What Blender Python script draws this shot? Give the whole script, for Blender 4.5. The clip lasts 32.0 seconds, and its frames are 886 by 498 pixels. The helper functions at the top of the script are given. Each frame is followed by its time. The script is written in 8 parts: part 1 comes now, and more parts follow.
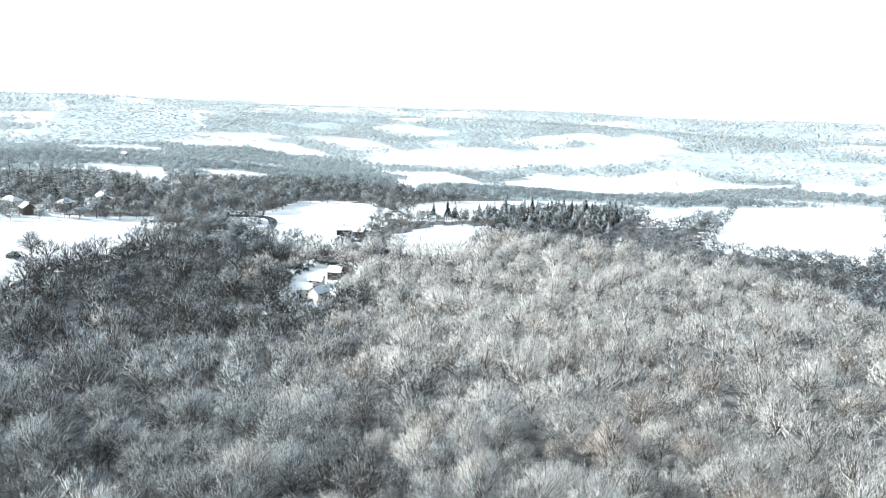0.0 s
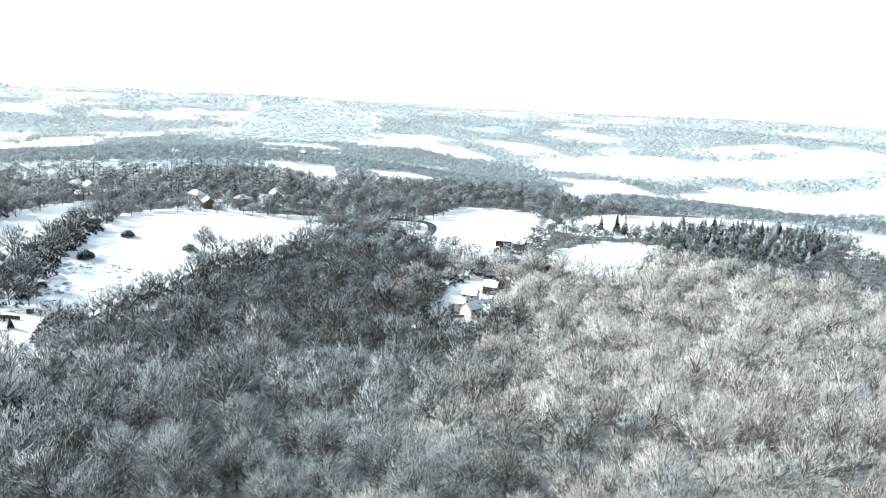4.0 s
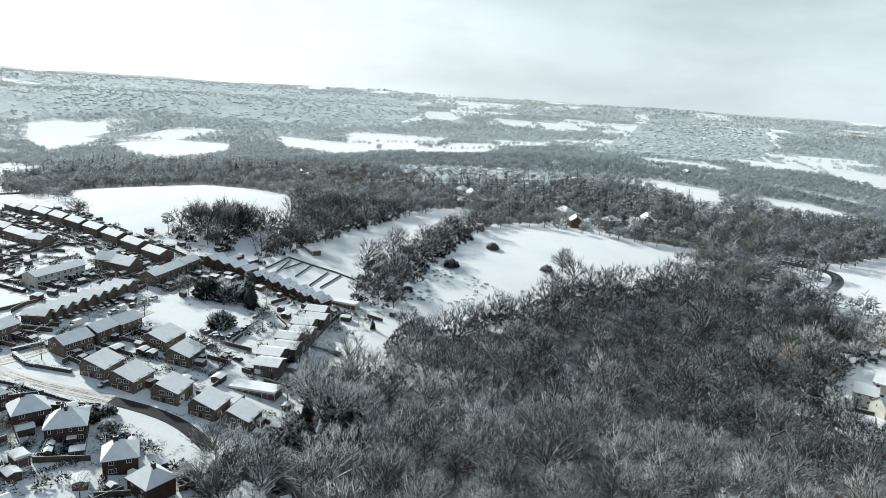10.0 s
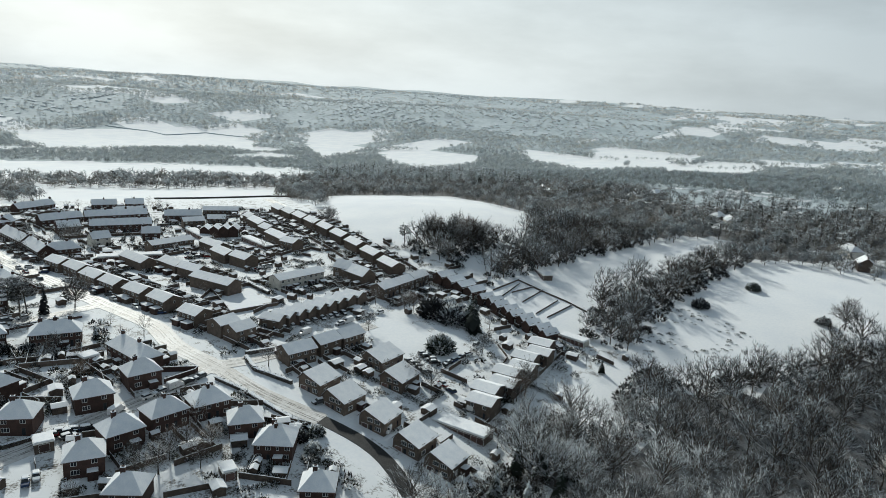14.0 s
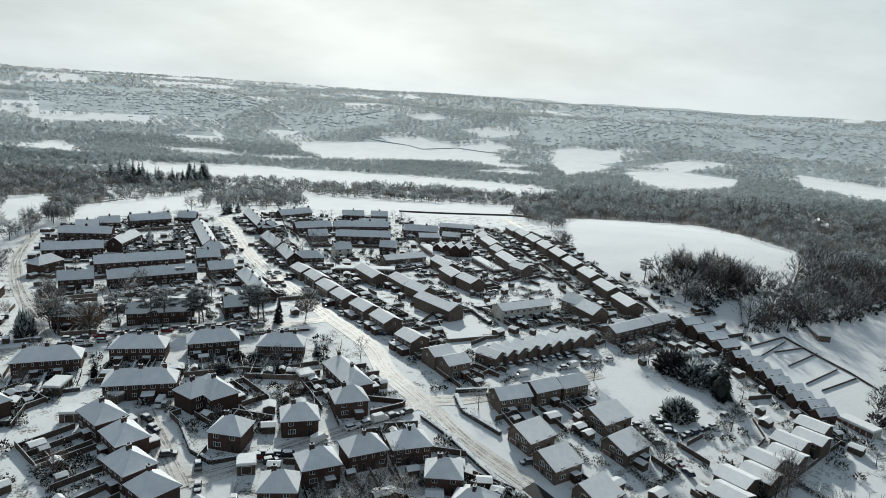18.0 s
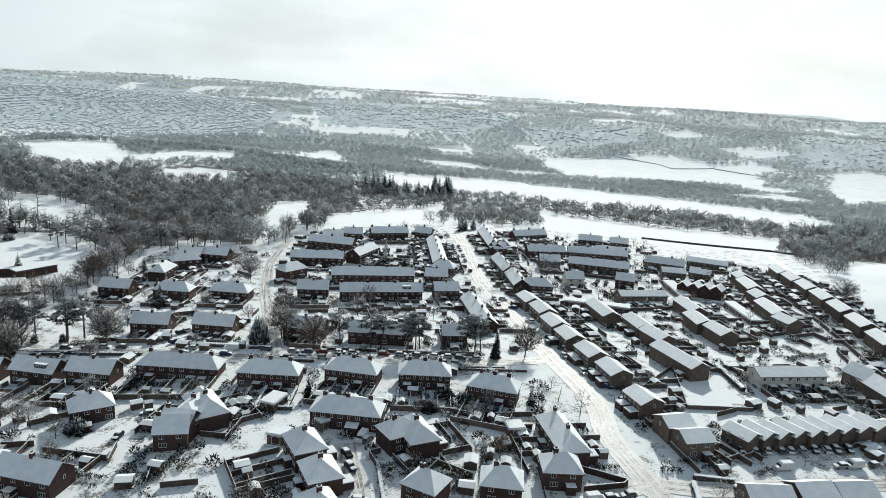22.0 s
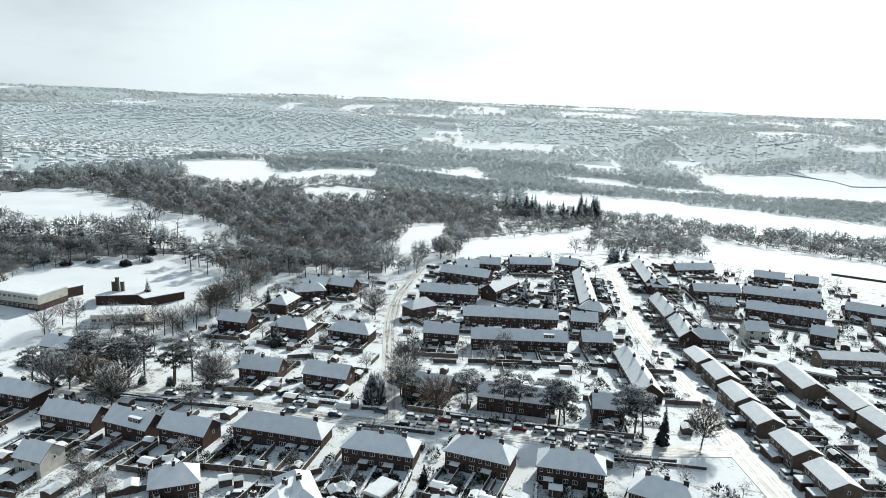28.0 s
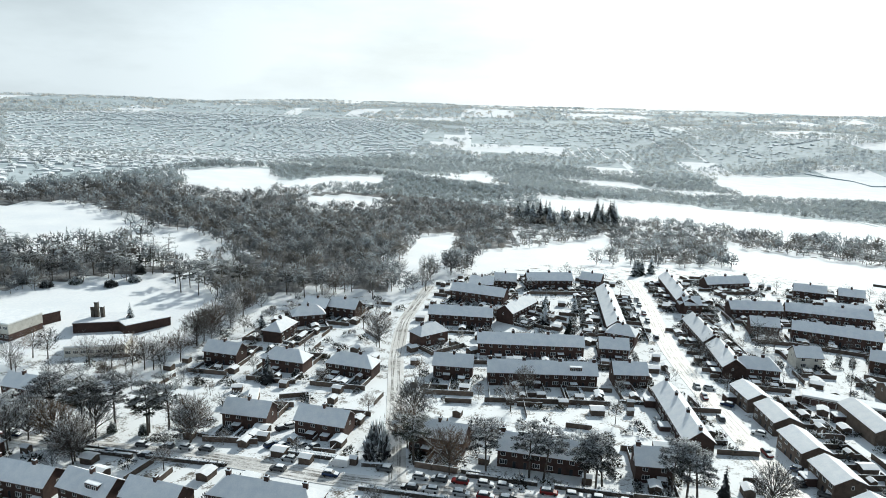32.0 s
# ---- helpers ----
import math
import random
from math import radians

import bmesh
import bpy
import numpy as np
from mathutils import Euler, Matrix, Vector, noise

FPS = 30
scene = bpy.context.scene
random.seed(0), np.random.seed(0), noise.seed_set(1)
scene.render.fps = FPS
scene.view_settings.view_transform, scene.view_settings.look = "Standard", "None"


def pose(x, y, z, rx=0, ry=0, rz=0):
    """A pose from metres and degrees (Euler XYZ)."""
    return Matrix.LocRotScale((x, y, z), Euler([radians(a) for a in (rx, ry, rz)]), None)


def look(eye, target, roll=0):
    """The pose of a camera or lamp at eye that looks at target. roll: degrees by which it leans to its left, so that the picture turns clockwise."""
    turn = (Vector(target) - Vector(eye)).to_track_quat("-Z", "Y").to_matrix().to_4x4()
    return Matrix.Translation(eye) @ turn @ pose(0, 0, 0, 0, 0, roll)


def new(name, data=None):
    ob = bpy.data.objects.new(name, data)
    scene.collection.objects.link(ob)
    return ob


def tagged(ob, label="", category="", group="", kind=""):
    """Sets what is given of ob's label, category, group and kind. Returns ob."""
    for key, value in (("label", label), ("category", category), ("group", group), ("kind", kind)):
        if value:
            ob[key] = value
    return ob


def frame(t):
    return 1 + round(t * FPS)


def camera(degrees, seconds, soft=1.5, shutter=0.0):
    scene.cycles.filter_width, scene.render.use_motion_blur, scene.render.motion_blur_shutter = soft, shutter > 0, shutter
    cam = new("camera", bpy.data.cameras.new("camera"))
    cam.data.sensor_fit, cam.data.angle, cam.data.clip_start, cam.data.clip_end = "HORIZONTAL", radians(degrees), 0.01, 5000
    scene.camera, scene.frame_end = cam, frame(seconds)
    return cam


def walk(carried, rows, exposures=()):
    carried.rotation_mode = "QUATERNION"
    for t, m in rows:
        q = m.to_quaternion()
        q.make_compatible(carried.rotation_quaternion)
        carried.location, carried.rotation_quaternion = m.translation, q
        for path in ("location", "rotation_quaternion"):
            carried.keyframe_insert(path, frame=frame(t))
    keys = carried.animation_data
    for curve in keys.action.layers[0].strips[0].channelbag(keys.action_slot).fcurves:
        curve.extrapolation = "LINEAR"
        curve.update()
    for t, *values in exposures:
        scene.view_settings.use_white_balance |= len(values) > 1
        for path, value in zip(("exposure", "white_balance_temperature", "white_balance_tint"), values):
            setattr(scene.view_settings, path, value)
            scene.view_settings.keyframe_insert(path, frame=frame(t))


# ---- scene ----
# ---- camera and path ----
cam = camera(66.39, 32.0, 0.85)
PATH = [
    (0, (-125.85, -107.71, 89.08), (-39.76, -154.22, 68.45), 2.09),
    (0.5, (-122.58, -109.23, 89.04), (-36.46, -155.72, 68.48), 2.06),
    (1, (-119.24, -110.73, 89.01), (-33.09, -157.18, 68.49), 2.07),
    (1.5, (-115.81, -112.15, 89.00), (-29.67, -158.60, 68.46), 2.09),
    (1.8, (-113.77, -112.93, 88.99), (-27.63, -159.39, 68.43), 2.17),
    (2, (-112.41, -113.46, 88.98), (-25.29, -158.05, 68.41), 2.22),
    (2.5, (-109.13, -114.77, 88.97), (-19.80, -154.68, 68.30), 2.41),
    (3, (-105.91, -116.08, 88.98), (-14.57, -151.08, 68.21), 2.60),
    (3.5, (-102.65, -117.45, 89.06), (-9.57, -147.46, 68.19), 2.77),
    (4, (-99.38, -118.73, 89.20), (-4.74, -143.25, 68.19), 2.92),
    (4.5, (-96.16, -119.84, 89.40), (-0.25, -138.60, 68.24), 3.08),
    (6.5, (-83.25, -122.93, 90.46), (14.38, -124.01, 68.83), 3.43),
    (7, (-79.97, -123.27, 90.78), (17.60, -120.47, 69.06), 3.48),
    (7.5, (-76.67, -123.29, 91.13), (20.69, -116.60, 69.30), 3.57),
    (8, (-73.31, -123.15, 91.45), (23.67, -112.58, 69.48), 3.65),
    (8.5, (-69.94, -122.94, 91.73), (26.41, -107.79, 69.65), 3.72),
    (9, (-66.59, -122.69, 91.94), (28.93, -103.14, 69.72), 3.77),
    (9.5, (-63.31, -122.34, 92.10), (31.22, -98.53, 69.78), 3.82),
    (10, (-60.05, -121.85, 92.20), (33.27, -93.77, 69.75), 3.80),
    (10.5, (-56.73, -121.17, 92.24), (35.19, -88.90, 69.68), 3.79),
    (11, (-53.40, -120.27, 92.26), (36.95, -83.86, 69.64), 3.77),
    (11.5, (-50.14, -119.17, 92.27), (38.46, -78.74, 69.58), 3.77),
    (12, (-47.00, -117.93, 92.27), (39.69, -73.58, 69.53), 3.75),
    (12.5, (-43.89, -116.57, 92.27), (40.75, -68.45, 69.45), 3.72),
    (13, (-40.80, -115.05, 92.29), (41.60, -63.18, 69.48), 3.75),
    (13.5, (-37.87, -113.40, 92.33), (42.14, -57.93, 69.50), 3.77),
    (14, (-35.05, -111.72, 92.35), (42.42, -52.75, 69.52), 3.79),
    (14.5, (-32.32, -109.87, 92.38), (42.46, -47.53, 69.57), 3.83),
    (16.5, (-21.80, -101.58, 92.61), (40.66, -26.89, 69.81), 3.73),
    (17, (-19.35, -99.39, 92.65), (39.65, -21.94, 69.87), 3.73),
    (17.5, (-17.07, -96.96, 92.67), (38.41, -16.94, 69.93), 3.67),
    (18, (-14.90, -94.40, 92.69), (36.89, -11.92, 70.02), 3.67),
    (18.5, (-12.88, -91.78, 92.73), (35.14, -7.03, 70.07), 3.68),
    (19, (-10.90, -89.14, 92.83), (33.16, -2.28, 70.17), 3.66),
    (19.5, (-9.08, -86.42, 92.99), (30.98, 2.37, 70.37), 3.66),
    (20, (-7.42, -83.62, 93.19), (28.54, 6.90, 70.53), 3.59),
    (20.5, (-5.90, -80.77, 93.39), (25.90, 11.29, 70.69), 3.54),
    (21, (-4.57, -77.87, 93.54), (23.17, 15.49, 70.87), 3.52),
    (21.5, (-3.38, -74.91, 93.67), (20.30, 19.56, 70.97), 3.50),
    (22, (-2.34, -71.86, 93.76), (17.20, 23.56, 71.09), 3.48),
    (22.5, (-1.55, -68.62, 93.80), (13.97, 27.53, 71.12), 3.46),
    (23, (-0.88, -65.32, 93.79), (10.49, 31.42, 71.16), 3.46),
    (23.5, (-0.31, -61.92, 93.74), (6.85, 35.23, 71.14), 3.48),
    (24, (0.30, -58.42, 93.67), (3.21, 38.95, 71.05), 3.51),
    (24.3, (0.68, -56.26, 93.63), (1.00, 41.17, 71.09), 3.47),
    (24.5, (0.94, -54.82, 93.61), (1.17, 42.62, 71.12), 3.45),
    (25, (1.40, -51.22, 93.58), (1.45, 46.27, 71.30), 3.27),
    (25.5, (1.66, -47.64, 93.59), (1.53, 49.88, 71.46), 3.05),
    (27.5, (2.09, -33.01, 93.69), (1.24, 64.61, 72.02), 2.44),
    (28, (2.16, -29.36, 93.71), (1.11, 68.28, 72.13), 2.29),
    (28.5, (2.10, -25.66, 93.71), (0.86, 71.99, 72.21), 2.15),
    (29, (2.00, -21.93, 93.70), (0.60, 75.74, 72.27), 2.03),
    (29.5, (1.82, -18.16, 93.69), (0.23, 79.51, 72.32), 1.90),
    (30, (1.64, -14.37, 93.69), (-0.11, 83.31, 72.35), 1.82),
    (30.5, (1.49, -10.55, 93.69), (-0.40, 87.13, 72.37), 1.75),
    (31, (1.26, -6.76, 93.64), (-0.81, 90.93, 72.37), 1.64),
    (31.5, (1.09, -3.00, 93.57), (-1.16, 94.70, 72.35), 1.56),
    (32, (0.93, 0.77, 93.48), (-1.51, 98.47, 72.31), 1.50),
]
EXPOSURES = [(0, 1.3, 5800, 4), (4.2, 1.3, 5800, 4), (7, 0.78, 5900, 3), (10, 0.46, 5950, 3), (14, -0.02, 6000, 3), (18, -0.06, 6000, 3), (20, 0.14, 6000, 3), (22, 0.24, 6000, 3), (25, 0.38, 5980, 3), (32, 0.43, 5950, 3)]
walk(cam, [(t, look(eye, target, roll)) for t, eye, target, roll in PATH], EXPOSURES)

# ---- sky and sun ----
SUN_AZ, SUN_EL = radians(27), radians(29)
SUN_DIR = Vector((math.sin(SUN_AZ) * math.cos(SUN_EL), math.cos(SUN_AZ) * math.cos(SUN_EL), math.sin(SUN_EL)))
world = bpy.data.worlds.new("winter_sky")
scene.world = world
world.use_nodes = True
wn, wl = world.node_tree.nodes, world.node_tree.links
wn.clear()
w_out, w_bg = wn.new("ShaderNodeOutputWorld"), wn.new("ShaderNodeBackground")
w_sky = wn.new("ShaderNodeTexSky")
w_sky.sky_type, w_sky.sun_disc = "NISHITA", False
w_sky.sun_elevation, w_sky.sun_rotation = SUN_EL, SUN_AZ
w_sky.air_density, w_sky.dust_density = 1.2, 4.0
w_co = wn.new("ShaderNodeTexCoord")
w_map = wn.new("ShaderNodeMapping")
w_map.inputs["Scale"].default_value = (1.0, 1.0, 3.4)
w_noise = wn.new("ShaderNodeTexNoise")
w_noise.inputs["Scale"].default_value, w_noise.inputs["Detail"].default_value, w_noise.inputs["Roughness"].default_value = 2.6, 7, 0.55
w_ramp = wn.new("ShaderNodeValToRGB")
w_ramp.color_ramp.elements[0].position, w_ramp.color_ramp.elements[0].color = 0.34, (0.78, 0.785, 0.785, 1)
w_ramp.color_ramp.elements[1].position, w_ramp.color_ramp.elements[1].color = 0.60, (1.0, 1.0, 1.0, 1)
w_mix = wn.new("ShaderNodeMix")
w_mix.data_type = "RGBA"
w_mix.inputs["Factor"].default_value = 0.92
w_scale = wn.new("ShaderNodeVectorMath")
w_scale.operation = "SCALE"
w_scale.inputs["Scale"].default_value = 0.085
w_sep = wn.new("ShaderNodeSeparateXYZ")
w_high = wn.new("ShaderNodeValToRGB")
w_high.color_ramp.elements[0].position, w_high.color_ramp.elements[0].color = 0.02, (1.02, 1.03, 1.02, 1)
w_high.color_ramp.elements[1].position, w_high.color_ramp.elements[1].color = 0.75, (0.33, 0.38, 0.43, 1)
w_veil = w_high.color_ramp.elements.new(0.22)
w_veil.color = (0.94, 0.97, 0.985, 1)
w_mul = wn.new("ShaderNodeMix")
w_mul.data_type, w_mul.blend_type = "RGBA", "MULTIPLY"
w_mul.inputs["Factor"].default_value = 1.0
wl.new(w_co.outputs["Generated"], w_map.inputs["Vector"])
wl.new(w_co.outputs["Generated"], w_sep.inputs["Vector"])
wl.new(w_sep.outputs["Z"], w_high.inputs["Fac"])
wl.new(w_map.outputs["Vector"], w_noise.inputs["Vector"])
wl.new(w_noise.outputs["Fac"], w_ramp.inputs["Fac"])
wl.new(w_sky.outputs["Color"], w_scale.inputs[0])
wl.new(w_ramp.outputs["Color"], w_mul.inputs["A"])
wl.new(w_high.outputs["Color"], w_mul.inputs["B"])
wl.new(w_scale.outputs["Vector"], w_mix.inputs["A"])
wl.new(w_mul.outputs["Result"], w_mix.inputs["B"])
# The overcast glows towards the sun and is duller away from it.
w_dot = wn.new("ShaderNodeVectorMath")
w_dot.operation = "DOT_PRODUCT"
w_dot.inputs[1].default_value = (math.sin(SUN_AZ), math.cos(SUN_AZ), 0.0)
w_glow = wn.new("ShaderNodeValToRGB")
w_glow.color_ramp.elements[0].position, w_glow.color_ramp.elements[0].color = 0.0, (0.48, 0.51, 0.54, 1)
w_glow.color_ramp.elements[1].position, w_glow.color_ramp.elements[1].color = 1.0, (0.99, 0.98, 0.96, 1)
w_side = w_glow.color_ramp.elements.new(0.5)
w_side.color = (0.65, 0.665, 0.675, 1)
w_near = w_glow.color_ramp.elements.new(0.78)
w_near.color = (0.64, 0.655, 0.665, 1)
w_half = wn.new("ShaderNodeMath")
w_half.operation = "MULTIPLY_ADD"
w_half.inputs[1].default_value, w_half.inputs[2].default_value = 0.5, 0.5
w_tint = wn.new("ShaderNodeMix")
w_tint.data_type, w_tint.blend_type = "RGBA", "MULTIPLY"
w_tint.inputs["Factor"].default_value = 1.0
wl.new(w_co.outputs["Generated"], w_dot.inputs[0])
wl.new(w_dot.outputs["Value"], w_half.inputs[0])
wl.new(w_half.outputs["Value"], w_glow.inputs["Fac"])
wl.new(w_mix.outputs["Result"], w_tint.inputs["A"])
wl.new(w_glow.outputs["Color"], w_tint.inputs["B"])
wl.new(w_tint.outputs["Result"], w_bg.inputs["Color"])
w_bg.inputs["Strength"].default_value = 1.0
wl.new(w_bg.outputs["Background"], w_out.inputs["Surface"])
sun = new("sun", bpy.data.lights.new("sun", "SUN"))
sun.data.energy, sun.data.angle, sun.data.color = 3.7, radians(2.5), (1.0, 0.925, 0.81)
sun.matrix_world = look(SUN_DIR * 100, (0, 0, 0))


# ---- materials ----
def material(name, a, b, scale=1.0, rough=0.8, bump=0.0, fine=None, metal=0.0, low=0.35, high=0.65, per="", spread=0.0, shine=0.3):
    """Two tones mixed by noise at two scales; per: 'object' or 'island' varies the brightness of each piece."""
    m = bpy.data.materials.new(name)
    m.use_nodes = True
    n, l = m.node_tree.nodes, m.node_tree.links
    bsdf = n["Principled BSDF"]
    bsdf.inputs["Roughness"].default_value, bsdf.inputs["Metallic"].default_value = rough, metal
    bsdf.inputs["Specular IOR Level"].default_value = shine
    co = n.new("ShaderNodeNewGeometry")
    one, two = n.new("ShaderNodeTexNoise"), n.new("ShaderNodeTexNoise")
    one.inputs["Scale"].default_value, one.inputs["Detail"].default_value = scale, 4
    two.inputs["Scale"].default_value, two.inputs["Detail"].default_value = fine or scale * 9, 3
    for tex in (one, two):
        l.new(co.outputs["Position"], tex.inputs["Vector"])
    add = n.new("ShaderNodeMath")
    add.operation = "MULTIPLY_ADD"
    add.inputs[1].default_value = 0.4
    l.new(two.outputs["Fac"], add.inputs[0])
    sub = n.new("ShaderNodeMath")
    sub.operation = "MULTIPLY_ADD"
    sub.inputs[1].default_value, sub.inputs[2].default_value = 0.6, 0.0
    l.new(one.outputs["Fac"], sub.inputs[0])
    l.new(sub.outputs["Value"], add.inputs[2])
    ramp = n.new("ShaderNodeValToRGB")
    ramp.color_ramp.elements[0].position, ramp.color_ramp.elements[0].color = low, (*a, 1)
    ramp.color_ramp.elements[1].position, ramp.color_ramp.elements[1].color = high, (*b, 1)
    l.new(add.outputs["Value"], ramp.inputs["Fac"])
    colour = ramp.outputs["Color"]
    if per:
        if per == "object":
            info = n.new("ShaderNodeObjectInfo")
            rnd = info.outputs["Random"]
        else:
            rnd = co.outputs["Random Per Island"]
        hsv = n.new("ShaderNodeHueSaturation")
        rng = n.new("ShaderNodeMapRange")
        rng.inputs["To Min"].default_value, rng.inputs["To Max"].default_value = 1 - spread, 1 + spread
        l.new(rnd, rng.inputs["Value"])
        l.new(rng.outputs["Result"], hsv.inputs["Value"])
        l.new(colour, hsv.inputs["Color"])
        colour = hsv.outputs["Color"]
    l.new(colour, bsdf.inputs["Base Color"])
    if bump:
        bm = n.new("ShaderNodeBump")
        bm.inputs["Strength"].default_value, bm.inputs["Distance"].default_value = min(1, bump), 0.2
        l.new(add.outputs["Value"], bm.inputs["Height"])
        l.new(bm.outputs["Normal"], bsdf.inputs["Normal"])
    return m


def twig_material(name, bark, snow, share, vary=0.35, uneven=0.9, grainy=1.0, soft_=0.3, glow=0.42):
    """Bare or needled sprays; snow lies on the outer and upper ones, which carry the most frost. Its fade downwards
    also paints in the crown's shade.
    """
    m = bpy.data.materials.new(name)
    m.use_nodes = True
    n, l = m.node_tree.nodes, m.node_tree.links
    bsdf = n["Principled BSDF"]
    geo, frost = n.new("ShaderNodeNewGeometry"), n.new("ShaderNodeAttribute")
    frost.attribute_name = "frost"
    # Every tree has a tone of its own: how much frost it keeps, how brown and how dark it is.
    own, kind_, each = n.new("ShaderNodeAttribute"), n.new("ShaderNodeObjectInfo"), n.new("ShaderNodeMath")
    own.attribute_name = "tone"
    l.new(own.outputs["Fac"], each.inputs[0])
    l.new(kind_.outputs["Random"], each.inputs[1])

    def draw(times):
        a, f = n.new("ShaderNodeMath"), n.new("ShaderNodeMath")
        a.operation, f.operation = "MULTIPLY", "FRACT"
        a.inputs[1].default_value = times
        l.new(each.outputs["Value"], a.inputs[0])
        l.new(a.outputs["Value"], f.inputs[0])
        return f.outputs["Value"]

    patch = n.new("ShaderNodeMath")
    patch.operation = "MULTIPLY_ADD"
    patch.inputs[1].default_value, patch.inputs[2].default_value = uneven, -uneven / 2
    l.new(draw(1.0), patch.inputs[0])
    load = n.new("ShaderNodeMath")
    load.operation = "MULTIPLY_ADD"
    load.inputs[1].default_value = 1.1
    l.new(frost.outputs["Fac"], load.inputs[0])
    l.new(patch.outputs["Value"], load.inputs[2])
    less = n.new("ShaderNodeMath")
    less.operation = "SUBTRACT"
    l.new(load.outputs["Value"], less.inputs[0])
    grain = n.new("ShaderNodeMath")
    grain.operation = "MULTIPLY_ADD"
    grain.inputs[1].default_value, grain.inputs[2].default_value = grainy, 0.5 - grainy / 2
    l.new(geo.outputs["Random Per Island"], grain.inputs[0])
    l.new(grain.outputs["Value"], less.inputs[1])
    rng = n.new("ShaderNodeMapRange")
    rng.inputs["From Min"].default_value, rng.inputs["From Max"].default_value = 0.62 - share - soft_, 0.62 - share + soft_
    l.new(less.outputs["Value"], rng.inputs["Value"])
    tone = n.new("ShaderNodeMapRange")
    tone.inputs["To Min"].default_value, tone.inputs["To Max"].default_value = 1 - vary, 1 + vary * 1.4
    l.new(draw(7.31), tone.inputs["Value"])
    kinds = n.new("ShaderNodeValToRGB")
    grey = sum(bark) / 3
    kinds.color_ramp.elements[0].position, kinds.color_ramp.elements[0].color = 0.2, (grey * 0.92, grey * 1.0, grey * 1.06, 1)
    kinds.color_ramp.elements[1].position, kinds.color_ramp.elements[1].color = 0.8, (bark[0] * 1.12, bark[1] * 0.97, bark[2] * 0.86, 1)
    l.new(draw(3.17), kinds.inputs["Fac"])
    hsv = n.new("ShaderNodeHueSaturation")
    l.new(kinds.outputs["Color"], hsv.inputs["Color"])
    l.new(tone.outputs["Result"], hsv.inputs["Value"])
    mix = n.new("ShaderNodeMix")
    mix.data_type = "RGBA"
    mix.inputs["B"].default_value = (*snow, 1)
    l.new(rng.outputs["Result"], mix.inputs["Factor"])
    l.new(hsv.outputs["Color"], mix.inputs["A"])
    # Fine twigs and needles let light through.
    n.remove(bsdf)
    front, through_, both = n.new("ShaderNodeBsdfDiffuse"), n.new("ShaderNodeBsdfTranslucent"), n.new("ShaderNodeMixShader")
    both.inputs["Fac"].default_value = glow
    for s, k in ((front, 1), (through_, 2)):
        l.new(mix.outputs["Result"], s.inputs["Color"])
        l.new(s.outputs["BSDF"], both.inputs[k])
    l.new(both.outputs["Shader"], n["Material Output"].inputs["Surface"])
    return m


def lined_bark(name, dark, light, snow=(0.74, 0.77, 0.80)):
    """Bark with snow lying along the upper side of every limb."""
    m = material(name, dark, light, 0.9, 0.95, 0.5, fine=6)
    n, l = m.node_tree.nodes, m.node_tree.links
    bsdf = n["Principled BSDF"]
    old = bsdf.inputs["Base Color"].links[0].from_socket
    geo, sep, rng, mix = n.new("ShaderNodeNewGeometry"), n.new("ShaderNodeSeparateXYZ"), n.new("ShaderNodeMapRange"), n.new("ShaderNodeMix")
    mix.data_type = "RGBA"
    rng.inputs["From Min"].default_value, rng.inputs["From Max"].default_value = 0.4, 0.85
    mix.inputs["B"].default_value = (*snow, 1)
    l.new(geo.outputs["True Normal"], sep.inputs["Vector"])
    l.new(sep.outputs["Z"], rng.inputs["Value"])
    l.new(rng.outputs["Result"], mix.inputs["Factor"])
    l.new(old, mix.inputs["A"])
    l.new(mix.outputs["Result"], bsdf.inputs["Base Color"])
    return m


SNOW = material("snow", (0.74, 0.77, 0.81), (0.86, 0.87, 0.88), 0.035, 0.92, 0.15, fine=0.9)
ROOF_SNOW = material("roof_snow", (0.72, 0.75, 0.79), (0.86, 0.87, 0.88), 0.5, 0.85, 0.2, fine=3.0, per="object", spread=0.06)
TRACKED = material("tracked_snow", (0.50, 0.48, 0.455), (0.80, 0.80, 0.80), 0.09, 0.62, 0.4, fine=1.3)
SLUSH = material("brown_slush", (0.20, 0.19, 0.175), (0.66, 0.65, 0.64), 0.35, 0.55, 0.3, fine=2.0, low=0.42, high=0.6)
TARMAC = material("wet_tarmac", (0.022, 0.023, 0.025), (0.055, 0.055, 0.055), 0.3, 0.6, 0.2, shine=0.15)
BRICK = material("red_brick", (0.042, 0.028, 0.025), (0.082, 0.049, 0.04), 0.8, 0.9, 0.4, fine=9, per="object", spread=0.28)
PALE_WALL = material("pale_render", (0.45, 0.43, 0.38), (0.62, 0.60, 0.55), 0.6, 0.9, 0.2, per="object", spread=0.15)
BUFF_BRICK = material("buff_brick", (0.08, 0.064, 0.053), (0.15, 0.118, 0.094), 0.8, 0.9, 0.4, fine=9, per="object", spread=0.2)
TILE = material("roof_tile", (0.06, 0.04, 0.035), (0.12, 0.08, 0.07), 1.2, 0.8, 0.3)
GLASS = material("window_glass", (0.02, 0.025, 0.03), (0.05, 0.055, 0.06), 0.7, 0.06)
WATER = material("still_water", (0.012, 0.018, 0.022), (0.03, 0.04, 0.045), 0.05, 0.12, 0.02, shine=0.5)
WHITE = material("white_paint", (0.70, 0.70, 0.68), (0.80, 0.80, 0.78), 1.5, 0.5)
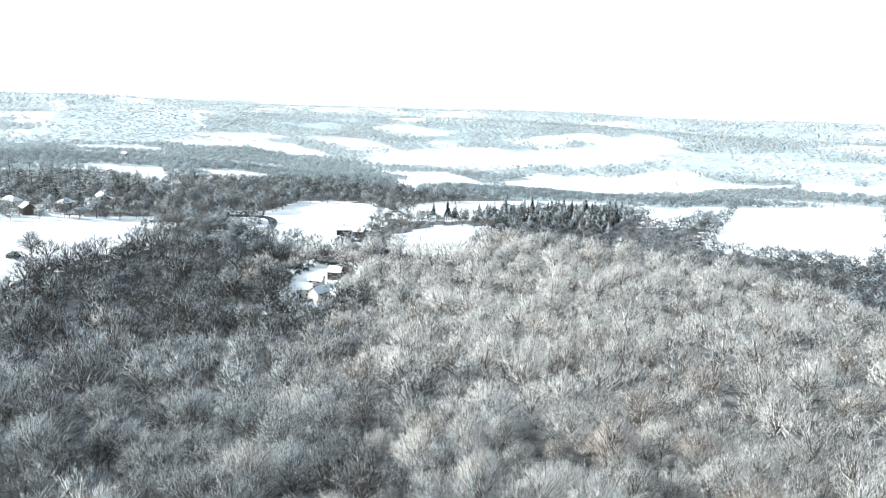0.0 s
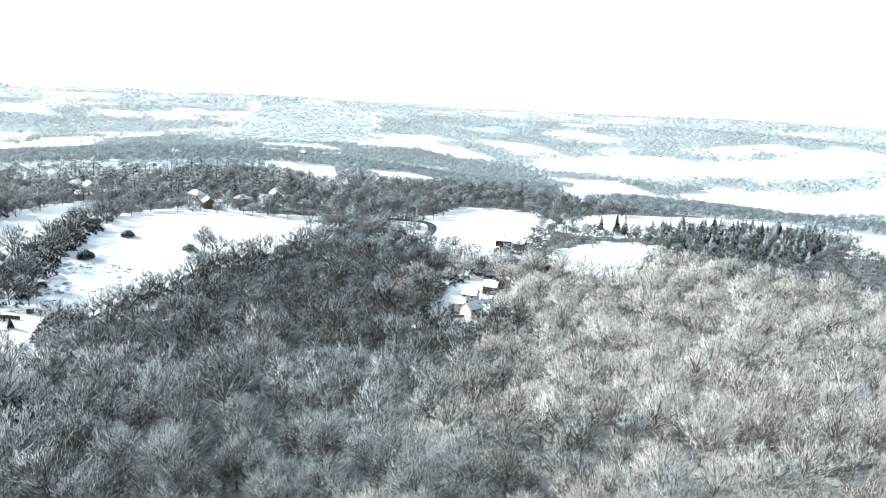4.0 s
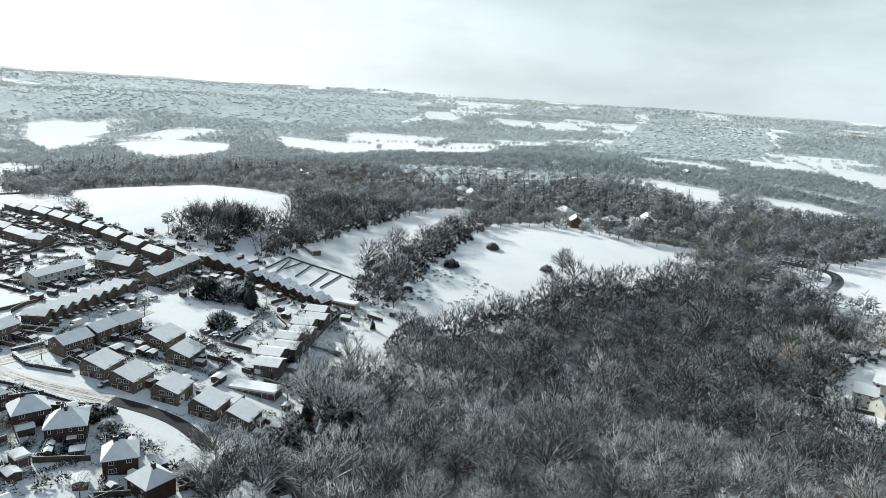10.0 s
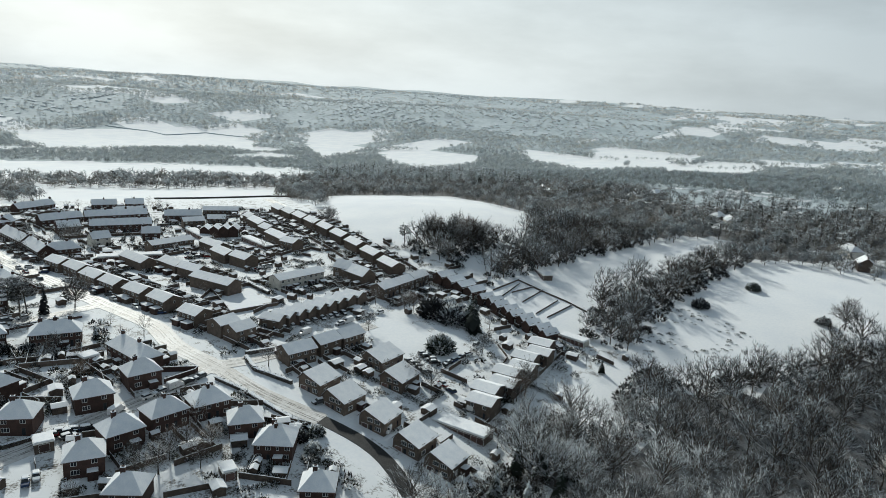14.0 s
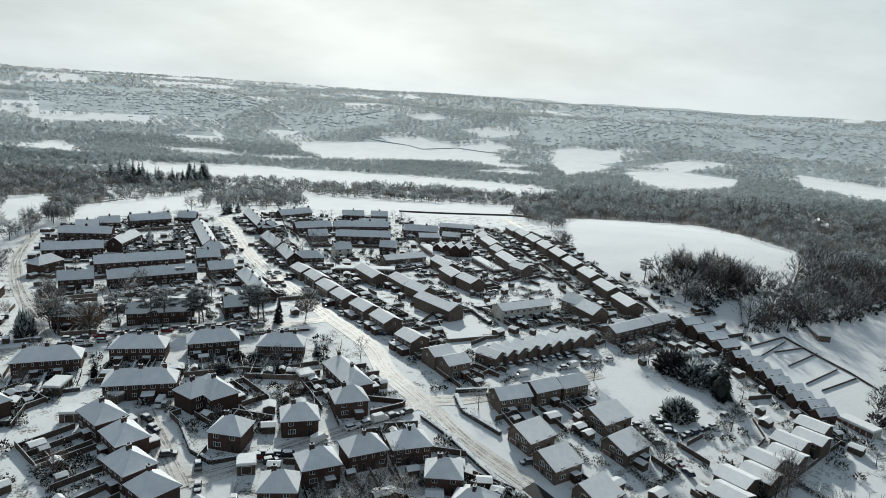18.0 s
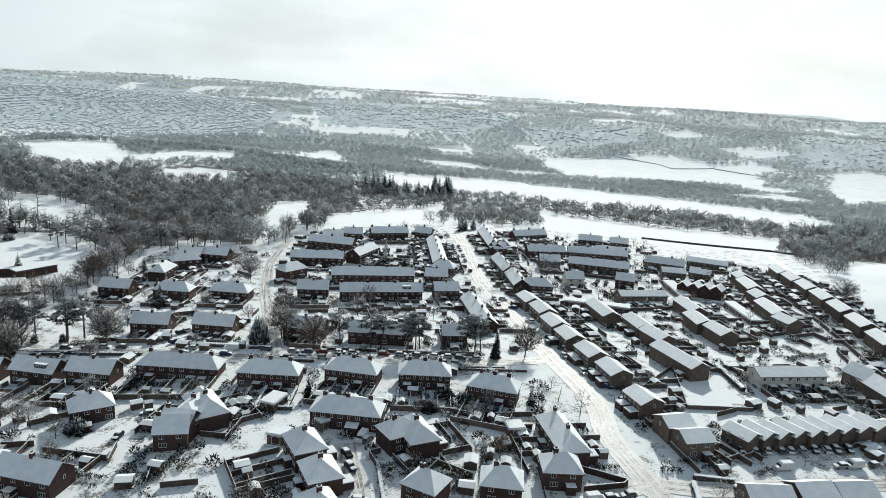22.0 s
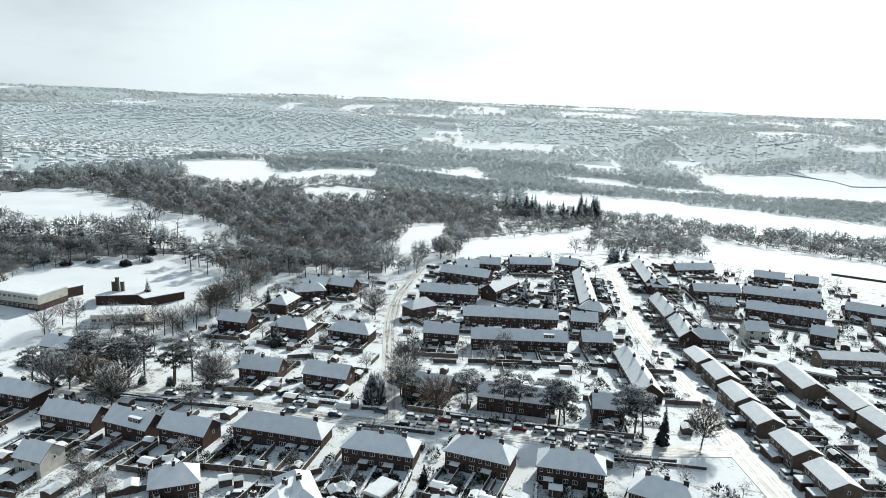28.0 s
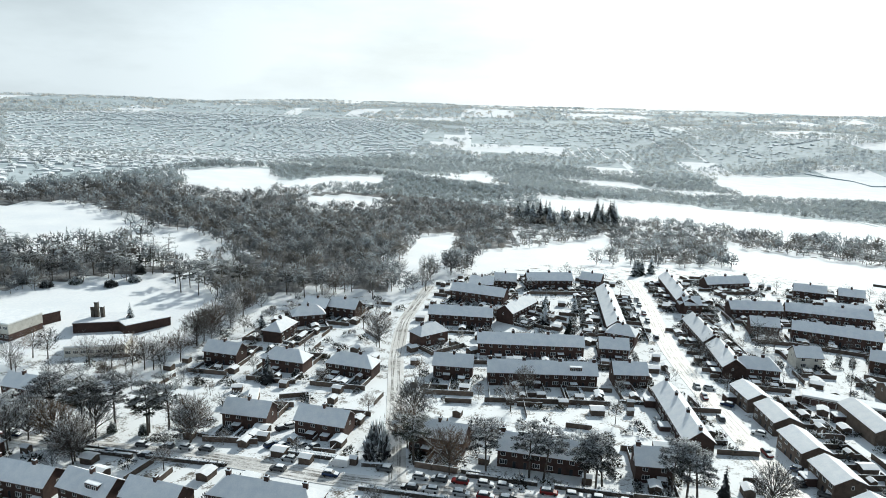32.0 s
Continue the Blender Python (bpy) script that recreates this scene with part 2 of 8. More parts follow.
DOOR = material("door_paint", (0.05, 0.03, 0.03), (0.16, 0.10, 0.08), 0.3, 0.5, per="object", spread=0.6)
WOOD = material("weathered_timber", (0.07, 0.055, 0.045), (0.16, 0.125, 0.10), 0.9, 0.9, 0.4, per="object", spread=0.3)
BARK = lined_bark("bark", (0.04, 0.034, 0.029), (0.11, 0.098, 0.085))
HEDGE = twig_material("hedge_leaf", (0.035, 0.04, 0.03), (0.7, 0.74, 0.78), 0.30)
# Sunlight on the south of the wood, painted as warm pale twigs and frost.
SUNLIT_TWIG = twig_material("sunlit_twig", (0.25, 0.19, 0.145), (0.86, 0.845, 0.825), 0.77, 0.25, 0.55, 0.75, 0.2)
# Cloud shade on the rest of the wood, painted as dark bluish twigs.
SHADED_TWIG = twig_material("shaded_twig", (0.068, 0.068, 0.069), (0.69, 0.74, 0.775), 0.53, 0.35, 0.55, 0.7, 0.18)
TWIG_TOWN = twig_material("dark_twig", (0.10, 0.082, 0.066), (0.74, 0.77, 0.80), 0.18)
NEEDLE = twig_material("needles", (0.036, 0.052, 0.046), (0.70, 0.745, 0.78), 0.43)
WOOD_BARK = lined_bark("woodland_bark", (0.06, 0.052, 0.045), (0.16, 0.14, 0.12))
# Distance haze is painted into these far woods as pale bluish bark and snow.
FAR_TWIG = twig_material("hazy_wood", (0.20, 0.25, 0.275), (0.44, 0.51, 0.545), 0.28, 0.2, 0.5, 0.4, glow=0.5)
FURTHER_TWIG = twig_material("hazy_further_wood", (0.30, 0.365, 0.395), (0.46, 0.53, 0.565), 0.30, 0.14, 0.4, 0.3, glow=0.5)
# The middle woods are lightened and blued a little for haze too.
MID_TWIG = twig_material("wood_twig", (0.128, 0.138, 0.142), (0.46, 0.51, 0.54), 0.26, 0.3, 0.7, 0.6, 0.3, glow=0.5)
# Darkened and blued for cloud shade in the east; field edges share it.
EDGE_TWIG = twig_material("edge_twig", (0.047, 0.05, 0.053), (0.58, 0.645, 0.69), 0.18, 0.4, 0.6, 0.9, 0.2)
PINE_NEEDLE = twig_material("pine_needles", (0.038, 0.048, 0.040), (0.74, 0.77, 0.80), 0.27, 0.3, 0.3, 0.8)
# Far house walls, their colour paled and blued to imitate haze.
FAR_WALL = material("hazy_wall", (0.50, 0.53, 0.55), (0.66, 0.68, 0.69), 0.02, 0.9)
# Hills and downs get still more painted haze.
HILL_TWIG = twig_material("hazy_hill_wood", (0.455, 0.525, 0.56), (0.55, 0.62, 0.655), 0.3, 0.09, 0.3, 0.3, glow=0.5)
DOWN_TWIG = twig_material("hazy_downland", (0.60, 0.66, 0.69), (0.68, 0.735, 0.76), 0.3, 0.07, 0.3, 0.2, glow=0.5)
GARDEN_SNOW = material("trodden_garden_snow", (0.16, 0.145, 0.125), (0.80, 0.82, 0.84), 0.22, 0.9, 0.4, fine=1.7, low=0.36, high=0.47)
# Patchy snow with the shade between tree crowns painted in as dark tones.
SHADED_FLOOR = material("shaded_snowy_floor", (0.06, 0.055, 0.05), (0.30, 0.31, 0.32), 0.25, 0.9, 0.4, fine=1.6)
# Ground colour with the haze of the far woods mixed in.
FAR_FLOOR = material("hazy_wood_floor", (0.34, 0.40, 0.43), (0.54, 0.60, 0.63), 0.01, 0.9, 0, fine=0.08)


# ---- small building helpers ----
def link(name, me, mat, parent=None, label=""):
    if mat is not None:
        me.materials.clear()
        for one in mat if isinstance(mat, (list, tuple)) else [mat]:
            me.materials.append(one)
    ob = new(name, me)
    if parent is not None:
        ob.parent = parent
    return tagged(ob, label)


def mesh(name, verts, faces, mats=None):
    me = bpy.data.meshes.new(name)
    me.from_pydata([tuple(v) for v in verts], [], [tuple(f) for f in faces])
    if mats is not None:
        me.polygons.foreach_set("material_index", mats)
    me.update()
    return me


def fast_mesh(name, verts, tris, frost=None, normals=None, tone=None):
    """A triangle mesh from arrays."""
    me = bpy.data.meshes.new(name)
    verts, tris = np.asarray(verts, np.float32), np.asarray(tris, np.int32)
    me.vertices.add(len(verts))
    me.vertices.foreach_set("co", verts.ravel())
    me.loops.add(tris.size)
    me.loops.foreach_set("vertex_index", tris.ravel())
    me.polygons.add(len(tris))
    me.polygons.foreach_set("loop_start", np.arange(0, tris.size, 3, dtype=np.int32))
    me.polygons.foreach_set("loop_total", np.full(len(tris), 3, np.int32))
    if frost is not None:
        me.attributes.new("frost", "FLOAT", "POINT").data.foreach_set("value", np.asarray(frost, np.float32))
    if tone is not None:
        me.attributes.new("tone", "FLOAT", "POINT").data.foreach_set("value", np.asarray(tone, np.float32))
    if normals is not None:
        me.attributes.new("custom_normal", "FLOAT_VECTOR", "POINT").data.foreach_set("vector", np.asarray(normals, np.float32).ravel())
    me.update()
    return me


BOX_F = [(0, 3, 2, 1), (4, 5, 6, 7), (0, 1, 5, 4), (1, 2, 6, 5), (2, 3, 7, 6), (3, 0, 4, 7)]


def box_v(x0, y0, z0, x1, y1, z1, taper=0.0):
    t = taper
    return [(x0, y0, z0), (x1, y0, z0), (x1, y1, z0), (x0, y1, z0),
            (x0 + t, y0 + t, z1), (x1 - t, y0 + t, z1), (x1 - t, y1 - t, z1), (x0 + t, y1 - t, z1)]


def boxes(name, some):
    """Several boxes in one mesh: rows of box_v()."""
    verts, faces = [], []
    for b in some:
        k = len(verts)
        verts += b
        faces += [tuple(i + k for i in f) for f in BOX_F]
    return mesh(name, verts, faces)


# ---- the land ----
LOCAL_H = [1.9, 1.1, 0.1, -2.6, -2, -0.3, 1, -7.8, 0.6, 6.2, -0.5, 4.8, -3.3, -9.6, 3.5, 2.1, -1.7, 7.1, -12.9, -5.6, -4.5, 1.9, -1.8, 0.9, -10.1, 3, -4.2, 10.4, 9.1, 1.5]
WIDE_H = [-27.6, -9.9, 25.3, -10.4, 2.6, 7.8, -25, -31.6, -63.7, 15.3, -41.3, -35.7]
LOCAL_C = [(x, y) for x in (-120, -10, 100, 210, 320) for y in (-200, -90, 20, 130, 240, 350)]
WIDE_C = [(x, y) for x in (-500, 300, 1100) for y in (-900, 0, 750, 1500)]


def land(x, y):
    """Height of the ground: soft local rises, wide hills and the far downs."""
    x, y = np.asarray(x, float), np.asarray(y, float)
    z = np.zeros(np.broadcast(x, y).shape)
    for (cx, cy), h in zip(LOCAL_C, LOCAL_H):
        z = z + h * np.exp(-((x - cx) ** 2 + (y - cy) ** 2) / 120.0**2)
    for (cx, cy), h in zip(WIDE_C, WIDE_H):
        z = z + h * np.exp(-((x - cx) ** 2 + (y - cy) ** 2) / 550.0**2)
    d = np.hypot(x - 50, y)
    far = np.clip((d - 1300) / 3300, 0, 1)
    z = z - 22 * np.clip((d - 700) / 900, 0, 1) * (1 - np.clip((d - 1600) / 1500, 0, 1))
    roll = np.sin(x / 310 + 1.3) * np.cos(y / 270) + 0.6 * np.sin((x + y) / 470) + 0.5 * np.sin((x - 2 * y) / 690 + 2)
    ridges = np.sin(d / 175 + 0.9 * np.sin(x / 900 + 1) + 0.8 * np.sin(y / 700)) * np.clip((d - 1700) / 900, 0, 1) * 13
    return z + far * far * (3 - 2 * far) * 62 + roll * 7 * np.clip((d - 900) / 900, 0, 1) + ridges


def gz(x, y):
    return float(land(x, y))


def axis(lo, hi, step, end):
    """Grid lines: even between lo and hi, then wider and wider."""
    mid = list(np.arange(lo, hi + 0.1, step))
    up, s = [hi], step
    while up[-1] < end:
        s *= 1.12
        up.append(up[-1] + s)
    down, s = [lo], step
    while down[-1] > -end:
        s *= 1.12
        down.append(down[-1] - s)
    return np.array(down[:0:-1] + mid + up[1:])


gx_, gy_ = axis(-220, 620, 6.0, 4800), axis(-420, 560, 6.0, 4800)
GX, GY = np.meshgrid(gx_, gy_, indexing="ij")
GZ = land(GX, GY)
nx, ny = GX.shape
idx = np.arange(nx * ny).reshape(nx, ny)
quads = np.stack([idx[:-1, :-1], idx[1:, :-1], idx[1:, 1:], idx[:-1, 1:]], -1).reshape(-1, 4)
tris = np.concatenate([quads[:, [0, 1, 2]], quads[:, [0, 2, 3]]])
ground = link("ground", fast_mesh("ground", np.stack([GX, GY, GZ], -1).reshape(-1, 3), tris), SNOW)
ground.data.polygons.foreach_set("use_smooth", [True] * len(ground.data.polygons))
tagged(ground, "rolling snow-covered ground of fields and gardens", "ground", kind="structure")


def ribbon(name, pts, width, mat, label, lift=0.12, category="road", step=4.0, kind="structure"):
    """A strip that follows the ground along a line of points."""
    p = [Vector((a, b)) for a, b in pts]
    line = []
    for a, b in zip(p, p[1:]):
        n = max(1, int((b - a).length / step))
        line += [a.lerp(b, k / n) for k in range(n)]
    line.append(p[-1])
    for _ in range(4):
        line = [line[0]] + [(line[i - 1] + 2 * line[i] + line[i + 1]) / 4 for i in range(1, len(line) - 1)] + [line[-1]]
    verts, faces = [], []
    across = (-0.5, -0.17, 0.17, 0.5)
    for i, c in enumerate(line):
        d = (line[min(i + 1, len(line) - 1)] - line[max(i - 1, 0)]).normalized()
        s = Vector((-d.y, d.x))
        for u in across:
            q = c + s * u * width
            verts.append((q.x, q.y, gz(q.x, q.y) + lift))
        for u in (0.5, -0.5):
            q = c + s * u * (width + 0.2)
            verts.append((q.x, q.y, gz(q.x, q.y) - 0.3))
        if i:
            a, b = 6 * (i - 1), 6 * i
            faces += [(a + k, b + k, b + k + 1, a + k + 1) for k in range(4)] + [(a + 5, b + 5, b, a)]
    road = tagged(link(name, mesh(name, verts, faces), mat), label, category, kind=kind)
    tv, tf = [], []
    for o, half in ((-1.75, 0.28), (-0.55, 0.22), (0.75, 0.3), (1.85, 0.24)) if mat is TRACKED else ():
        k = len(tv)
        for i, c in enumerate(line):
            d = (line[min(i + 1, len(line) - 1)] - line[max(i - 1, 0)]).normalized()
            s = Vector((-d.y, d.x))
            sway = o * width / 6.5 + 0.3 * math.sin(i * 0.35 + o * 3)
            wide = half * (1 + 0.5 * math.sin(i * 0.8 + o * 5))
            for q in (c + s * (sway - wide), c + s * (sway + wide)):
                tv.append((q.x, q.y, gz(q.x, q.y) + lift + 0.03))
            if i:
                tf.append((k + 2 * i - 2, k + 2 * i, k + 2 * i + 1, k + 2 * i - 1))
    if tv:
        link("tyre_tracks", mesh("tyre_tracks", tv, tf), SLUSH, road)
    return road


def inside(poly, x, y):
    """Which of the points lie in a polygon."""
    x, y = np.asarray(x, float), np.asarray(y, float)
    hit = np.zeros(x.shape, bool)
    for (ax, ay), (bx, by) in zip(poly, poly[1:] + poly[:1]):
        cross = (ay > y) != (by > y)
        if ay != by:
            hit ^= cross & (x < (bx - ax) * (y - ay) / (by - ay) + ax)
    return hit


def scatter(x0, y0, x1, y1, step, seed, jitter=0.42):
    rng = np.random.default_rng(seed)
    xs, ys = np.meshgrid(np.arange(x0, x1, step), np.arange(y0, y1, step), indexing="ij")
    xs, ys = xs.ravel() + rng.uniform(-jitter, jitter, xs.size) * step, ys.ravel() + rng.uniform(-jitter, jitter, xs.size) * step
    return xs, ys, rng



# ---- trees ----
def tube(verts, tris, a, b, ra, rb, sides=4):
    """A tapered limb from a to b."""
    d = (b - a).normalized()
    s = d.orthogonal().normalized()
    u = d.cross(s)
    k = len(verts)
    for c, r in ((a, ra), (b, rb)):
        for i in range(sides):
            w = 2 * math.pi * i / sides
            verts.append(c + (s * math.cos(w) + u * math.sin(w)) * r)
    for i in range(sides):
        j = (i + 1) % sides
        tris += [(k + i, k + j, k + sides + j), (k + i, k + sides + j, k + sides + i)]


def spray(verts, tris, a, d, length, width, rng):
    """One twig: a thin tapered blade."""
    s = d.cross(Vector((rng.uniform(-1, 1), rng.uniform(-1, 1), rng.uniform(-1, 1)))).normalized() * width
    k = len(verts)
    verts += [a - s, a + s, a + d * length]
    tris.append((k, k + 1, k + 2))


def bare_tree_data(seed, h, spread, limbs, twigs, width, low=0.14, branches=5, longer=1.0, sides=4, fill=0.35, stout=1.0):
    """Trunk whose limbs fan out into a rounded, uneven crown of fine twigs."""
    rng = random.Random(seed)
    tv, tt, cv, ct = [], [], [], []
    lean = Vector((rng.uniform(-0.5, 0.5), rng.uniform(-0.5, 0.5), 0))
    fork = lean * 0.4 + Vector((0, 0, h * rng.uniform(low, low + 0.08)))
    stem = lean + Vector((0, 0, h * 0.58))
    tube(tv, tt, Vector((0, 0, -0.4)), fork, h * 0.019, h * 0.014, sides + 2)
    tube(tv, tt, fork, stem, h * 0.012, h * 0.004, sides)
    ends = []
    p1, p2 = rng.uniform(0, 6.28), rng.uniform(0, 6.28)
    for i in range(limbs):
        z = 1 - (i + rng.uniform(0.2, 0.8)) / limbs * 1.3
        w = i * 2.4 + rng.uniform(-0.35, 0.35)
        o = math.sqrt(max(0.02, 1 - z * z))
        lump = 0.86 + 0.17 * math.sin(2 * w + p1) + 0.1 * math.sin(3 * w + p2 + 2 * z)
        b = lean + Vector((math.cos(w) * o * spread * lump, math.sin(w) * o * spread * lump, h * (0.5 + 0.43 * z * (0.8 + 0.25 * lump))))
        a = fork.lerp(stem, max(0.0, min(1.0, (z + 0.3) / 1.3)) * rng.uniform(0.5, 0.9))
        bend = a.lerp(b, 0.5) + Vector((rng.uniform(-0.3, 0.3), rng.uniform(-0.3, 0.3), h * 0.035 * (1 - abs(z))))
        tube(tv, tt, a, bend, h * 0.0056 * stout, h * 0.0036 * stout, sides)
        tube(tv, tt, bend, b, h * 0.0036 * stout, h * 0.0012 * stout, 3)
        ends += [(bend, b), (bend, b)]
        for _ in range(branches):
            q = a.lerp(bend, rng.uniform(0.5, 1.0)) if rng.random() < 0.4 else bend.lerp(b, rng.uniform(0.1, 0.8))
            out = (b - a).normalized()
            e = q + (out * 0.8 + Vector((rng.uniform(-1, 1), rng.uniform(-1, 1), rng.uniform(-0.5, 0.9)))) * spread * rng.uniform(0.22, 0.4)
            tube(tv, tt, q, e, h * 0.0023 * stout, h * 0.0008 * stout, 3)
            ends.append((q, e))
    for i in range(twigs):
        a, b = ends[rng.randrange(len(ends))]
        q = a.lerp(b, rng.uniform(0.1, 1.0) ** 0.7)
        if i < twigs * fill:
            o = Vector((rng.gauss(0, 1), rng.gauss(0, 1), rng.gauss(0.25, 0.9))).normalized()
            w = math.atan2(o.y, o.x)
            lump = 0.86 + 0.17 * math.sin(2 * w + p1) + 0.1 * math.sin(3 * w + p2 + 2 * o.z)
            f = rng.uniform(0.55, 1.0) * lump
            q = lean + Vector((o.x * spread * f, o.y * spread * f, h * (0.52 + 0.42 * o.z * f)))
        d = (q - fork).normalized() * 0.9 + Vector((rng.gauss(0, 0.38), rng.gauss(0, 0.38), rng.gauss(0.18, 0.36)))
        d.normalize()
        aside = Vector((rng.gauss(0, 1), rng.gauss(0, 1), rng.gauss(0, 1))) * 0.014 * h
        spray(cv, ct, q + aside, d, rng.uniform(0.035, 0.085) * h * longer, width * rng.uniform(0.6, 1.4), rng)
    return tv, tt, cv, ct


def conifer_data(seed, h, r, tiers, per):
    """Spire with drooping fans of needles."""
    rng = random.Random(seed)
    tv, tt, cv, ct = [], [], [], []
    tube(tv, tt, Vector((0, 0, -0.4)), Vector((0, 0, h * 0.95)), h * 0.018, h * 0.004, 5)
    for i in range(tiers):
        f = i / (tiers - 1)
        z = h * (0.08 + 0.88 * f)
        out = r * (1 - f) ** 0.85 + 0.15
        for k in range(per):
            w = rng.uniform(0, 2 * math.pi)
            o = out * rng.uniform(0.75, 1.15)
            d = Vector((math.cos(w), math.sin(w), 0))
            s = Vector((-d.y, d.x, 0)) * o * rng.uniform(0.25, 0.4)
            a = Vector((0, 0, z + h * 0.03))
            b = d * o + Vector((0, 0, z - o * rng.uniform(0.2, 0.5)))
            m = a.lerp(b, 0.6)
            j = len(cv)
            cv += [a, m - s, b, m + s]
            ct += [(j, j + 1, j + 2), (j, j + 2, j + 3)]
    return tv, tt, cv, ct


def pine_data(seed, h, r, clumps, per):
    """Bare leaning stem, crooked limbs and a broken crown of flat snowy needle clumps."""
    rng = random.Random(seed)
    tv, tt, cv, ct = [], [], [], []
    bend = Vector((rng.uniform(-0.7, 0.7), rng.uniform(-0.7, 0.7), h * 0.4))
    top = bend + Vector((rng.uniform(-0.8, 0.8), rng.uniform(-0.8, 0.8), h * 0.5))
    tube(tv, tt, Vector((0, 0, -0.4)), bend, h * 0.02, h * 0.015, 6)
    tube(tv, tt, bend, top, h * 0.015, h * 0.005, 5)
    for i in range(clumps):
        f = (i + 0.5) / clumps
        a = bend.lerp(top, f * 0.95)
        w = i * 2.4 + rng.uniform(-0.5, 0.5)
        o = r * rng.uniform(0.4, 1.0) * (0.8 + 0.4 * f - 0.75 * f * f)
        c = a + Vector((math.cos(w) * o, math.sin(w) * o, h * rng.uniform(-0.01, 0.1)))
        knee = a.lerp(c, 0.55) + Vector((0, 0, h * 0.03))
        tube(tv, tt, a, knee, h * 0.007, h * 0.005, 4)
        tube(tv, tt, knee, c, h * 0.005, h * 0.002, 3)
        for spot, big in ((c, 1.0), (c + Vector((rng.uniform(-1.6, 1.6), rng.uniform(-1.6, 1.6), rng.uniform(-0.5, 0.7))), 0.75)):
            for _ in range(int(per * big)):
                d = Vector((rng.gauss(0, 1), rng.gauss(0, 1), rng.gauss(0.25, 0.35))).normalized()
                q = spot + Vector((d.x, d.y, d.z * 0.4)) * r * 0.21 * big * rng.random() ** 0.6
                spray(cv, ct, q, d, r * rng.uniform(0.07, 0.14), r * 0.02, rng)
    return tv, tt, cv, ct


def bush_data(seed, h, r, leaves):
    """A rounded evergreen shrub of many sprays on short stems."""
    rng = random.Random(seed)
    tv, tt, cv, ct = [], [], [], []
    for k in range(4 if leaves > 100 else 1):
        w = k * 1.57
        tube(tv, tt, Vector((0, 0, -0.3)), Vector((math.cos(w) * r * 0.5, math.sin(w) * r * 0.5, h * 0.6)), h * 0.02, h * 0.008, 4)
    big = 1.0 if leaves > 100 else 1.3
    for _ in range(leaves):
        d = Vector((rng.gauss(0, 1), rng.gauss(0, 1), abs(rng.gauss(0, 1)))).normalized()
        f = rng.uniform(0.55, 1.0)
        lump = 1 + 0.14 * math.sin(d.x * 7 + seed) * math.sin(d.y * 6)
        q = Vector((d.x * r * f * lump, d.y * r * f * lump, d.z * h * f * 0.85 * lump + 0.1))
        d = (d + Vector((rng.uniform(-0.7, 0.7), rng.uniform(-0.7, 0.7), rng.uniform(-0.2, 0.7)))).normalized()
        spray(cv, ct, q, d, rng.uniform(0.16, 0.32) * max(h, r) * big, 0.075 * max(h, r) * big, rng)
    return tv, tt, cv, ct


def to_arrays(data, lift=0.0):
    """Arrays of a tree, its sprays turned outwards so that they shade as one rounded crown."""
    tv, tt = np.array([tuple(v) for v in data[0]], np.float32).reshape(-1, 3), np.array(data[1], np.int32).reshape(-1, 3)
    cv, ct = np.array([tuple(v) for v in data[2]], np.float32), np.array(data[3], np.int32)
    lo, hi = cv.min(0), cv.max(0)
    heart = (lo + hi) / 2
    heart[2] = lo[2] * 0.75 + hi[2] * 0.25
    cn = np.empty_like(cv)
    mid_ = cv[ct].mean(1)
    out = (mid_ - heart) / np.maximum((hi - lo) / 2, 0.1)
    out /= np.linalg.norm(out, axis=1)[:, None] + 1e-6
    flat = np.cross(cv[ct[:, 1]] - cv[ct[:, 0]], cv[ct[:, 2]] - cv[ct[:, 0]])
    flat /= np.linalg.norm(flat, axis=1)[:, None] + 1e-9
    side = (flat * out).sum(1) < 0
    ct[side] = ct[side][:, ::-1]
    flat[side] *= -1
    both = out + flat * (0.45 if lift == 0 else 0.15) + np.array((0, 0, lift))
    both /= np.linalg.norm(both, axis=1)[:, None] + 1e-6
    cn[ct.ravel()] = np.repeat(both, 3, 0)
    tn = np.zeros_like(tv)
    if len(tv):
        f = np.cross(tv[tt[:, 1]] - tv[tt[:, 0]], tv[tt[:, 2]] - tv[tt[:, 0]])
        np.add.at(tn, tt.ravel(), np.repeat(f, 3, 0))
        tn /= np.linalg.norm(tn, axis=1)[:, None] + 1e-9
    return [tv, tt, cv, ct, tn, cn]


def frost_shade_of(v):
    """How much snow a spray can hold: most at the top and outside of a crown. Low values also paint the shaded sides.
    """
    top, wide = v[:, 2].max(), np.hypot(v[:, 0], v[:, 1]).max()
    return np.clip(0.72 * (v[:, 2] / top - 0.15) / 0.85 + 0.28 * np.hypot(v[:, 0], v[:, 1]) / wide, 0, 1)


def tree_proto(name, data, bark, leaf, crown="crown"):
    tv, tt, cv, ct, tn, cn = to_arrays(data)
    return (name, fast_mesh(name, tv, tt), fast_mesh(crown, cv, ct, frost_shade_of(cv), cn), bark, leaf, crown)


def plant(proto, x, y, size=1.0, turn=None, label="", category="tree", group="", tall=1.0):
    """One tree or shrub on the ground."""
    name, tm, cm, bark, leaf, crown = proto
    if not tm.materials:
        tm.materials.append(bark)
        cm.materials.append(leaf)
    ob = new(name, tm)
    w = RNG.uniform(0, 6.28) if turn is None else turn
    ob.matrix_basis = Matrix.LocRotScale((x, y, gz(x, y)), Euler((0, 0, w)), (size, size, size * tall))
    c = new(crown, cm)
    c.parent = ob
    return tagged(ob, label, category, group)


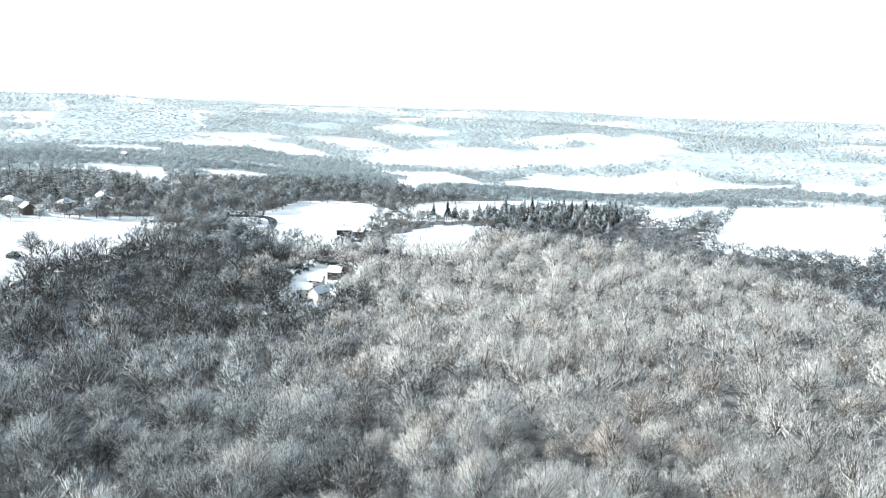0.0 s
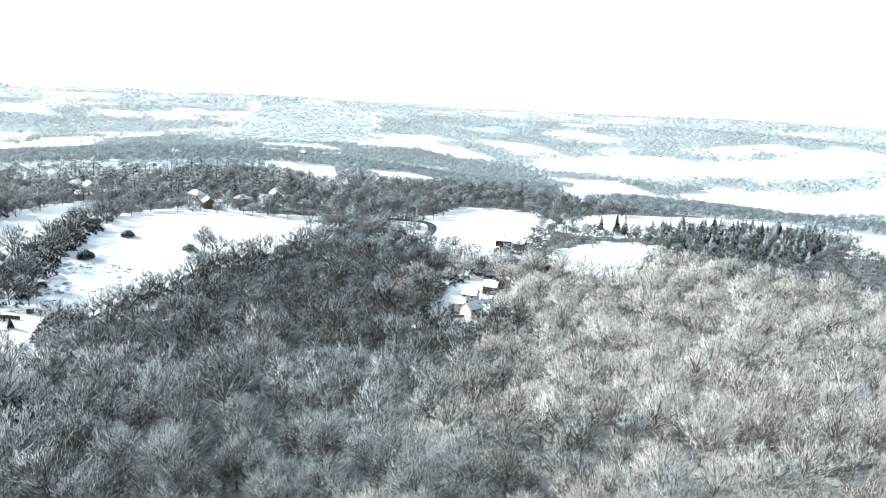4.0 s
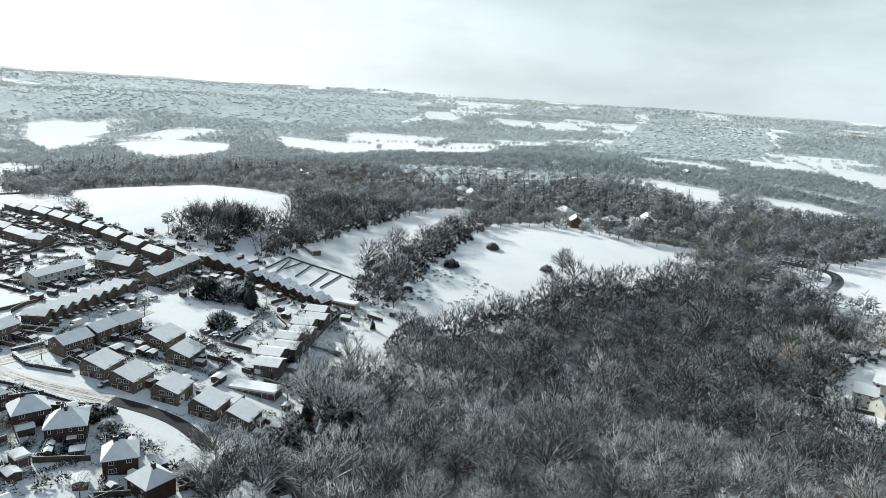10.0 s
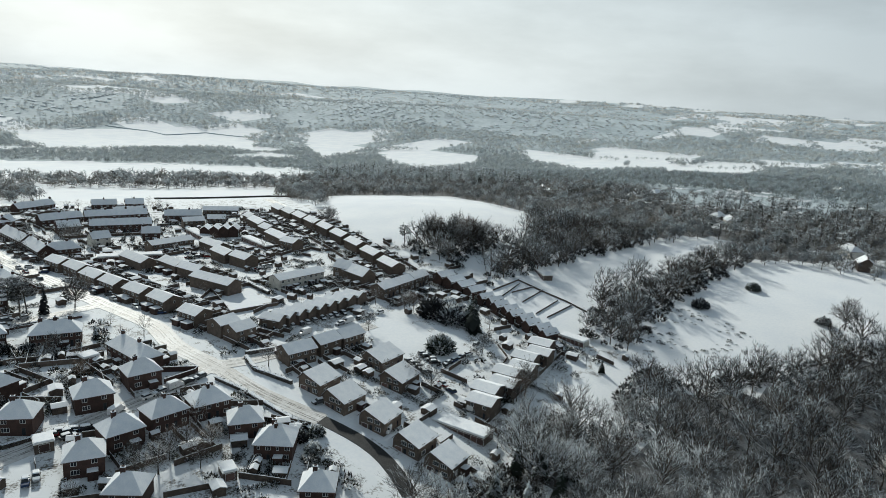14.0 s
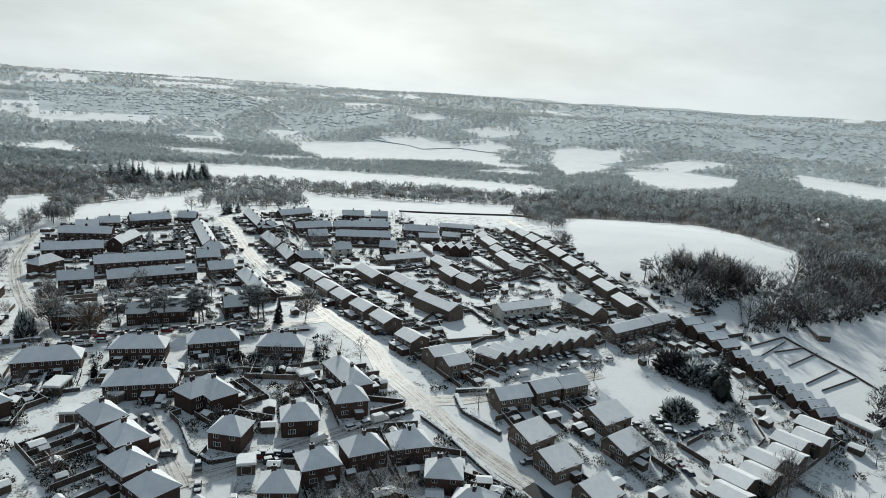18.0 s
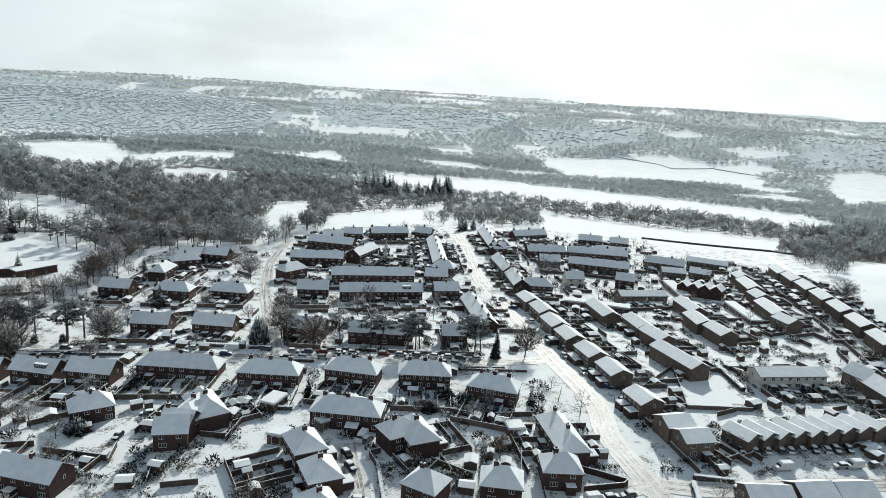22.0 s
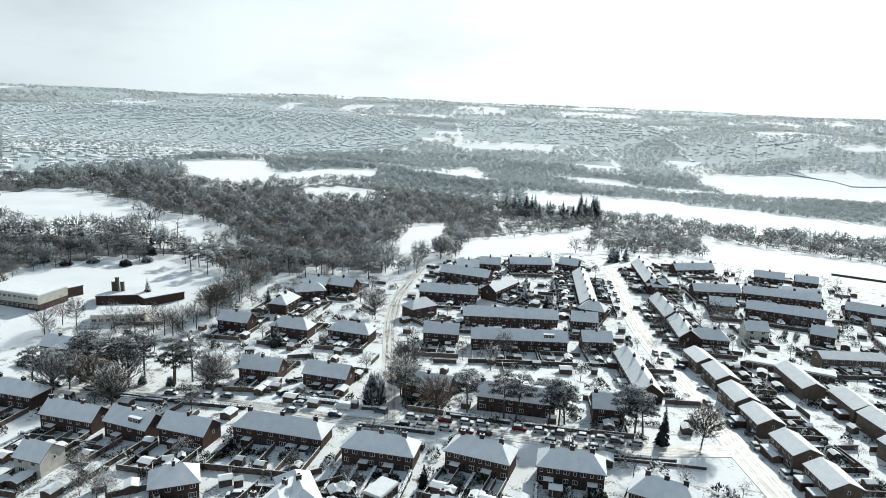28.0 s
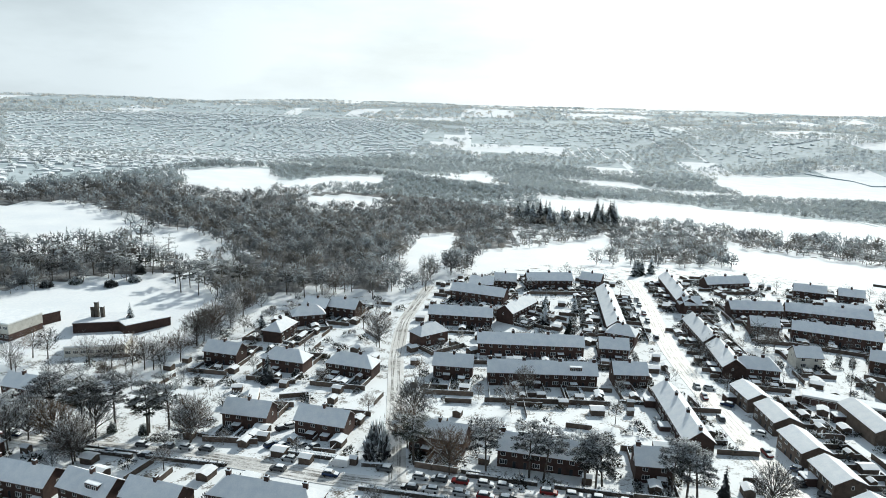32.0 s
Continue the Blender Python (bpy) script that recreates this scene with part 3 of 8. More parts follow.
RNG = random.Random(7)
SUNLIT_TREES = [tree_proto("bare_tree", bare_tree_data(10 + k, 14.5, 6.0 + 0.6 * (k % 3), 34, 2900, 0.026, 0.12, 8, 1.7, fill=0.3, stout=1.5), WOOD_BARK, SUNLIT_TWIG) for k in range(5)]
SHADED_TREES = [tree_proto("bare_tree", bare_tree_data(20 + k, 14.5, 6.3 + 0.6 * (k % 3), 34, 2500, 0.026, 0.12, 8, 1.6, fill=0.25, stout=1.5), WOOD_BARK, SHADED_TWIG) for k in range(5)]
TOWN_TREES = [tree_proto("bare_tree", bare_tree_data(30 + k, 12, 5.0, 22, 1900, 0.03, 0.2, 4), BARK, TWIG_TOWN) for k in range(4)]
FIELD_TREES = [tree_proto("bare_tree", bare_tree_data(40 + k, 13, 6.0, 30, 2600, 0.045, 0.16, 7, 1.4, fill=0.3, stout=1.8), BARK, TWIG_TOWN) for k in range(3)]
SPRUCES = [tree_proto("spruce", conifer_data(50 + k, 12, 3.0, 16, 13), BARK, NEEDLE) for k in range(2)]
PINES = [tree_proto("pine", pine_data(60 + k, 15.5, 5.4, 19, 105), BARK, PINE_NEEDLE) for k in range(3)]
BUSHES = [tree_proto("shrub", bush_data(70 + k, 2.0, 1.5, 260), BARK, HEDGE) for k in range(3)]
BIG_BUSH = [tree_proto("evergreen_bush", bush_data(80 + k, 5.0, 4.2, 900), BARK, NEEDLE) for k in range(2)]


def stand(name, kinds, where, mat, label, category="woodland", bark=None):
    """Many trees that nobody could count, joined into one mesh: where holds x, y, size, turn."""
    vs, ts, fs, ns, os_, mats, base = [], [], [], [], [], [], 0
    frosts = [frost_shade_of(k[2]) for k in kinds]
    level = land(np.array([p[0] for p in where]), np.array([p[1] for p in where]))
    for i, (x, y, s, w, kx) in enumerate(where):
        tv, tt, cv, ct, tn, cn = kinds[int(kx) % len(kinds)]
        z = level[i]
        c, n = math.cos(w), math.sin(w)
        own = (i * 0.61803) % 1
        for v, t, o, m in ((tv, tt, tn, 1), (cv, ct, cn, 0)):
            if len(v) == 0:
                continue
            q, u = np.empty_like(v), np.empty_like(o)
            q[:, 0], q[:, 1], q[:, 2] = (v[:, 0] * c - v[:, 1] * n) * s + x, (v[:, 0] * n + v[:, 1] * c) * s + y, v[:, 2] * s + z
            u[:, 0], u[:, 1], u[:, 2] = o[:, 0] * c - o[:, 1] * n, o[:, 0] * n + o[:, 1] * c, o[:, 2]
            vs.append(q)
            ns.append(u)
            fs.append(frosts[int(kx) % len(kinds)] if m == 0 else np.zeros(len(v)))
            os_.append(np.full(len(v), own))
            ts.append(t + base)
            mats.append(np.full(len(t), m, np.int32))
            base += len(v)
    me = fast_mesh(name, np.concatenate(vs), np.concatenate(ts), np.concatenate(fs), np.concatenate(ns), np.concatenate(os_))
    me.materials.append(mat)
    me.materials.append(bark or BARK)
    me.polygons.foreach_set("material_index", np.concatenate(mats))
    return tagged(new(name, me), label, category, kind="stuff")

# ---- houses, cars, gardens ----
def roof_slab(length, width, eaves, rise, kind, over, lift, thick, slip=0.0):
    """A pitched roof with thickness: gable or hipped."""
    hx, hy = length / 2 + over, width / 2 + over
    drop = rise * over / (width / 2)
    zb, zt = eaves - drop + lift, eaves + rise + lift
    if kind == "hip":
        rx = max(0.25, length / 2 - width * 0.42)
        low = [(-hx, -hy, zb), (hx, -hy, zb), (hx, hy, zb), (-hx, hy, zb)]
        top = [(-rx, 0, zt), (rx, 0, zt)]
        up = [(a, b, c + thick) for a, b, c in low + top]
        verts = low + up
        faces = [(3, 2, 1, 0), (4, 5, 9, 8), (5, 6, 9), (6, 7, 8, 9), (7, 4, 8)]
        faces += [(0, 1, 5, 4), (1, 2, 6, 5), (2, 3, 7, 6), (3, 0, 4, 7)]
        return verts, faces
    row = [(-hy, zb), (slip, zt), (hy, zb), (hy, zb + thick), (slip, zt + thick), (-hy, zb + thick)]
    verts = [(-hx, y, z) for y, z in row] + [(hx, y, z) for y, z in row]
    faces = [(i, i + 6, (i + 1) % 6 + 6, (i + 1) % 6) for i in range(6)]
    faces += [(0, 1, 4, 5), (1, 2, 3, 4), (6, 11, 10, 7), (7, 10, 9, 8)]
    return verts, faces


def frame_mesh(name, w, h, bars, frame=None, sill=0.0):
    """A window in one piece: a white frame with glass set back between its bars."""
    f, xs = 0.07, []
    n = bars + 1
    for k in range(n):
        a, b = -w / 2 + w * k / n, -w / 2 + w * (k + 1) / n
        xs += [a + (f if k == 0 else f / 2), b - (f if k == n - 1 else f / 2)]
    cols = [-w / 2] + xs + [w / 2]
    rows = [0.0, f, h - f, h]
    verts = [(x, -0.06, z) for z in rows for x in cols]
    m = len(cols)
    faces, mats = [], []
    for j in range(3):
        for i in range(m - 1):
            quad = (j * m + i, j * m + i + 1, (j + 1) * m + i + 1, (j + 1) * m + i)
            if j == 1 and i % 2 == 1:
                k = len(verts)
                verts += [(verts[q][0], -0.02, verts[q][2]) for q in quad]
                faces += [(quad[s], quad[(s + 1) % 4], k + (s + 1) % 4, k + s) for s in range(4)] + [(k, k + 1, k + 2, k + 3)]
                mats += [0, 0, 0, 0, 1]
            else:
                faces.append(quad)
                mats.append(0)
    k = len(verts)
    ring = [0, m - 1, 4 * m - 1, 3 * m]
    verts += [(verts[q][0], 0.05, verts[q][2]) for q in ring]
    faces += [tuple(range(0, m)) + (k + 1, k), tuple(range(3 * m, 4 * m)) + (k + 2, k + 3), (0, m, 2 * m, 3 * m, k + 3, k), (m - 1, 2 * m - 1, 3 * m - 1, 4 * m - 1, k + 2, k + 1)]
    mats += [0, 0, 0, 0]
    me = mesh(name, verts, faces, mats)
    me.materials.append(frame or WHITE)
    me.materials.append(GLASS)
    return me


def stepped(name, rows):
    """A square stack in one piece: rows of half length, half width and height."""
    verts, faces = [], []
    for a, b, z in rows:
        k = len(verts)
        verts += [(-a, -b, z), (a, -b, z), (a, b, z), (-a, b, z)]
        if k:
            faces += [(k - 4 + s, k - 4 + (s + 1) % 4, k + (s + 1) % 4, k + s) for s in range(4)]
    faces += [(3, 2, 1, 0), tuple(len(verts) - 4 + s for s in range(4))]
    return mesh(name, verts, faces)


WINDOW = frame_mesh("window", 1.25, 1.15, 1)
WINDOW_WIDE = frame_mesh("window", 1.9, 1.25, 2)
WINDOW_SMALL = frame_mesh("window", 0.7, 1.0, 0)
DOOR_ME = frame_mesh("door", 0.95, 2.05, 0, DOOR)
CHIMNEY_ME = stepped("chimney", [(0.55, 0.35, -0.9), (0.55, 0.35, 1.0), (0.63, 0.43, 1.02), (0.63, 0.43, 1.2), (0.3, 0.14, 1.22), (0.27, 0.12, 1.6)])
PORCH_ME = boxes("porch", [box_v(-1.1, 0, 0, 1.1, 1.7, 2.3)])
PORCH_SNOW = mesh("snow_cover", box_v(-1.2, -0.05, 2.3, 1.2, 1.85, 2.48, 0.05), BOX_F)
DORMER_ME = boxes("dormer", [box_v(-1.9, -0.2, 0, 1.9, 2.4, 1.7)])
DORMER_SNOW = mesh("snow_cover", box_v(-2.05, -0.2, 1.7, 2.05, 2.6, 1.9, 0.05), BOX_F)
CHIMNEY_SNOW = stepped("snow_cover", [(0.61, 0.41, 1.21), (0.56, 0.36, 1.31), (0.3, 0.15, 1.32)])


def child(name, me, parent, x, y, z, turn=0.0, mat=None, label=""):
    if mat is not None and not me.materials:
        me.materials.append(mat)
    ob = new(name, me)
    ob.parent = parent
    ob.matrix_basis = pose(x, y, z, 0, 0, turn)
    return tagged(ob, label) if label else ob


GARAGE_ME = frame_mesh("garage_door", 2.3, 2.05, 0, WHITE)
GARAGE_ME.materials[1] = DOOR
BALCONY_ME = boxes("balcony_front", [box_v(-2.6, -0.12, 0, 2.6, 0.02, 1.75)])
EXTENSION_ME = boxes("extension", [box_v(-1.6, 0, -1.5, 1.6, 3.0, 2.35)])
EXTENSION_SNOW = mesh("snow_cover", box_v(-1.75, -0.05, 2.35, 1.75, 3.15, 2.56, 0.06), BOX_F)
HOME_BOX, COUNTS = [], {"shrub": 0, "shed": 0, "fence": 0, "hedge": 0, "tree": 0, "extension": 0}


def house(x, y, turn, length, width, units=2, roof="gable", wall=None, eaves=4.7, rise=2.9, detail=2, label="", category="house",
          group="", stacks=True, slip=0.0, dormer=None, front=1, lane=0):
    """A house or terrace: walls, roof, snow, chimneys, windows and doors."""
    wall = wall or BRICK
    rng = random.Random(int(x * 7 + y * 13))
    a = radians(turn)
    z = min(gz(x + math.cos(a) * u * length / 2 - math.sin(a) * v * width / 2, y + math.sin(a) * u * length / 2 + math.cos(a) * v * width / 2)
            for u in (-1, 0, 1) for v in (-1, 1)) + 0.25
    home = tagged(new(category.replace(" ", "_"), None), label, category, group)
    home.empty_display_size = 1
    home.matrix_basis = pose(x, y, z, 0, 0, turn)
    hx, hy = length / 2, width / 2
    HOME_BOX.append((x, y, math.cos(a), math.sin(a), hx, hy))
    verts = box_v(-hx, -hy, -2.2, hx, hy, eaves)
    faces = list(BOX_F)
    if roof == "gable":
        verts += [(-hx, slip, eaves + rise), (hx, slip, eaves + rise)]
        faces = [(0, 3, 2, 1), (0, 1, 5, 4), (1, 2, 6, 9, 5), (2, 3, 7, 6), (3, 0, 4, 8, 7), (4, 5, 9, 8), (6, 7, 8, 9)]
    link("wall", mesh("wall", verts, faces), wall, home)
    over = 0.45
    link("roof", mesh("roof", *roof_slab(length, width, eaves, rise, roof, over, 0.02, 0.14, slip)), TILE, home)
    link("snow_cover", mesh("snow_cover", *roof_slab(length - 0.1, width - 0.1, eaves, rise, roof, over, 0.165, 0.16, slip)), ROOF_SNOW, home,
         "smooth layer of white snow")
    u = length / units
    if stacks:
        for k in range(0, units + 1, 2) if units > 2 else ((1,) if units == 2 else (0,)):
            cx = min(max(-hx + k * u, -hx + 0.7), hx - 0.7) if roof == "gable" else min(max(-hx + k * u, -hx + width * 0.4), hx - width * 0.4)
            child("chimney", CHIMNEY_ME, home, cx, slip, eaves + rise, 90 if k % 2 else 0, wall)
            child("snow_cover", CHIMNEY_SNOW, home, cx, slip, eaves + rise + 0.02, 90 if k % 2 else 0, ROOF_SNOW)
    if detail:
        for k in range(units):
            c = -hx + (k + 0.5) * u
            m = 1 if k % 2 else -1
            for side in (-1, 1):
                if detail < 2 and side == front:
                    continue
                t = 0 if side < 0 else 180
                yy = side * (hy + 0.01)
                child("window", WINDOW, home, c + 0.25 * u, yy, 3.2, t)
                child("window", WINDOW if u > 5 else WINDOW_SMALL, home, c - 0.25 * u, yy, 3.2, t)
                child("window", WINDOW_WIDE if u > 5 else WINDOW, home, c + m * 0.22 * u, yy, 0.95, t)
                child("door", DOOR_ME, home, c - m * 0.26 * u, yy, 0.05, t)
            if detail > 1 and rng.random() < 0.45:
                s = -front
                child("porch", PORCH_ME, home, c - m * 0.2 * u, s * hy, -0.3, 0 if s > 0 else 180, wall)
                child("snow_cover", PORCH_SNOW, home, c - m * 0.2 * u, s * hy, -0.3, 0 if s > 0 else 180, ROOF_SNOW)
            if units > 1 and COUNTS["extension"] < 90 and rng.random() < 0.4:
                COUNTS["extension"] += 1
                child("extension", EXTENSION_ME, home, c, front * hy, 0, 0 if front > 0 else 180, wall)
                child("snow_cover", EXTENSION_SNOW, home, c, front * hy, 0, 0 if front > 0 else 180, ROOF_SNOW)
        if roof == "gable" and detail > 1:
            child("window", WINDOW_SMALL, home, hx + 0.01, 0.6, 3.4, 90)
            child("window", WINDOW_SMALL, home, -hx - 0.01, 0.6, 3.4, -90)
    if lane:
        # The gable towards the lane: dark boarded balcony above, garage and porch below.
        t = 90 * lane
        x_ = lane * (hx + 0.01)
        child("balcony_front", BALCONY_ME, home, x_, -slip * 0.3, 2.5, t, WOOD, "dark timber balcony front")
        child("window", WINDOW_WIDE, home, x_ + lane * 0.13, -slip * 0.3 - 1.2, 3.0, t)
        child("window", WINDOW_WIDE, home, x_ + lane * 0.13, -slip * 0.3 + 1.2, 3.0, t)
        child("window", WINDOW_WIDE, home, x_, -2.2, 0.8, t)
        child("door", DOOR_ME, home, x_, 0.2, 0.05, t)
        child("garage_door", GARAGE_ME, home, x_, 2.4, 0, t)
    if dormer is not None:
        child("dormer", DORMER_ME, home, dormer, -hy * 0.72, eaves + rise * 0.12, 0, TILE)
        child("snow_cover", DORMER_SNOW, home, dormer, -hy * 0.72, eaves + rise * 0.12, 0, ROOF_SNOW)
        for dx in (-0.85, 0.85):
            child("window", WINDOW, home, dormer + dx, -hy * 0.72 - 0.23, eaves + rise * 0.12 + 0.3, 0)
    return home


SHED_ME = mesh("garden_shed", box_v(-1.2, -0.9, -0.3, 1.2, 0.9, 1.9) + [(-1.2, 0, 2.35), (1.2, 0, 2.35)],
               [(0, 3, 2, 1), (0, 1, 5, 4), (1, 2, 6, 9, 5), (2, 3, 7, 6), (3, 0, 4, 8, 7), (4, 5, 9, 8), (6, 7, 8, 9)])
SHED_SNOW = mesh("snow_cover", *roof_slab(2.4, 1.8, 1.9, 0.45, "gable", 0.15, 0.02, 0.14))


SHRUB_REST, SHED_REST, FENCE_REST, TREE_REST = [], [], [], []


def shrub(x, y, size):
    """A garden shrub; past the first hundreds they join the rest."""
    COUNTS["shrub"] += 1
    if COUNTS["shrub"] > 220:
        SHRUB_REST.append((x, y, size, x % 6.28, COUNTS["shrub"]))
    else:
        plant(BUSHES[COUNTS["shrub"] % 3], x, y, size, label="leafy garden shrub dusted with snow", category="shrub", group="garden shrubs")


def shed(x, y, turn, size=1.0):
    COUNTS["shed"] += 1
    if COUNTS["shed"] > 200:
        SHED_REST.append((x, y, turn, size))
        return
    ob = link("garden_shed", SHED_ME, None)
    if not SHED_ME.materials:
        SHED_ME.materials.append(WOOD)
    ob.matrix_basis = Matrix.LocRotScale((x, y, gz(x, y)), Euler((0, 0, radians(turn))), (size, size * 1.1, 1))
    child("snow_cover", SHED_SNOW, ob, 0, 0, 0, 0, ROOF_SNOW)
    return tagged(ob, "small timber garden shed with snow on its roof", "shed", "garden sheds")


def strip(name, ax, ay, bx, by, width, height, mat, label, category, group="", cap=0.12, posts=0, step=3.0):
    """A fence, wall or hedge along a line, with snow lying on it."""
    d = Vector((bx - ax, by - ay))
    n = max(1, int(d.length / step))
    s = Vector((-d.y, d.x)).normalized() * width / 2
    verts, faces, cv = [], [], []
    for i in range(n + 1):
        q = Vector((ax, ay)) + d * i / n
        g = gz(q.x, q.y)
        for o, z in ((s, -0.4), (s, height), (-s, height), (-s, -0.4)):
            verts.append((q.x + o.x, q.y + o.y, g + z))
        for o, z in ((s * 1.15, height + 0.004), (s * 0.8, height + cap), (-s * 0.8, height + cap), (-s * 1.15, height + 0.004)):
            cv.append((q.x + o.x, q.y + o.y, g + z))
        if i:
            a, b = 4 * i - 4, 4 * i
            faces += [(a + k, a + (k + 1) % 4, b + (k + 1) % 4, b + k) for k in range(4)]
    faces += [(0, 3, 2, 1), (4 * n, 4 * n + 1, 4 * n + 2, 4 * n + 3)]
    if name == "garden_fence":
        COUNTS["fence"] += 1
        if COUNTS["fence"] > 250:
            FENCE_REST.append((verts, cv, faces))
            return
    ob = link(name, mesh(name, verts, faces), mat)
    link("snow_cap", mesh("snow_cap", cv, faces), ROOF_SNOW, ob)
    return tagged(ob, label, category, group)


HEDGE_RNG = random.Random(11)


def hedge(ax, ay, bx, by, width=1.0, height=1.4, label="clipped garden hedge dusted with snow", mat=None):
    """A hedge: a dense run of small sprays."""
    COUNTS["hedge"] += 1
    if COUNTS["hedge"] > 80:
        for k in range(int(math.hypot(bx - ax, by - ay) / 1.1) + 1):
            f = k * 1.1 / max(1.1, math.hypot(bx - ax, by - ay))
            SHRUB_REST.append((ax + (bx - ax) * f, ay + (by - ay) * f, 0.62 + 0.1 * (k % 3), k * 1.7, k))
        return None
    d = Vector((bx - ax, by - ay))
    n = int(d.length * height * 11)
    verts, tris, frost = [], [], []
    s = Vector((-d.y, d.x)).normalized()
    for _ in range(n):
        f, o, h = HEDGE_RNG.random(), HEDGE_RNG.uniform(-0.5, 0.5) * width, HEDGE_RNG.random() ** 0.7 * height
        q = Vector((ax, ay)) + d * f + s * o
        dirn = Vector((HEDGE_RNG.gauss(0, 0.6), HEDGE_RNG.gauss(0, 0.6), HEDGE_RNG.uniform(0.2, 1))).normalized()
        spray(verts, tris, Vector((q.x, q.y, gz(q.x, q.y) + h * 0.85)), dirn, 0.55, 0.2, HEDGE_RNG)
        frost.append(h / height)
    core = strip("hedge", ax, ay, bx, by, width * 0.7, height * 0.8, BARK, label, "hedge", "garden hedges", cap=0.1)
    link("leaves", fast_mesh("leaves", np.array([tuple(v) for v in verts]), tris, np.repeat(frost, 3)), mat or HEDGE, core)
    return core


def car_paint(name, c):
    return material(name, tuple(v * 0.9 for v in c), c, 2.0, 0.25)


PAINTS = [car_paint("black_paint", (0.012, 0.012, 0.014)), car_paint("grey_paint", (0.09, 0.095, 0.10)), car_paint("silver_paint", (0.35, 0.36, 0.37)),
          car_paint("white_car_paint", (0.7, 0.7, 0.7)), car_paint("blue_paint", (0.02, 0.04, 0.10)), car_paint("red_paint", (0.16, 0.015, 0.015))]
RUBBER = material("tyre_rubber", (0.015, 0.015, 0.015), (0.03, 0.03, 0.03), 3.0, 0.9)


def loft(name, rows):
    """Closed body from cross rows of (x, half width, z low, z high)."""
    verts, faces = [], []
    for x, w, lo, hi in rows:
        verts += [(x, -w, lo), (x, w, lo), (x, w, lo + (hi - lo) * 0.75), (x, w * 0.9, hi), (x, -w * 0.9, hi), (x, -w, lo + (hi - lo) * 0.75)]
    for i in range(len(rows) - 1):
        a, b = 6 * i, 6 * i + 6
        faces += [(a + k, b + k, b + (k + 1) % 6, a + (k + 1) % 6) for k in range(6)]
    e = 6 * (len(rows) - 1)
    faces += [(5, 4, 3, 2, 1, 0), tuple(e + k for k in range(6))]
    return mesh(name, verts, faces)


CAR_ROWS = [(-2.1, 0.72, 0.4, 0.75), (-1.95, 0.84, 0.25, 0.93), (0.75, 0.86, 0.22, 0.95), (1.9, 0.8, 0.25, 0.8), (2.1, 0.66, 0.35, 0.62)]
CABIN_ROWS = [(-1.85, 0.74, 0.93, 0.95), (-1.4, 0.7, 0.93, 1.40), (0.2, 0.7, 0.93, 1.42), (1.05, 0.74, 0.93, 0.96)]
TOP_ROWS = [(-1.55, 0.62, 1.39, 1.41), (-1.3, 0.66, 1.39, 1.54), (0.2, 0.66, 1.40, 1.55), (0.42, 0.6, 1.38, 1.40)]
BONNET_ROWS = [(1.0, 0.7, 0.93, 1.0), (1.3, 0.72, 0.88, 1.0), (1.85, 0.68, 0.78, 0.88), (2.0, 0.6, 0.7, 0.74)]
VAN_ROWS = [(-2.5, 0.9, 0.35, 1.9), (-2.4, 0.95, 0.3, 2.1), (1.0, 0.95, 0.3, 2.1), (1.7, 0.93, 0.3, 1.25), (2.4, 0.88, 0.3, 1.1), (2.5, 0.8, 0.4, 0.8)]
VAN_TOP = [(-2.4, 0.86, 2.09, 2.12), (-2.2, 0.9, 2.09, 2.25), (0.8, 0.9, 2.09, 2.25), (1.0, 0.86, 2.09, 2.12)]
VAN_GLASS = [(0.95, 0.8, 1.3, 2.0), (1.02, 0.86, 1.3, 2.0), (1.75, 0.86, 1.2, 1.28), (1.8, 0.8, 1.2, 1.25)]
CAR_BODIES = [loft("body", CAR_ROWS) for _ in PAINTS]
for me_, p_ in zip(CAR_BODIES, PAINTS):
    me_.materials.append(p_)
VAN_BODY = loft("body", VAN_ROWS)
VAN_BODY.materials.append(PAINTS[3])
CABIN_ME, TOP_ME, BONNET_ME = loft("cabin_glass", CABIN_ROWS), loft("snow_cover", TOP_ROWS), loft("snow_cover", BONNET_ROWS)
VAN_TOP_ME, VAN_GLASS_ME = loft("snow_cover", VAN_TOP), loft("windscreen", VAN_GLASS)
_w = bmesh.new()
bmesh.ops.create_cone(_w, cap_ends=True, segments=10, radius1=0.32, radius2=0.32, depth=0.2, matrix=Matrix.Rotation(radians(90), 4, "X"))
WHEEL_ME = bpy.data.meshes.new("wheel")
_w.to_mesh(WHEEL_ME)
_w.free()
CAR_RNG = random.Random(5)
CAR_WORDS = ["black", "grey", "silver", "white", "dark blue", "red"]


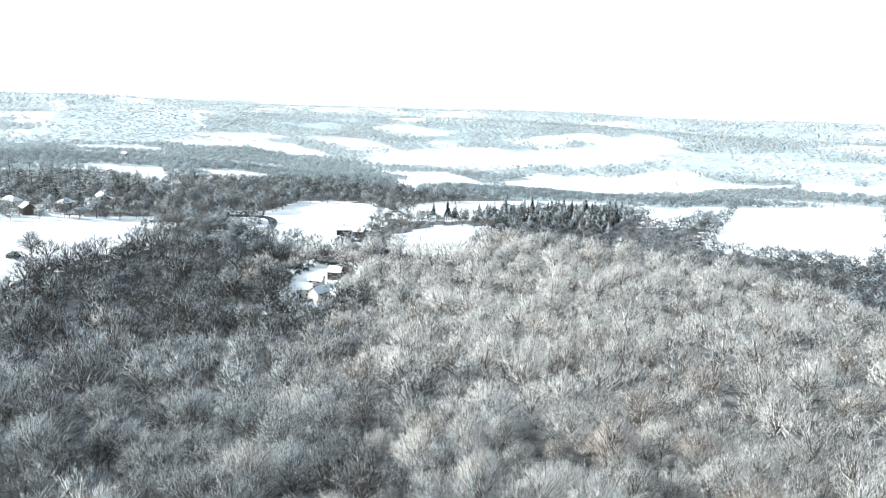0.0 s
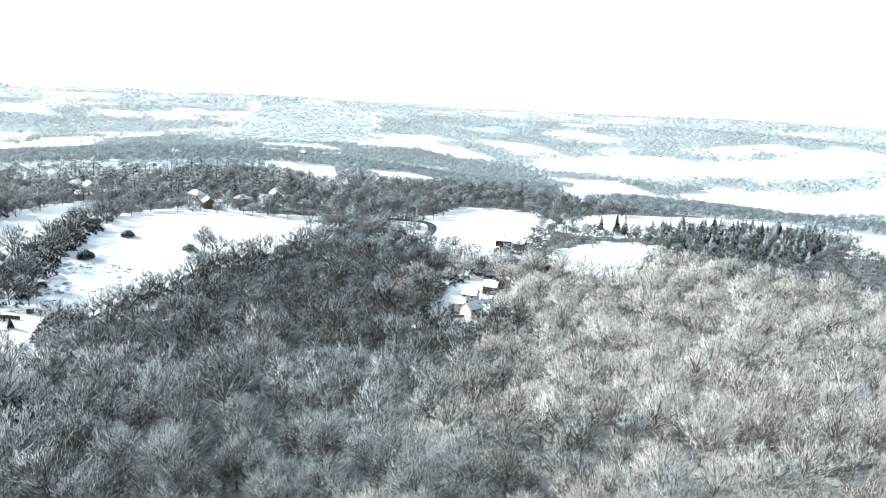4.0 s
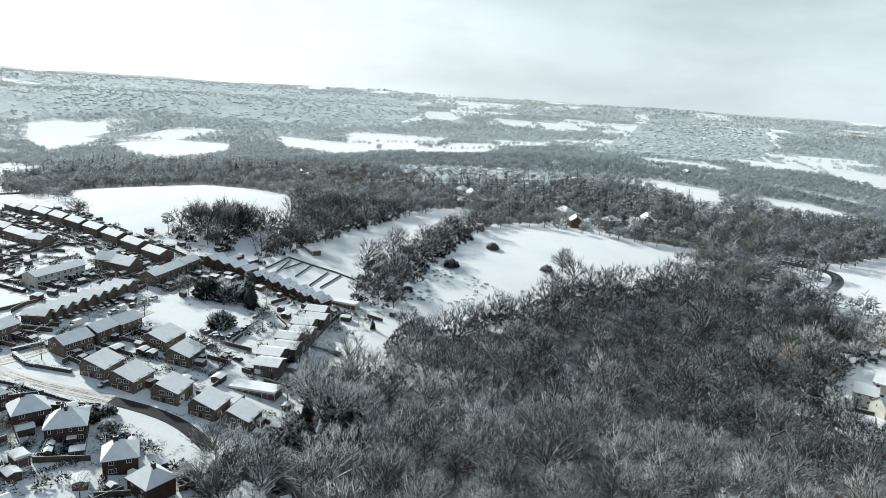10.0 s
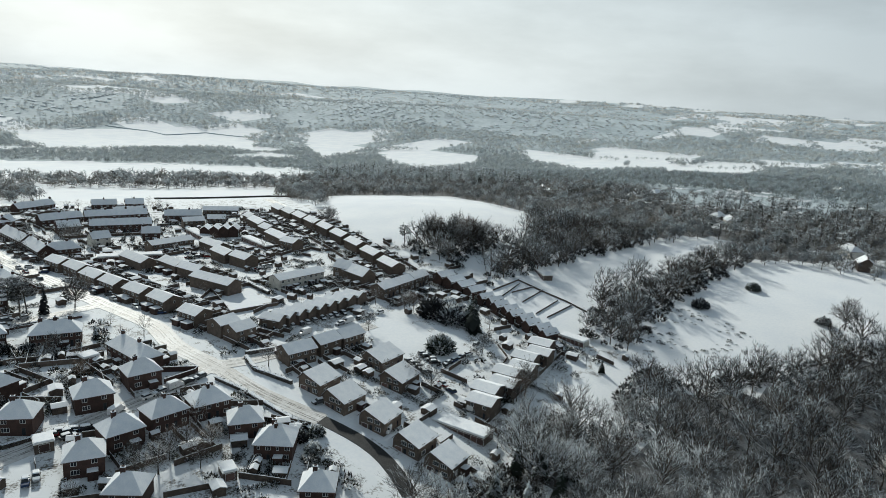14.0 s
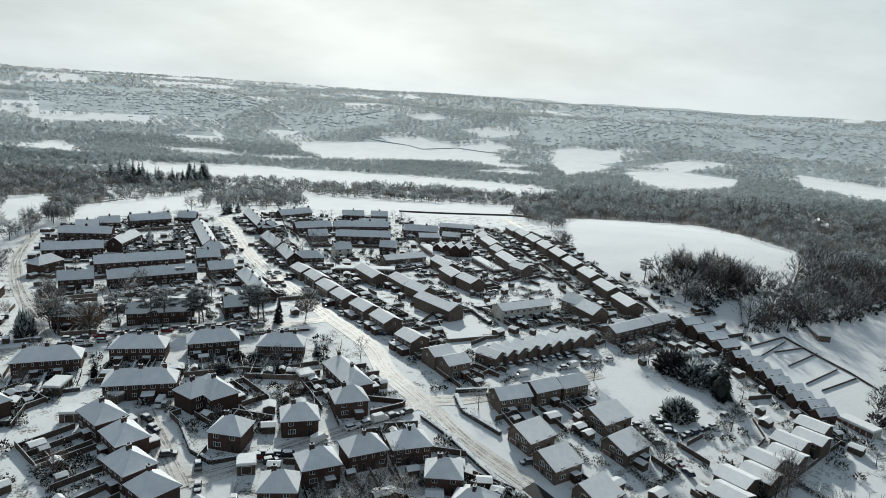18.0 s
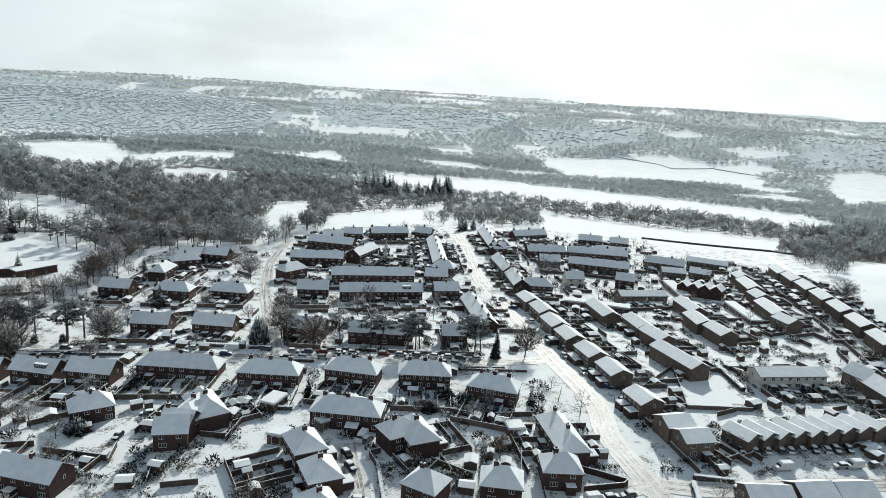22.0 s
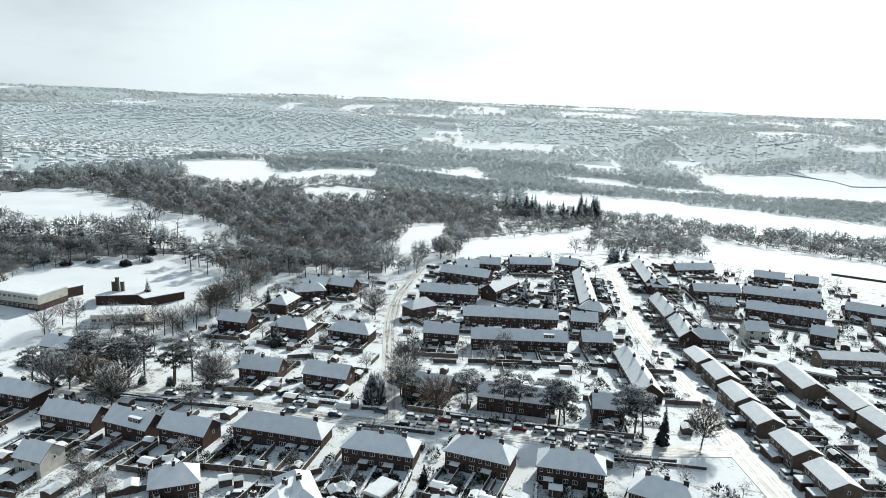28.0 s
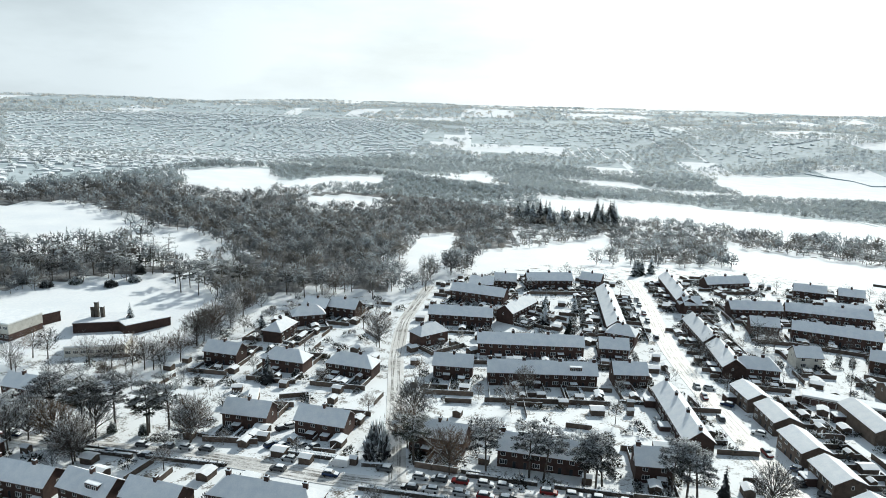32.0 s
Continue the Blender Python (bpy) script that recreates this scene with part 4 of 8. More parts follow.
def car(x, y, turn, paint=None, van=False):
    k = CAR_RNG.choice((0, 0, 1, 1, 2, 2, 3, 4, 5)) if paint is None else paint
    turn += CAR_RNG.uniform(-3, 3)
    z = gz(x, y) + 0.14
    if van:
        ob = tagged(new("van", None), "white panel van with snow on its roof", "van", "parked cars")
        child("body", VAN_BODY, ob, 0, 0, 0)
        child("windscreen", VAN_GLASS_ME, ob, 0, 0, 0, 0, GLASS)
        child("snow_cover", VAN_TOP_ME, ob, 0, 0, 0, 0, ROOF_SNOW)
    else:
        ob = tagged(new("car", None), f"{CAR_WORDS[k]} parked car with snow on its roof", "car", "parked cars")
        child("body", CAR_BODIES[k], ob, 0, 0, 0)
        child("cabin_glass", CABIN_ME, ob, 0, 0, 0, 0, GLASS)
        child("snow_cover", TOP_ME, ob, 0, 0, 0, 0, ROOF_SNOW)
        if CAR_RNG.random() < 0.7:
            child("snow_cover", BONNET_ME, ob, 0, 0, 0, 0, ROOF_SNOW)
    for wx in (-1.3, 1.35):
        for wy in (-0.78, 0.78):
            child("wheel", WHEEL_ME, ob, wx, wy, 0.3, 0, RUBBER)
    ob.matrix_basis = pose(x, y, z, 0, 0, turn)
    return ob


def caravan(x, y, turn):
    """A touring caravan: rounded body, windows, door, wheels, drawbar and a snowy roof."""
    ob = tagged(new("caravan", None), "white touring caravan with snow on its roof, parked beside garages", "caravan")
    prof = [(-2.7, 0.55), (2.6, 0.5), (2.85, 1.1), (2.55, 2.1), (2.1, 2.45), (-2.4, 2.45), (-2.8, 1.9), (-2.85, 0.9)]
    n = len(prof)
    verts = [(a, v, b) for v in (-1.05, 1.05) for a, b in prof]
    faces = [tuple(range(n)), tuple(range(2 * n - 1, n - 1, -1))] + [(i, i + n, (i + 1) % n + n, (i + 1) % n) for i in range(n)]
    link("body", mesh("body", verts, faces), WHITE, ob)
    link("snow_cover", mesh("snow_cover", box_v(-2.35, -1.0, 2.454, 2.1, 1.0, 2.62, 0.12), BOX_F), ROOF_SNOW, ob)
    for side, t in ((-1, 0), (1, 180)):
        for u in (-1.5, 1.2):
            child("window", WINDOW_SMALL, ob, u, side * 1.06, 1.25, t)
        child("wheel", WHEEL_ME, ob, -0.2, side * 0.95, 0.3, 0, RUBBER)
    child("door", DOOR_ME, ob, -0.1, -1.06, 0.5, 0)
    link("drawbar", mesh("drawbar", box_v(2.5, -0.12, 0.42, 3.9, 0.12, 0.52), BOX_F), RUBBER, ob)
    ob.matrix_basis = pose(x, y, gz(x, y) + 0.1, 0, 0, turn)
    return ob


def car_row(ax, ay, bx, by, n, turn=None, skip=0.2):
    """Cars along a kerb, or side by side with a turn given."""
    d = math.degrees(math.atan2(by - ay, bx - ax))
    for k in range(n):
        if CAR_RNG.random() < skip:
            continue
        f = (k + CAR_RNG.uniform(0.35, 0.65)) / n
        car(ax + (bx - ax) * f, ay + (by - ay) * f, (d if turn is None else turn) + (180 if CAR_RNG.random() < 0.5 else 0), van=CAR_RNG.random() < 0.06)


GARDEN_RNG = random.Random(3)


def clear(x, y, r=0.8):
    """Whether a spot is neither in a house nor on a street, a car or a green."""
    p, q = x - BOX_A[:, 0], y - BOX_A[:, 1]
    along, out = np.abs(p * BOX_A[:, 2] + q * BOX_A[:, 3]), np.abs(q * BOX_A[:, 2] - p * BOX_A[:, 3])
    if ((along < BOX_A[:, 4] + r) & (out < BOX_A[:, 5] + r)).any() or np.hypot(STREETS_A[:, 0] - x, STREETS_A[:, 1] - y).min() < r + 1.3:
        return False
    if np.hypot(CARS_A[:, 0] - x, CARS_A[:, 1] - y).min() < r + 1.6:
        return False
    return not any(x0 < x < x1 and y0 < y < y1 and inside(poly, x, y) for x0, x1, y0, y1, poly in CLEAR_BOXES)


def fence(ax, ay, bx, by, high=1.5):
    """As much of a fence as there is room for."""
    n = max(2, int(math.hypot(bx - ax, by - ay) / 1.5))
    pts = [(ax + (bx - ax) * k / n, ay + (by - ay) * k / n) for k in range(n + 1)]
    run = []
    for p in pts + [None]:
        if p is not None and clear(*p, 0.4):
            run.append(p)
            continue
        if len(run) > 2:
            if GARDEN_RNG.random() < 0.7:
                strip("garden_fence", *run[0], *run[-1], 0.12, high, WOOD, "dark timber garden fence capped with snow", "fence", "garden fences")
            else:
                hedge(*run[0], *run[-1], 0.9, 1.4)
        run = []


def garden(x, y, turn, length, width, units, side, depth, stuff=1.0):
    """The plots beside a house: fences, hedges, sheds and shrubs. side: +1 or -1, across the ridge."""
    a = radians(turn)
    ux, uy = math.cos(a), math.sin(a)
    vx, vy = -uy * side, ux * side
    at = lambda p, q: (x + ux * p + vx * q, y + uy * p + vy * q)
    u = length / units
    for k in range(units + 1):
        p = -length / 2 + k * u + (0.15 if k == 0 else 0)
        fence(*at(p, width / 2 + 0.9), *at(p, width / 2 + depth))
    fence(*at(-length / 2 - 1.5, width / 2 + depth), *at(length / 2 + 1.5, width / 2 + depth), 1.6)
    for k in range(units):
        c = -length / 2 + (k + 0.5) * u
        if GARDEN_RNG.random() < 0.7 * stuff:
            q = at(c + GARDEN_RNG.choice((-1, 1)) * (u / 2 - 1.6), width / 2 + depth - 2.2 - GARDEN_RNG.random() * 2)
            if clear(*q, 1.2):
                shed(*q, turn + GARDEN_RNG.choice((0, 90)), GARDEN_RNG.uniform(0.8, 1.4))
        for _ in range(GARDEN_RNG.randint(1, 4)):
            q = at(c + GARDEN_RNG.uniform(-0.45, 0.45) * u, width / 2 + GARDEN_RNG.uniform(2, depth - 0.6))
            if clear(*q, 0.6):
                shrub(*q, GARDEN_RNG.uniform(0.5, 1.2))


GARDENS = []


def homes(x, y, turn, length, width=7.6, units=2, roof="gable", wall=None, side=0, depth=14, label="", group="", **more):
    """A house with its plots."""
    if not label:
        stuff = "pale rendered" if wall is PALE_WALL else "buff brick" if wall is BUFF_BRICK else "red brick"
        what = "terrace of houses" if units > 2 else "pair of semi-detached houses" if units == 2 else "detached house"
        label = f"{stuff} {what} under a snow-covered {'hipped' if roof == 'hip' else 'gabled'} roof"
    house(x, y, turn, length, width, units, roof, wall, label=label, group=group, front=-side or 1, **more)
    for s in (side,) if side else (1, -1):
        GARDENS.append((x, y, turn, length, width, units, s, depth if side else 8.5))


OPEN = []


def open_field(*p):
    """An open field between the woods: corner after corner."""
    OPEN.append([(p[i], p[i + 1]) for i in range(0, len(p), 2)])


open_field(61.7, -24.7, 81.9, -20.4, 106.2, -27, 140.4, -19.1, 158.2, -27.6, 216.9, -17.5, 217.4, 5.3, 234.1, 71.7, 236.5, 122.7, 312.4, 330.9, 239.6, 392, 178.2, 437.4, 99.6, 400.7, 46.9, 387, -15.2, 335.8, -27.6, 301.6, -69.1, 321.8, -101.3, 272.1, -215, 240, -260, 60, -170, -70, -60, -75)
open_field(384.4, -762.2, 365.6, -991, 298.3, -892.6, 133.5, -597.6, 168.5, -563.4, 211.5, -523.7)
open_field(1164, -959.4, 1219.2, -1101.4, 1035.1, -1236.4, 769.4, -1175.2, 695.1, -1039.5, 824, -992.7, 885.4, -896.6, 1031.6, -886.8)
open_field(1061.1, -628.1, 1222.2, -780.4, 1110.7, -825.2, 719.5, -575.3, 559.8, -439.9, 626.1, -445.1)
open_field(1549.7, -760.4, 1627.9, -1072.6, 1485.7, -1375.2, 1686, -1854.5, 1462.2, -1810.3, 1255.8, -1445.1, 1398.4, -1120, 1461.1, -756.2)
open_field(1105.8, -1276.5, 1070.6, -1397.6, 804.1, -1289.1, 806.6, -1210.8, 952.5, -1256.3)
open_field(402.8, -247.2, 428.1, -273.2, 418.5, -330.9, 352.8, -301.8, 341.1, -272.6, 368.4, -246.6)
open_field(302, -300.6, 316.6, -349, 308.2, -376.3, 266.9, -340, 277.3, -306.3)
open_field(401.3, -350.1, 435.1, -412.6, 444, -517.1, 431.5, -625, 390.1, -587.1, 383.4, -449, 380.2, -383.1)
open_field(402.5, -625.9, 364.9, -643.8, 415.6, -772, 343.4, -693.5, 290.8, -551)
open_field(797.1, -100.8, 818.2, -131.6, 784.4, -203.1, 595.3, -182.6, 649.1, -158.2)
open_field(768.6, -224.3, 818.3, -303.5, 667.5, -321, 643.6, -248.7)
open_field(1694.3, -530.9, 1674.6, -646.8, 1514.4, -584.6, 1569.8, -543.5)
open_field(220.1, -16.2, 261.8, -12.8, 315.4, -12, 381.3, -20.4, 407.8, -39.2, 406.2, -96.4, 398.4, -160.1, 338.4, -115.6, 320.2, -83.4, 276.7, -71, 227, -39, 218.4, -19.7)
open_field(252.2, 56.7, 340.8, 45.9, 436.1, 24.7, 430.7, 2.7, 340.7, 14.8, 290.5, 24.7, 243.5, 14.1)
open_field(247.6, 90.3, 293.5, 83.5, 277.2, 77.7, 234.3, 78.2)
open_field(346.6, 295.6, 458, 270.7, 355.8, 110.4, 324.6, 97.2, 307.5, 118.5, 264.5, 137.4, 228.9, 136.7, 266.4, 215.4)
open_field(163.5, -9.9, 193, -16.3, 218.4, -19.7, 183.7, -27.8, 164, -35.5, 158.2, -27.6)
open_field(236.4, 64.6, 255.5, 58.7, 246.6, 12.8, 222.2, 4.6, 207.7, 11.7, 217.8, 49.9)
open_field(1513.6, 827.3, 1430.7, 501.8, 1134.5, 400.4, 1330.8, 675.8)
open_field(1540.1, 547.7, 1317.1, 289.7, 1255.4, 403.7)
open_field(417.6, -250.2, 452.3, -278.8, 443.5, -330, 378.2, -306.1, 380.6, -269.8, 374.8, -245.7)
open_field(263.2, -213.1, 281.3, -240, 255.2, -246.8, 235.9, -238.6, 221.7, -219.4, 231.2, -208.5)
open_field(98.1, 922.6, 305.4, 1022.6, 557.3, 889.5, 676.4, 756.3, 634.3, 635.7, 533.6, 545.7, 445.6, 636.7, 251.5, 729.1, 101.8, 730.1)
open_field(600, 1640, 770, 1690, 930, 1765, 1060, 1757, 1120, 1550, 1103, 1420, 1027, 1308, 898, 1380, 800, 1365, 650, 1290, 540, 1300)
open_field(1228.7, 1345.9, 1354.6, 1237.6, 1260.5, 1161.9, 982, 1009.1)
open_field(1223.2, 1070.5, 1322, 980.2, 1318.5, 836.7, 1199.5, 750.6, 948.6, 706.4, 1053.1, 876.7)
open_field(224, 566.4, 274.5, 536.4, 406.3, 441.1, 330.8, 347.6, 260.9, 382.9, 196.2, 458.9)
open_field(-33.3, 373.2, -26.7, 492.9, -3.1, 499, -8.1, 403.6)
open_field(9.4, 410.5, 52.7, 468.2, 126.6, 569.2, 104.5, 442.1, 17.1, 364.6)
open_field(-6.5, 1282.9, 35.6, 1438, 69.6, 1302.3)
open_field(-343.2, 478.2, -318.2, 518.2, -225.1, 470.8, -221.8, 431.9, -268.1, 410, -313.2, 432.6)
open_field(-212.4, 442.2, -186.5, 453.4, -130.6, 392.6, -156.7, 394.5, -192.5, 409.9)
open_field(-301.6, 738.1, -265.5, 934, -218.9, 698.6, -249.4, 618.3)
open_field(-195.2, 725.6, -160.9, 934.7, -118.6, 1022.3, -108.8, 843.2, -178.6, 684.5)
open_field(-30.2, 363.6, -23.7, 492.7, -6.3, 510.7, 3.2, 441, -19.7, 356.5)
open_field(-213.5, 281.1, -194.4, 321.9, -142.7, 338.9, -113.4, 308.5, -103.7, 263.7, -110.4, 247.9, -157, 243.2, -162.8, 204.2)
open_field(-325.4, 780.8, -273.7, 953.4, -228.5, 818.3, -293.7, 717.8)
open_field(-281.6, 687.2, -220, 787.1, -185.5, 755.8, -204.4, 630.3, -250.9, 637.7)
open_field(-184.3, 725, -162.9, 923.2, -113.2, 1043.6, -98.5, 844.2, -163.8, 717.1)
open_field(-145.5, 648.1, -69.8, 702.9, -91.8, 645.2, -130.8, 617.8)
open_field(-9.3, 1271.1, 78.5, 1308.1, 51.6, 1181.6)
open_field(1326, 1466, 1401, 1425, 1463, 1319, 1373, 1237, 1200, 1140, 1155, 1233)
open_field(-140.4, 632.7, -107.1, 689.4, -79.1, 657.4, -126.6, 606.2)
open_field(-1.1, 1292.6, 76.1, 1293.3, 49.4, 1162)

# Villas among the woods beyond the fields, each in a small clearing.
VILLAS = [(509, 26, 30, 13), (524, 40, -20, 11), (431, -73, 15, 12), (463, -61, 40, 14), (474, -122, 5, 22), (448, -96, -35, 11), (592, 140, 20, 12), (639, 135, -15, 13),
          (587, 236, 35, 14), (608, 266, 10, 13), (630, 243, -30, 12), (560, 214, 60, 12), (788, 83, 10, 16), (903, 9, 35, 18), (1055, -171, 20, 18), (1085, -205, -10, 18), (1140, -238, 15, 18)]
open_field(405, -208, 424, -208, 418, -232, 412, -246, 380, -242, 368, -226, 398, -230)
FIELDS = len(OPEN)
for vx, vy, _, vl in VILLAS:
    vs_ = vl * 0.5 + 3
    open_field(vx - vs_, vy - vs_ * 0.7, vx + vs_ * 0.8, vy - vs_, vx + vs_, vy + vs_ * 0.8, vx - vs_ * 0.7, vy + vs_)

ribbon("stream", [(416, -209), (412, -226), (406, -238), (388, -237), (372, -229)], 6.5, WATER, "dark still stream between snowy banks", 0.15, "water")
ribbon("road", [(86.3, 20.0), (83.8, 29.1), (80.5, 40.0), (80.5, 58.7)], 6.5, TRACKED, "curving lane of packed brown slush")
ribbon("road", [(82.3, -17.4), (88.7, -4.0), (88.9, 9.1), (86.3, 20.0)], 4.6, TARMAC, "curving lane of wet dark tarmac cleared of snow")
ribbon("road", [(80.5, 58.7), (78.0, 84.6), (83.2, 99.8), (81.6, 136.1), (82.8, 197.1), (84.0, 253.0), (90.4, 313.9), (93.9, 357.6)], 7.5, TRACKED, "main road of packed snow with tyre tracks")
ribbon("road", [(83.0, 62.4), (90.6, 59.7), (119.6, 59.9), (149.2, 60.5)], 6, TRACKED, "side street of rutted packed snow")
ribbon("road", [(-146.3, 179.3), (-117.6, 172.4), (-64.4, 161.6), (-27.5, 148.4), (1.7, 143.2), (29.0, 137.1), (56.7, 133.6), (78.6, 136.4)], 6, TRACKED, "residential street of packed snow")
ribbon("road", [(-12.7, 146.1), (-16.9, 190.4), (-21.2, 235.0), (-22.3, 274.2), (-13.3, 329.7)], 5.5, TRACKED, "side street of packed snow")
ribbon("road", [(10.7, 49.2), (9.1, 67.5), (8.0, 86.0)], 6, TRACKED, "short cul-de-sac of packed snow")
ribbon("road", [(11.7, 51.2), (22.5, 51.2), (37.1, 54.3), (59.7, 57.5), (79.6, 62.8)], 5.5, TRACKED, "residential lane of packed snow")
ribbon("road", [(301.0, 322.8), (242.4, 210.8), (212.6, 132.9), (207.2, 94.4)], 5, TRACKED, "estate road of packed snow")

homes(-129.5, 162.7, -13, 17.7, 7.7, 3, roof='hip', side=-1)
homes(-102.4, 146.8, -13, 17.0, 7.7, 3, side=-1)
homes(-82.8, 141.4, -19, 14.1, 7.7, 2, side=-1, dormer=2.5)
homes(-65.8, 137.0, -16, 13.8, 7.7, 2, side=-1)
homes(-40.5, 136.4, -12, 25.0, 7.7, 4, roof='hip', side=-1)
homes(-12.9, 124.9, -11, 18.0, 7.7, 4, roof='hip', side=-1)
homes(11.9, 122.3, -20, 16.0, 7.7, 4, roof='hip', side=-1)
homes(33.1, 117.7, -10, 15.5, 7.7, 4, roof='hip', side=-1)
homes(52.1, 106.5, -26, 14.3, 7.7, 4, roof='hip', side=-1)
homes(-83.5, 232.7, -13, 13.0, 7.7, 2)
homes(-58.7, 225.0, -13, 15.5, 7.7, 2, roof='hip')
homes(-34.5, 219.5, -15, 16.8, 7.7, 3, roof='hip', side=-1, depth=9)
homes(-58.4, 181.3, -9, 13.4, 7.7, 2)
homes(-35.2, 174.9, -14, 14.6, 7.7, 2)
homes(-62.7, 274.9, 21, 13.6, 7.7, 2, roof='hip')
homes(-70.0, 258.0, 76, 13.6, 7.7, 2, roof='hip')
homes(-48.3, 284.1, -17, 12.8, 7.7, 2)
homes(-60.6, 285.8, -19, 11.5, 7.7, 2)
homes(-137.8, 201.2, -13, 11.6, 7.7, 2)
homes(10.8, 305.3, -21, 25.8, 7.7, 4, detail=1)
homes(2.4, 274.8, -5, 26.4, 7.7, 4, detail=1)
homes(26.7, 285.4, 58, 22.1, 7.7, 4)
homes(28.4, 242.0, -1, 38.9, 7.7, 6, side=-1, depth=9)
homes(29.5, 214.1, 0, 35.8, 7.7, 6, side=-1, dormer=11)
homes(59.2, 241.4, -6, 10.4, 7.7, 2)
homes(59.1, 216.8, 0, 11.0, 7.7, 2, side=-1)
homes(0.2, 219.1, -5, 13.1, 7.7, 2, side=-1)
homes(-10.0, 251.9, 39, 12.9, 7.7, 1, roof='hip')
homes(12.3, 320.7, -6, 11.1, 7.7, 2, detail=1)
homes(24.1, 327.3, -5, 10.4, 7.7, 2, detail=1)
homes(46.0, 331.5, 6, 22.6, 7.7, 4, detail=1)
homes(68.4, 335.2, -24, 10.2, 7.7, 2, detail=1)
homes(68.5, 291.4, 84, 57.9, 7.7, 9, detail=1)
homes(66.3, 257.9, -24, 11.2, 7.7, 2, roof='hip')
homes(66.4, 184.1, 89, 34.2, 7.7, 6, side=-1, depth=12)
homes(-2.7, 165.5, -17, 14.7, 7.7, 2)
homes(23.8, 156.9, -12, 22.5, 7.7, 4, side=1, depth=10)
homes(49.7, 153.3, -6, 8.8, 7.7, 1)
homes(108.6, 326.3, 85, 51.8, 7.7, 8, detail=1)
homes(107.5, 303.5, 9, 8.0, 7.7, 1, detail=1)
homes(100.6, 265.9, 88, 28.7, 7.7, 5)
homes(99.1, 237.1, 85, 22.8, 7.7, 4)
homes(106.0, 229.1, -9, 15.8, 7.7, 3, roof='hip')
homes(143.6, 356.9, 14, 24.9, 7.7, 4, detail=1)
homes(137.1, 304.0, -1, 23.0, 7.7, 4, detail=1)
homes(169.5, 301.9, -17, 35.0, 7.7, 6, detail=1)
homes(157.1, 271.3, -23, 32.4, 7.7, 5, detail=1, side=-1, depth=9)
homes(130.8, 279.0, -10, 11.1, 7.7, 2, detail=1)
homes(185.4, 349.8, -21, 15.0, 7.7, 2, detail=1)
homes(203.7, 344.0, -22, 11.4, 7.7, 2, detail=1)
homes(131.2, 243.5, -4, 9.2, 7.7, 1, wall=PALE_WALL)
homes(158.6, 240.7, -30, 9.0, 7.7, 1)
homes(152.9, 212.1, 0, 23.6, 7.7, 4, wall=BUFF_BRICK, rise=1.6, stacks=False)
homes(94.4, 203.2, -85, 11.4, 7.7, 2, wall=BUFF_BRICK, side=1, depth=12, rise=1.7, stacks=False)
homes(95.3, 187.0, -88, 12.4, 7.7, 2, wall=BUFF_BRICK, side=1, depth=12, rise=1.7, stacks=False)
homes(93.7, 168.0, -87, 12.0, 7.7, 2, wall=BUFF_BRICK, side=1, depth=12, rise=1.7, stacks=False)
homes(93.4, 151.4, -87, 10.8, 7.7, 2, wall=BUFF_BRICK, side=1, depth=12, rise=1.7, stacks=False)
homes(94.3, 133.7, -85, 11.0, 7.7, 2, wall=BUFF_BRICK, side=1, depth=12, rise=1.7, stacks=False)
homes(95.3, 117.7, -87, 10.8, 7.7, 2, wall=BUFF_BRICK, side=1, depth=12, rise=1.7, stacks=False)
homes(95.3, 97.4, -83, 9.4, 7.7, 2, wall=BUFF_BRICK, side=1, depth=12, rise=1.7, stacks=False)
homes(97.6, 83.6, 4, 8.0, 7.7, 1, wall=BUFF_BRICK, rise=1.7, stacks=False)
homes(98.9, 76.2, 2, 8.2, 7.7, 1, wall=BUFF_BRICK, rise=1.7, stacks=False)
homes(104.2, 52.4, -8, 10.6, 7.7, 2, wall=BUFF_BRICK, side=-1, rise=2, stacks=False)
homes(116.8, 53.0, -1, 9.3, 7.7, 1, wall=BUFF_BRICK, side=-1, rise=2, stacks=False)
homes(127.7, 52.7, -3, 9.6, 7.7, 2, wall=BUFF_BRICK, side=-1, rise=2, stacks=False)
homes(98.1, 34.1, 7, 9.4, 8.6, 1, wall=BUFF_BRICK, rise=2.3, eaves=3.9, stacks=False, slip=2.4, lane=-1)
homes(97.3, 22.3, 3, 9.3, 8.6, 1, wall=BUFF_BRICK, rise=2.3, eaves=3.9, stacks=False, slip=2.4, lane=-1)
homes(98.8, 8.8, 9, 9.0, 8.6, 1, wall=BUFF_BRICK, rise=2.3, eaves=3.9, stacks=False, slip=2.4, lane=-1)
homes(98.5, -4.7, 5, 8.8, 8.6, 1, wall=BUFF_BRICK, rise=2.3, eaves=3.9, stacks=False, slip=2.4, lane=-1)
homes(98.7, -15.7, 5, 8.3, 8.6, 1, wall=BUFF_BRICK, rise=2.3, eaves=3.9, stacks=False, slip=2.4, lane=-1)
homes(127.0, 34.4, 4, 11.5, 8.6, 1, wall=BUFF_BRICK, rise=2.3, eaves=3.9, stacks=False, slip=2.4, lane=-1)
homes(121.3, 21.5, 8, 10.3, 8.6, 1, wall=BUFF_BRICK, rise=2.3, eaves=3.9, stacks=False, slip=2.4, lane=-1)
homes(8.7, 96.3, -16, 18.5, 7.7, 4, roof='hip', side=1, depth=10)
homes(63.1, 79.1, -90, 19.2, 7.7, 3, roof='hip')
homes(57.7, 65.5, -10, 9.1, 7.7, 1, roof='hip')
homes(25.2, 82.9, -76, 12.6, 7.7, 2, roof='hip')
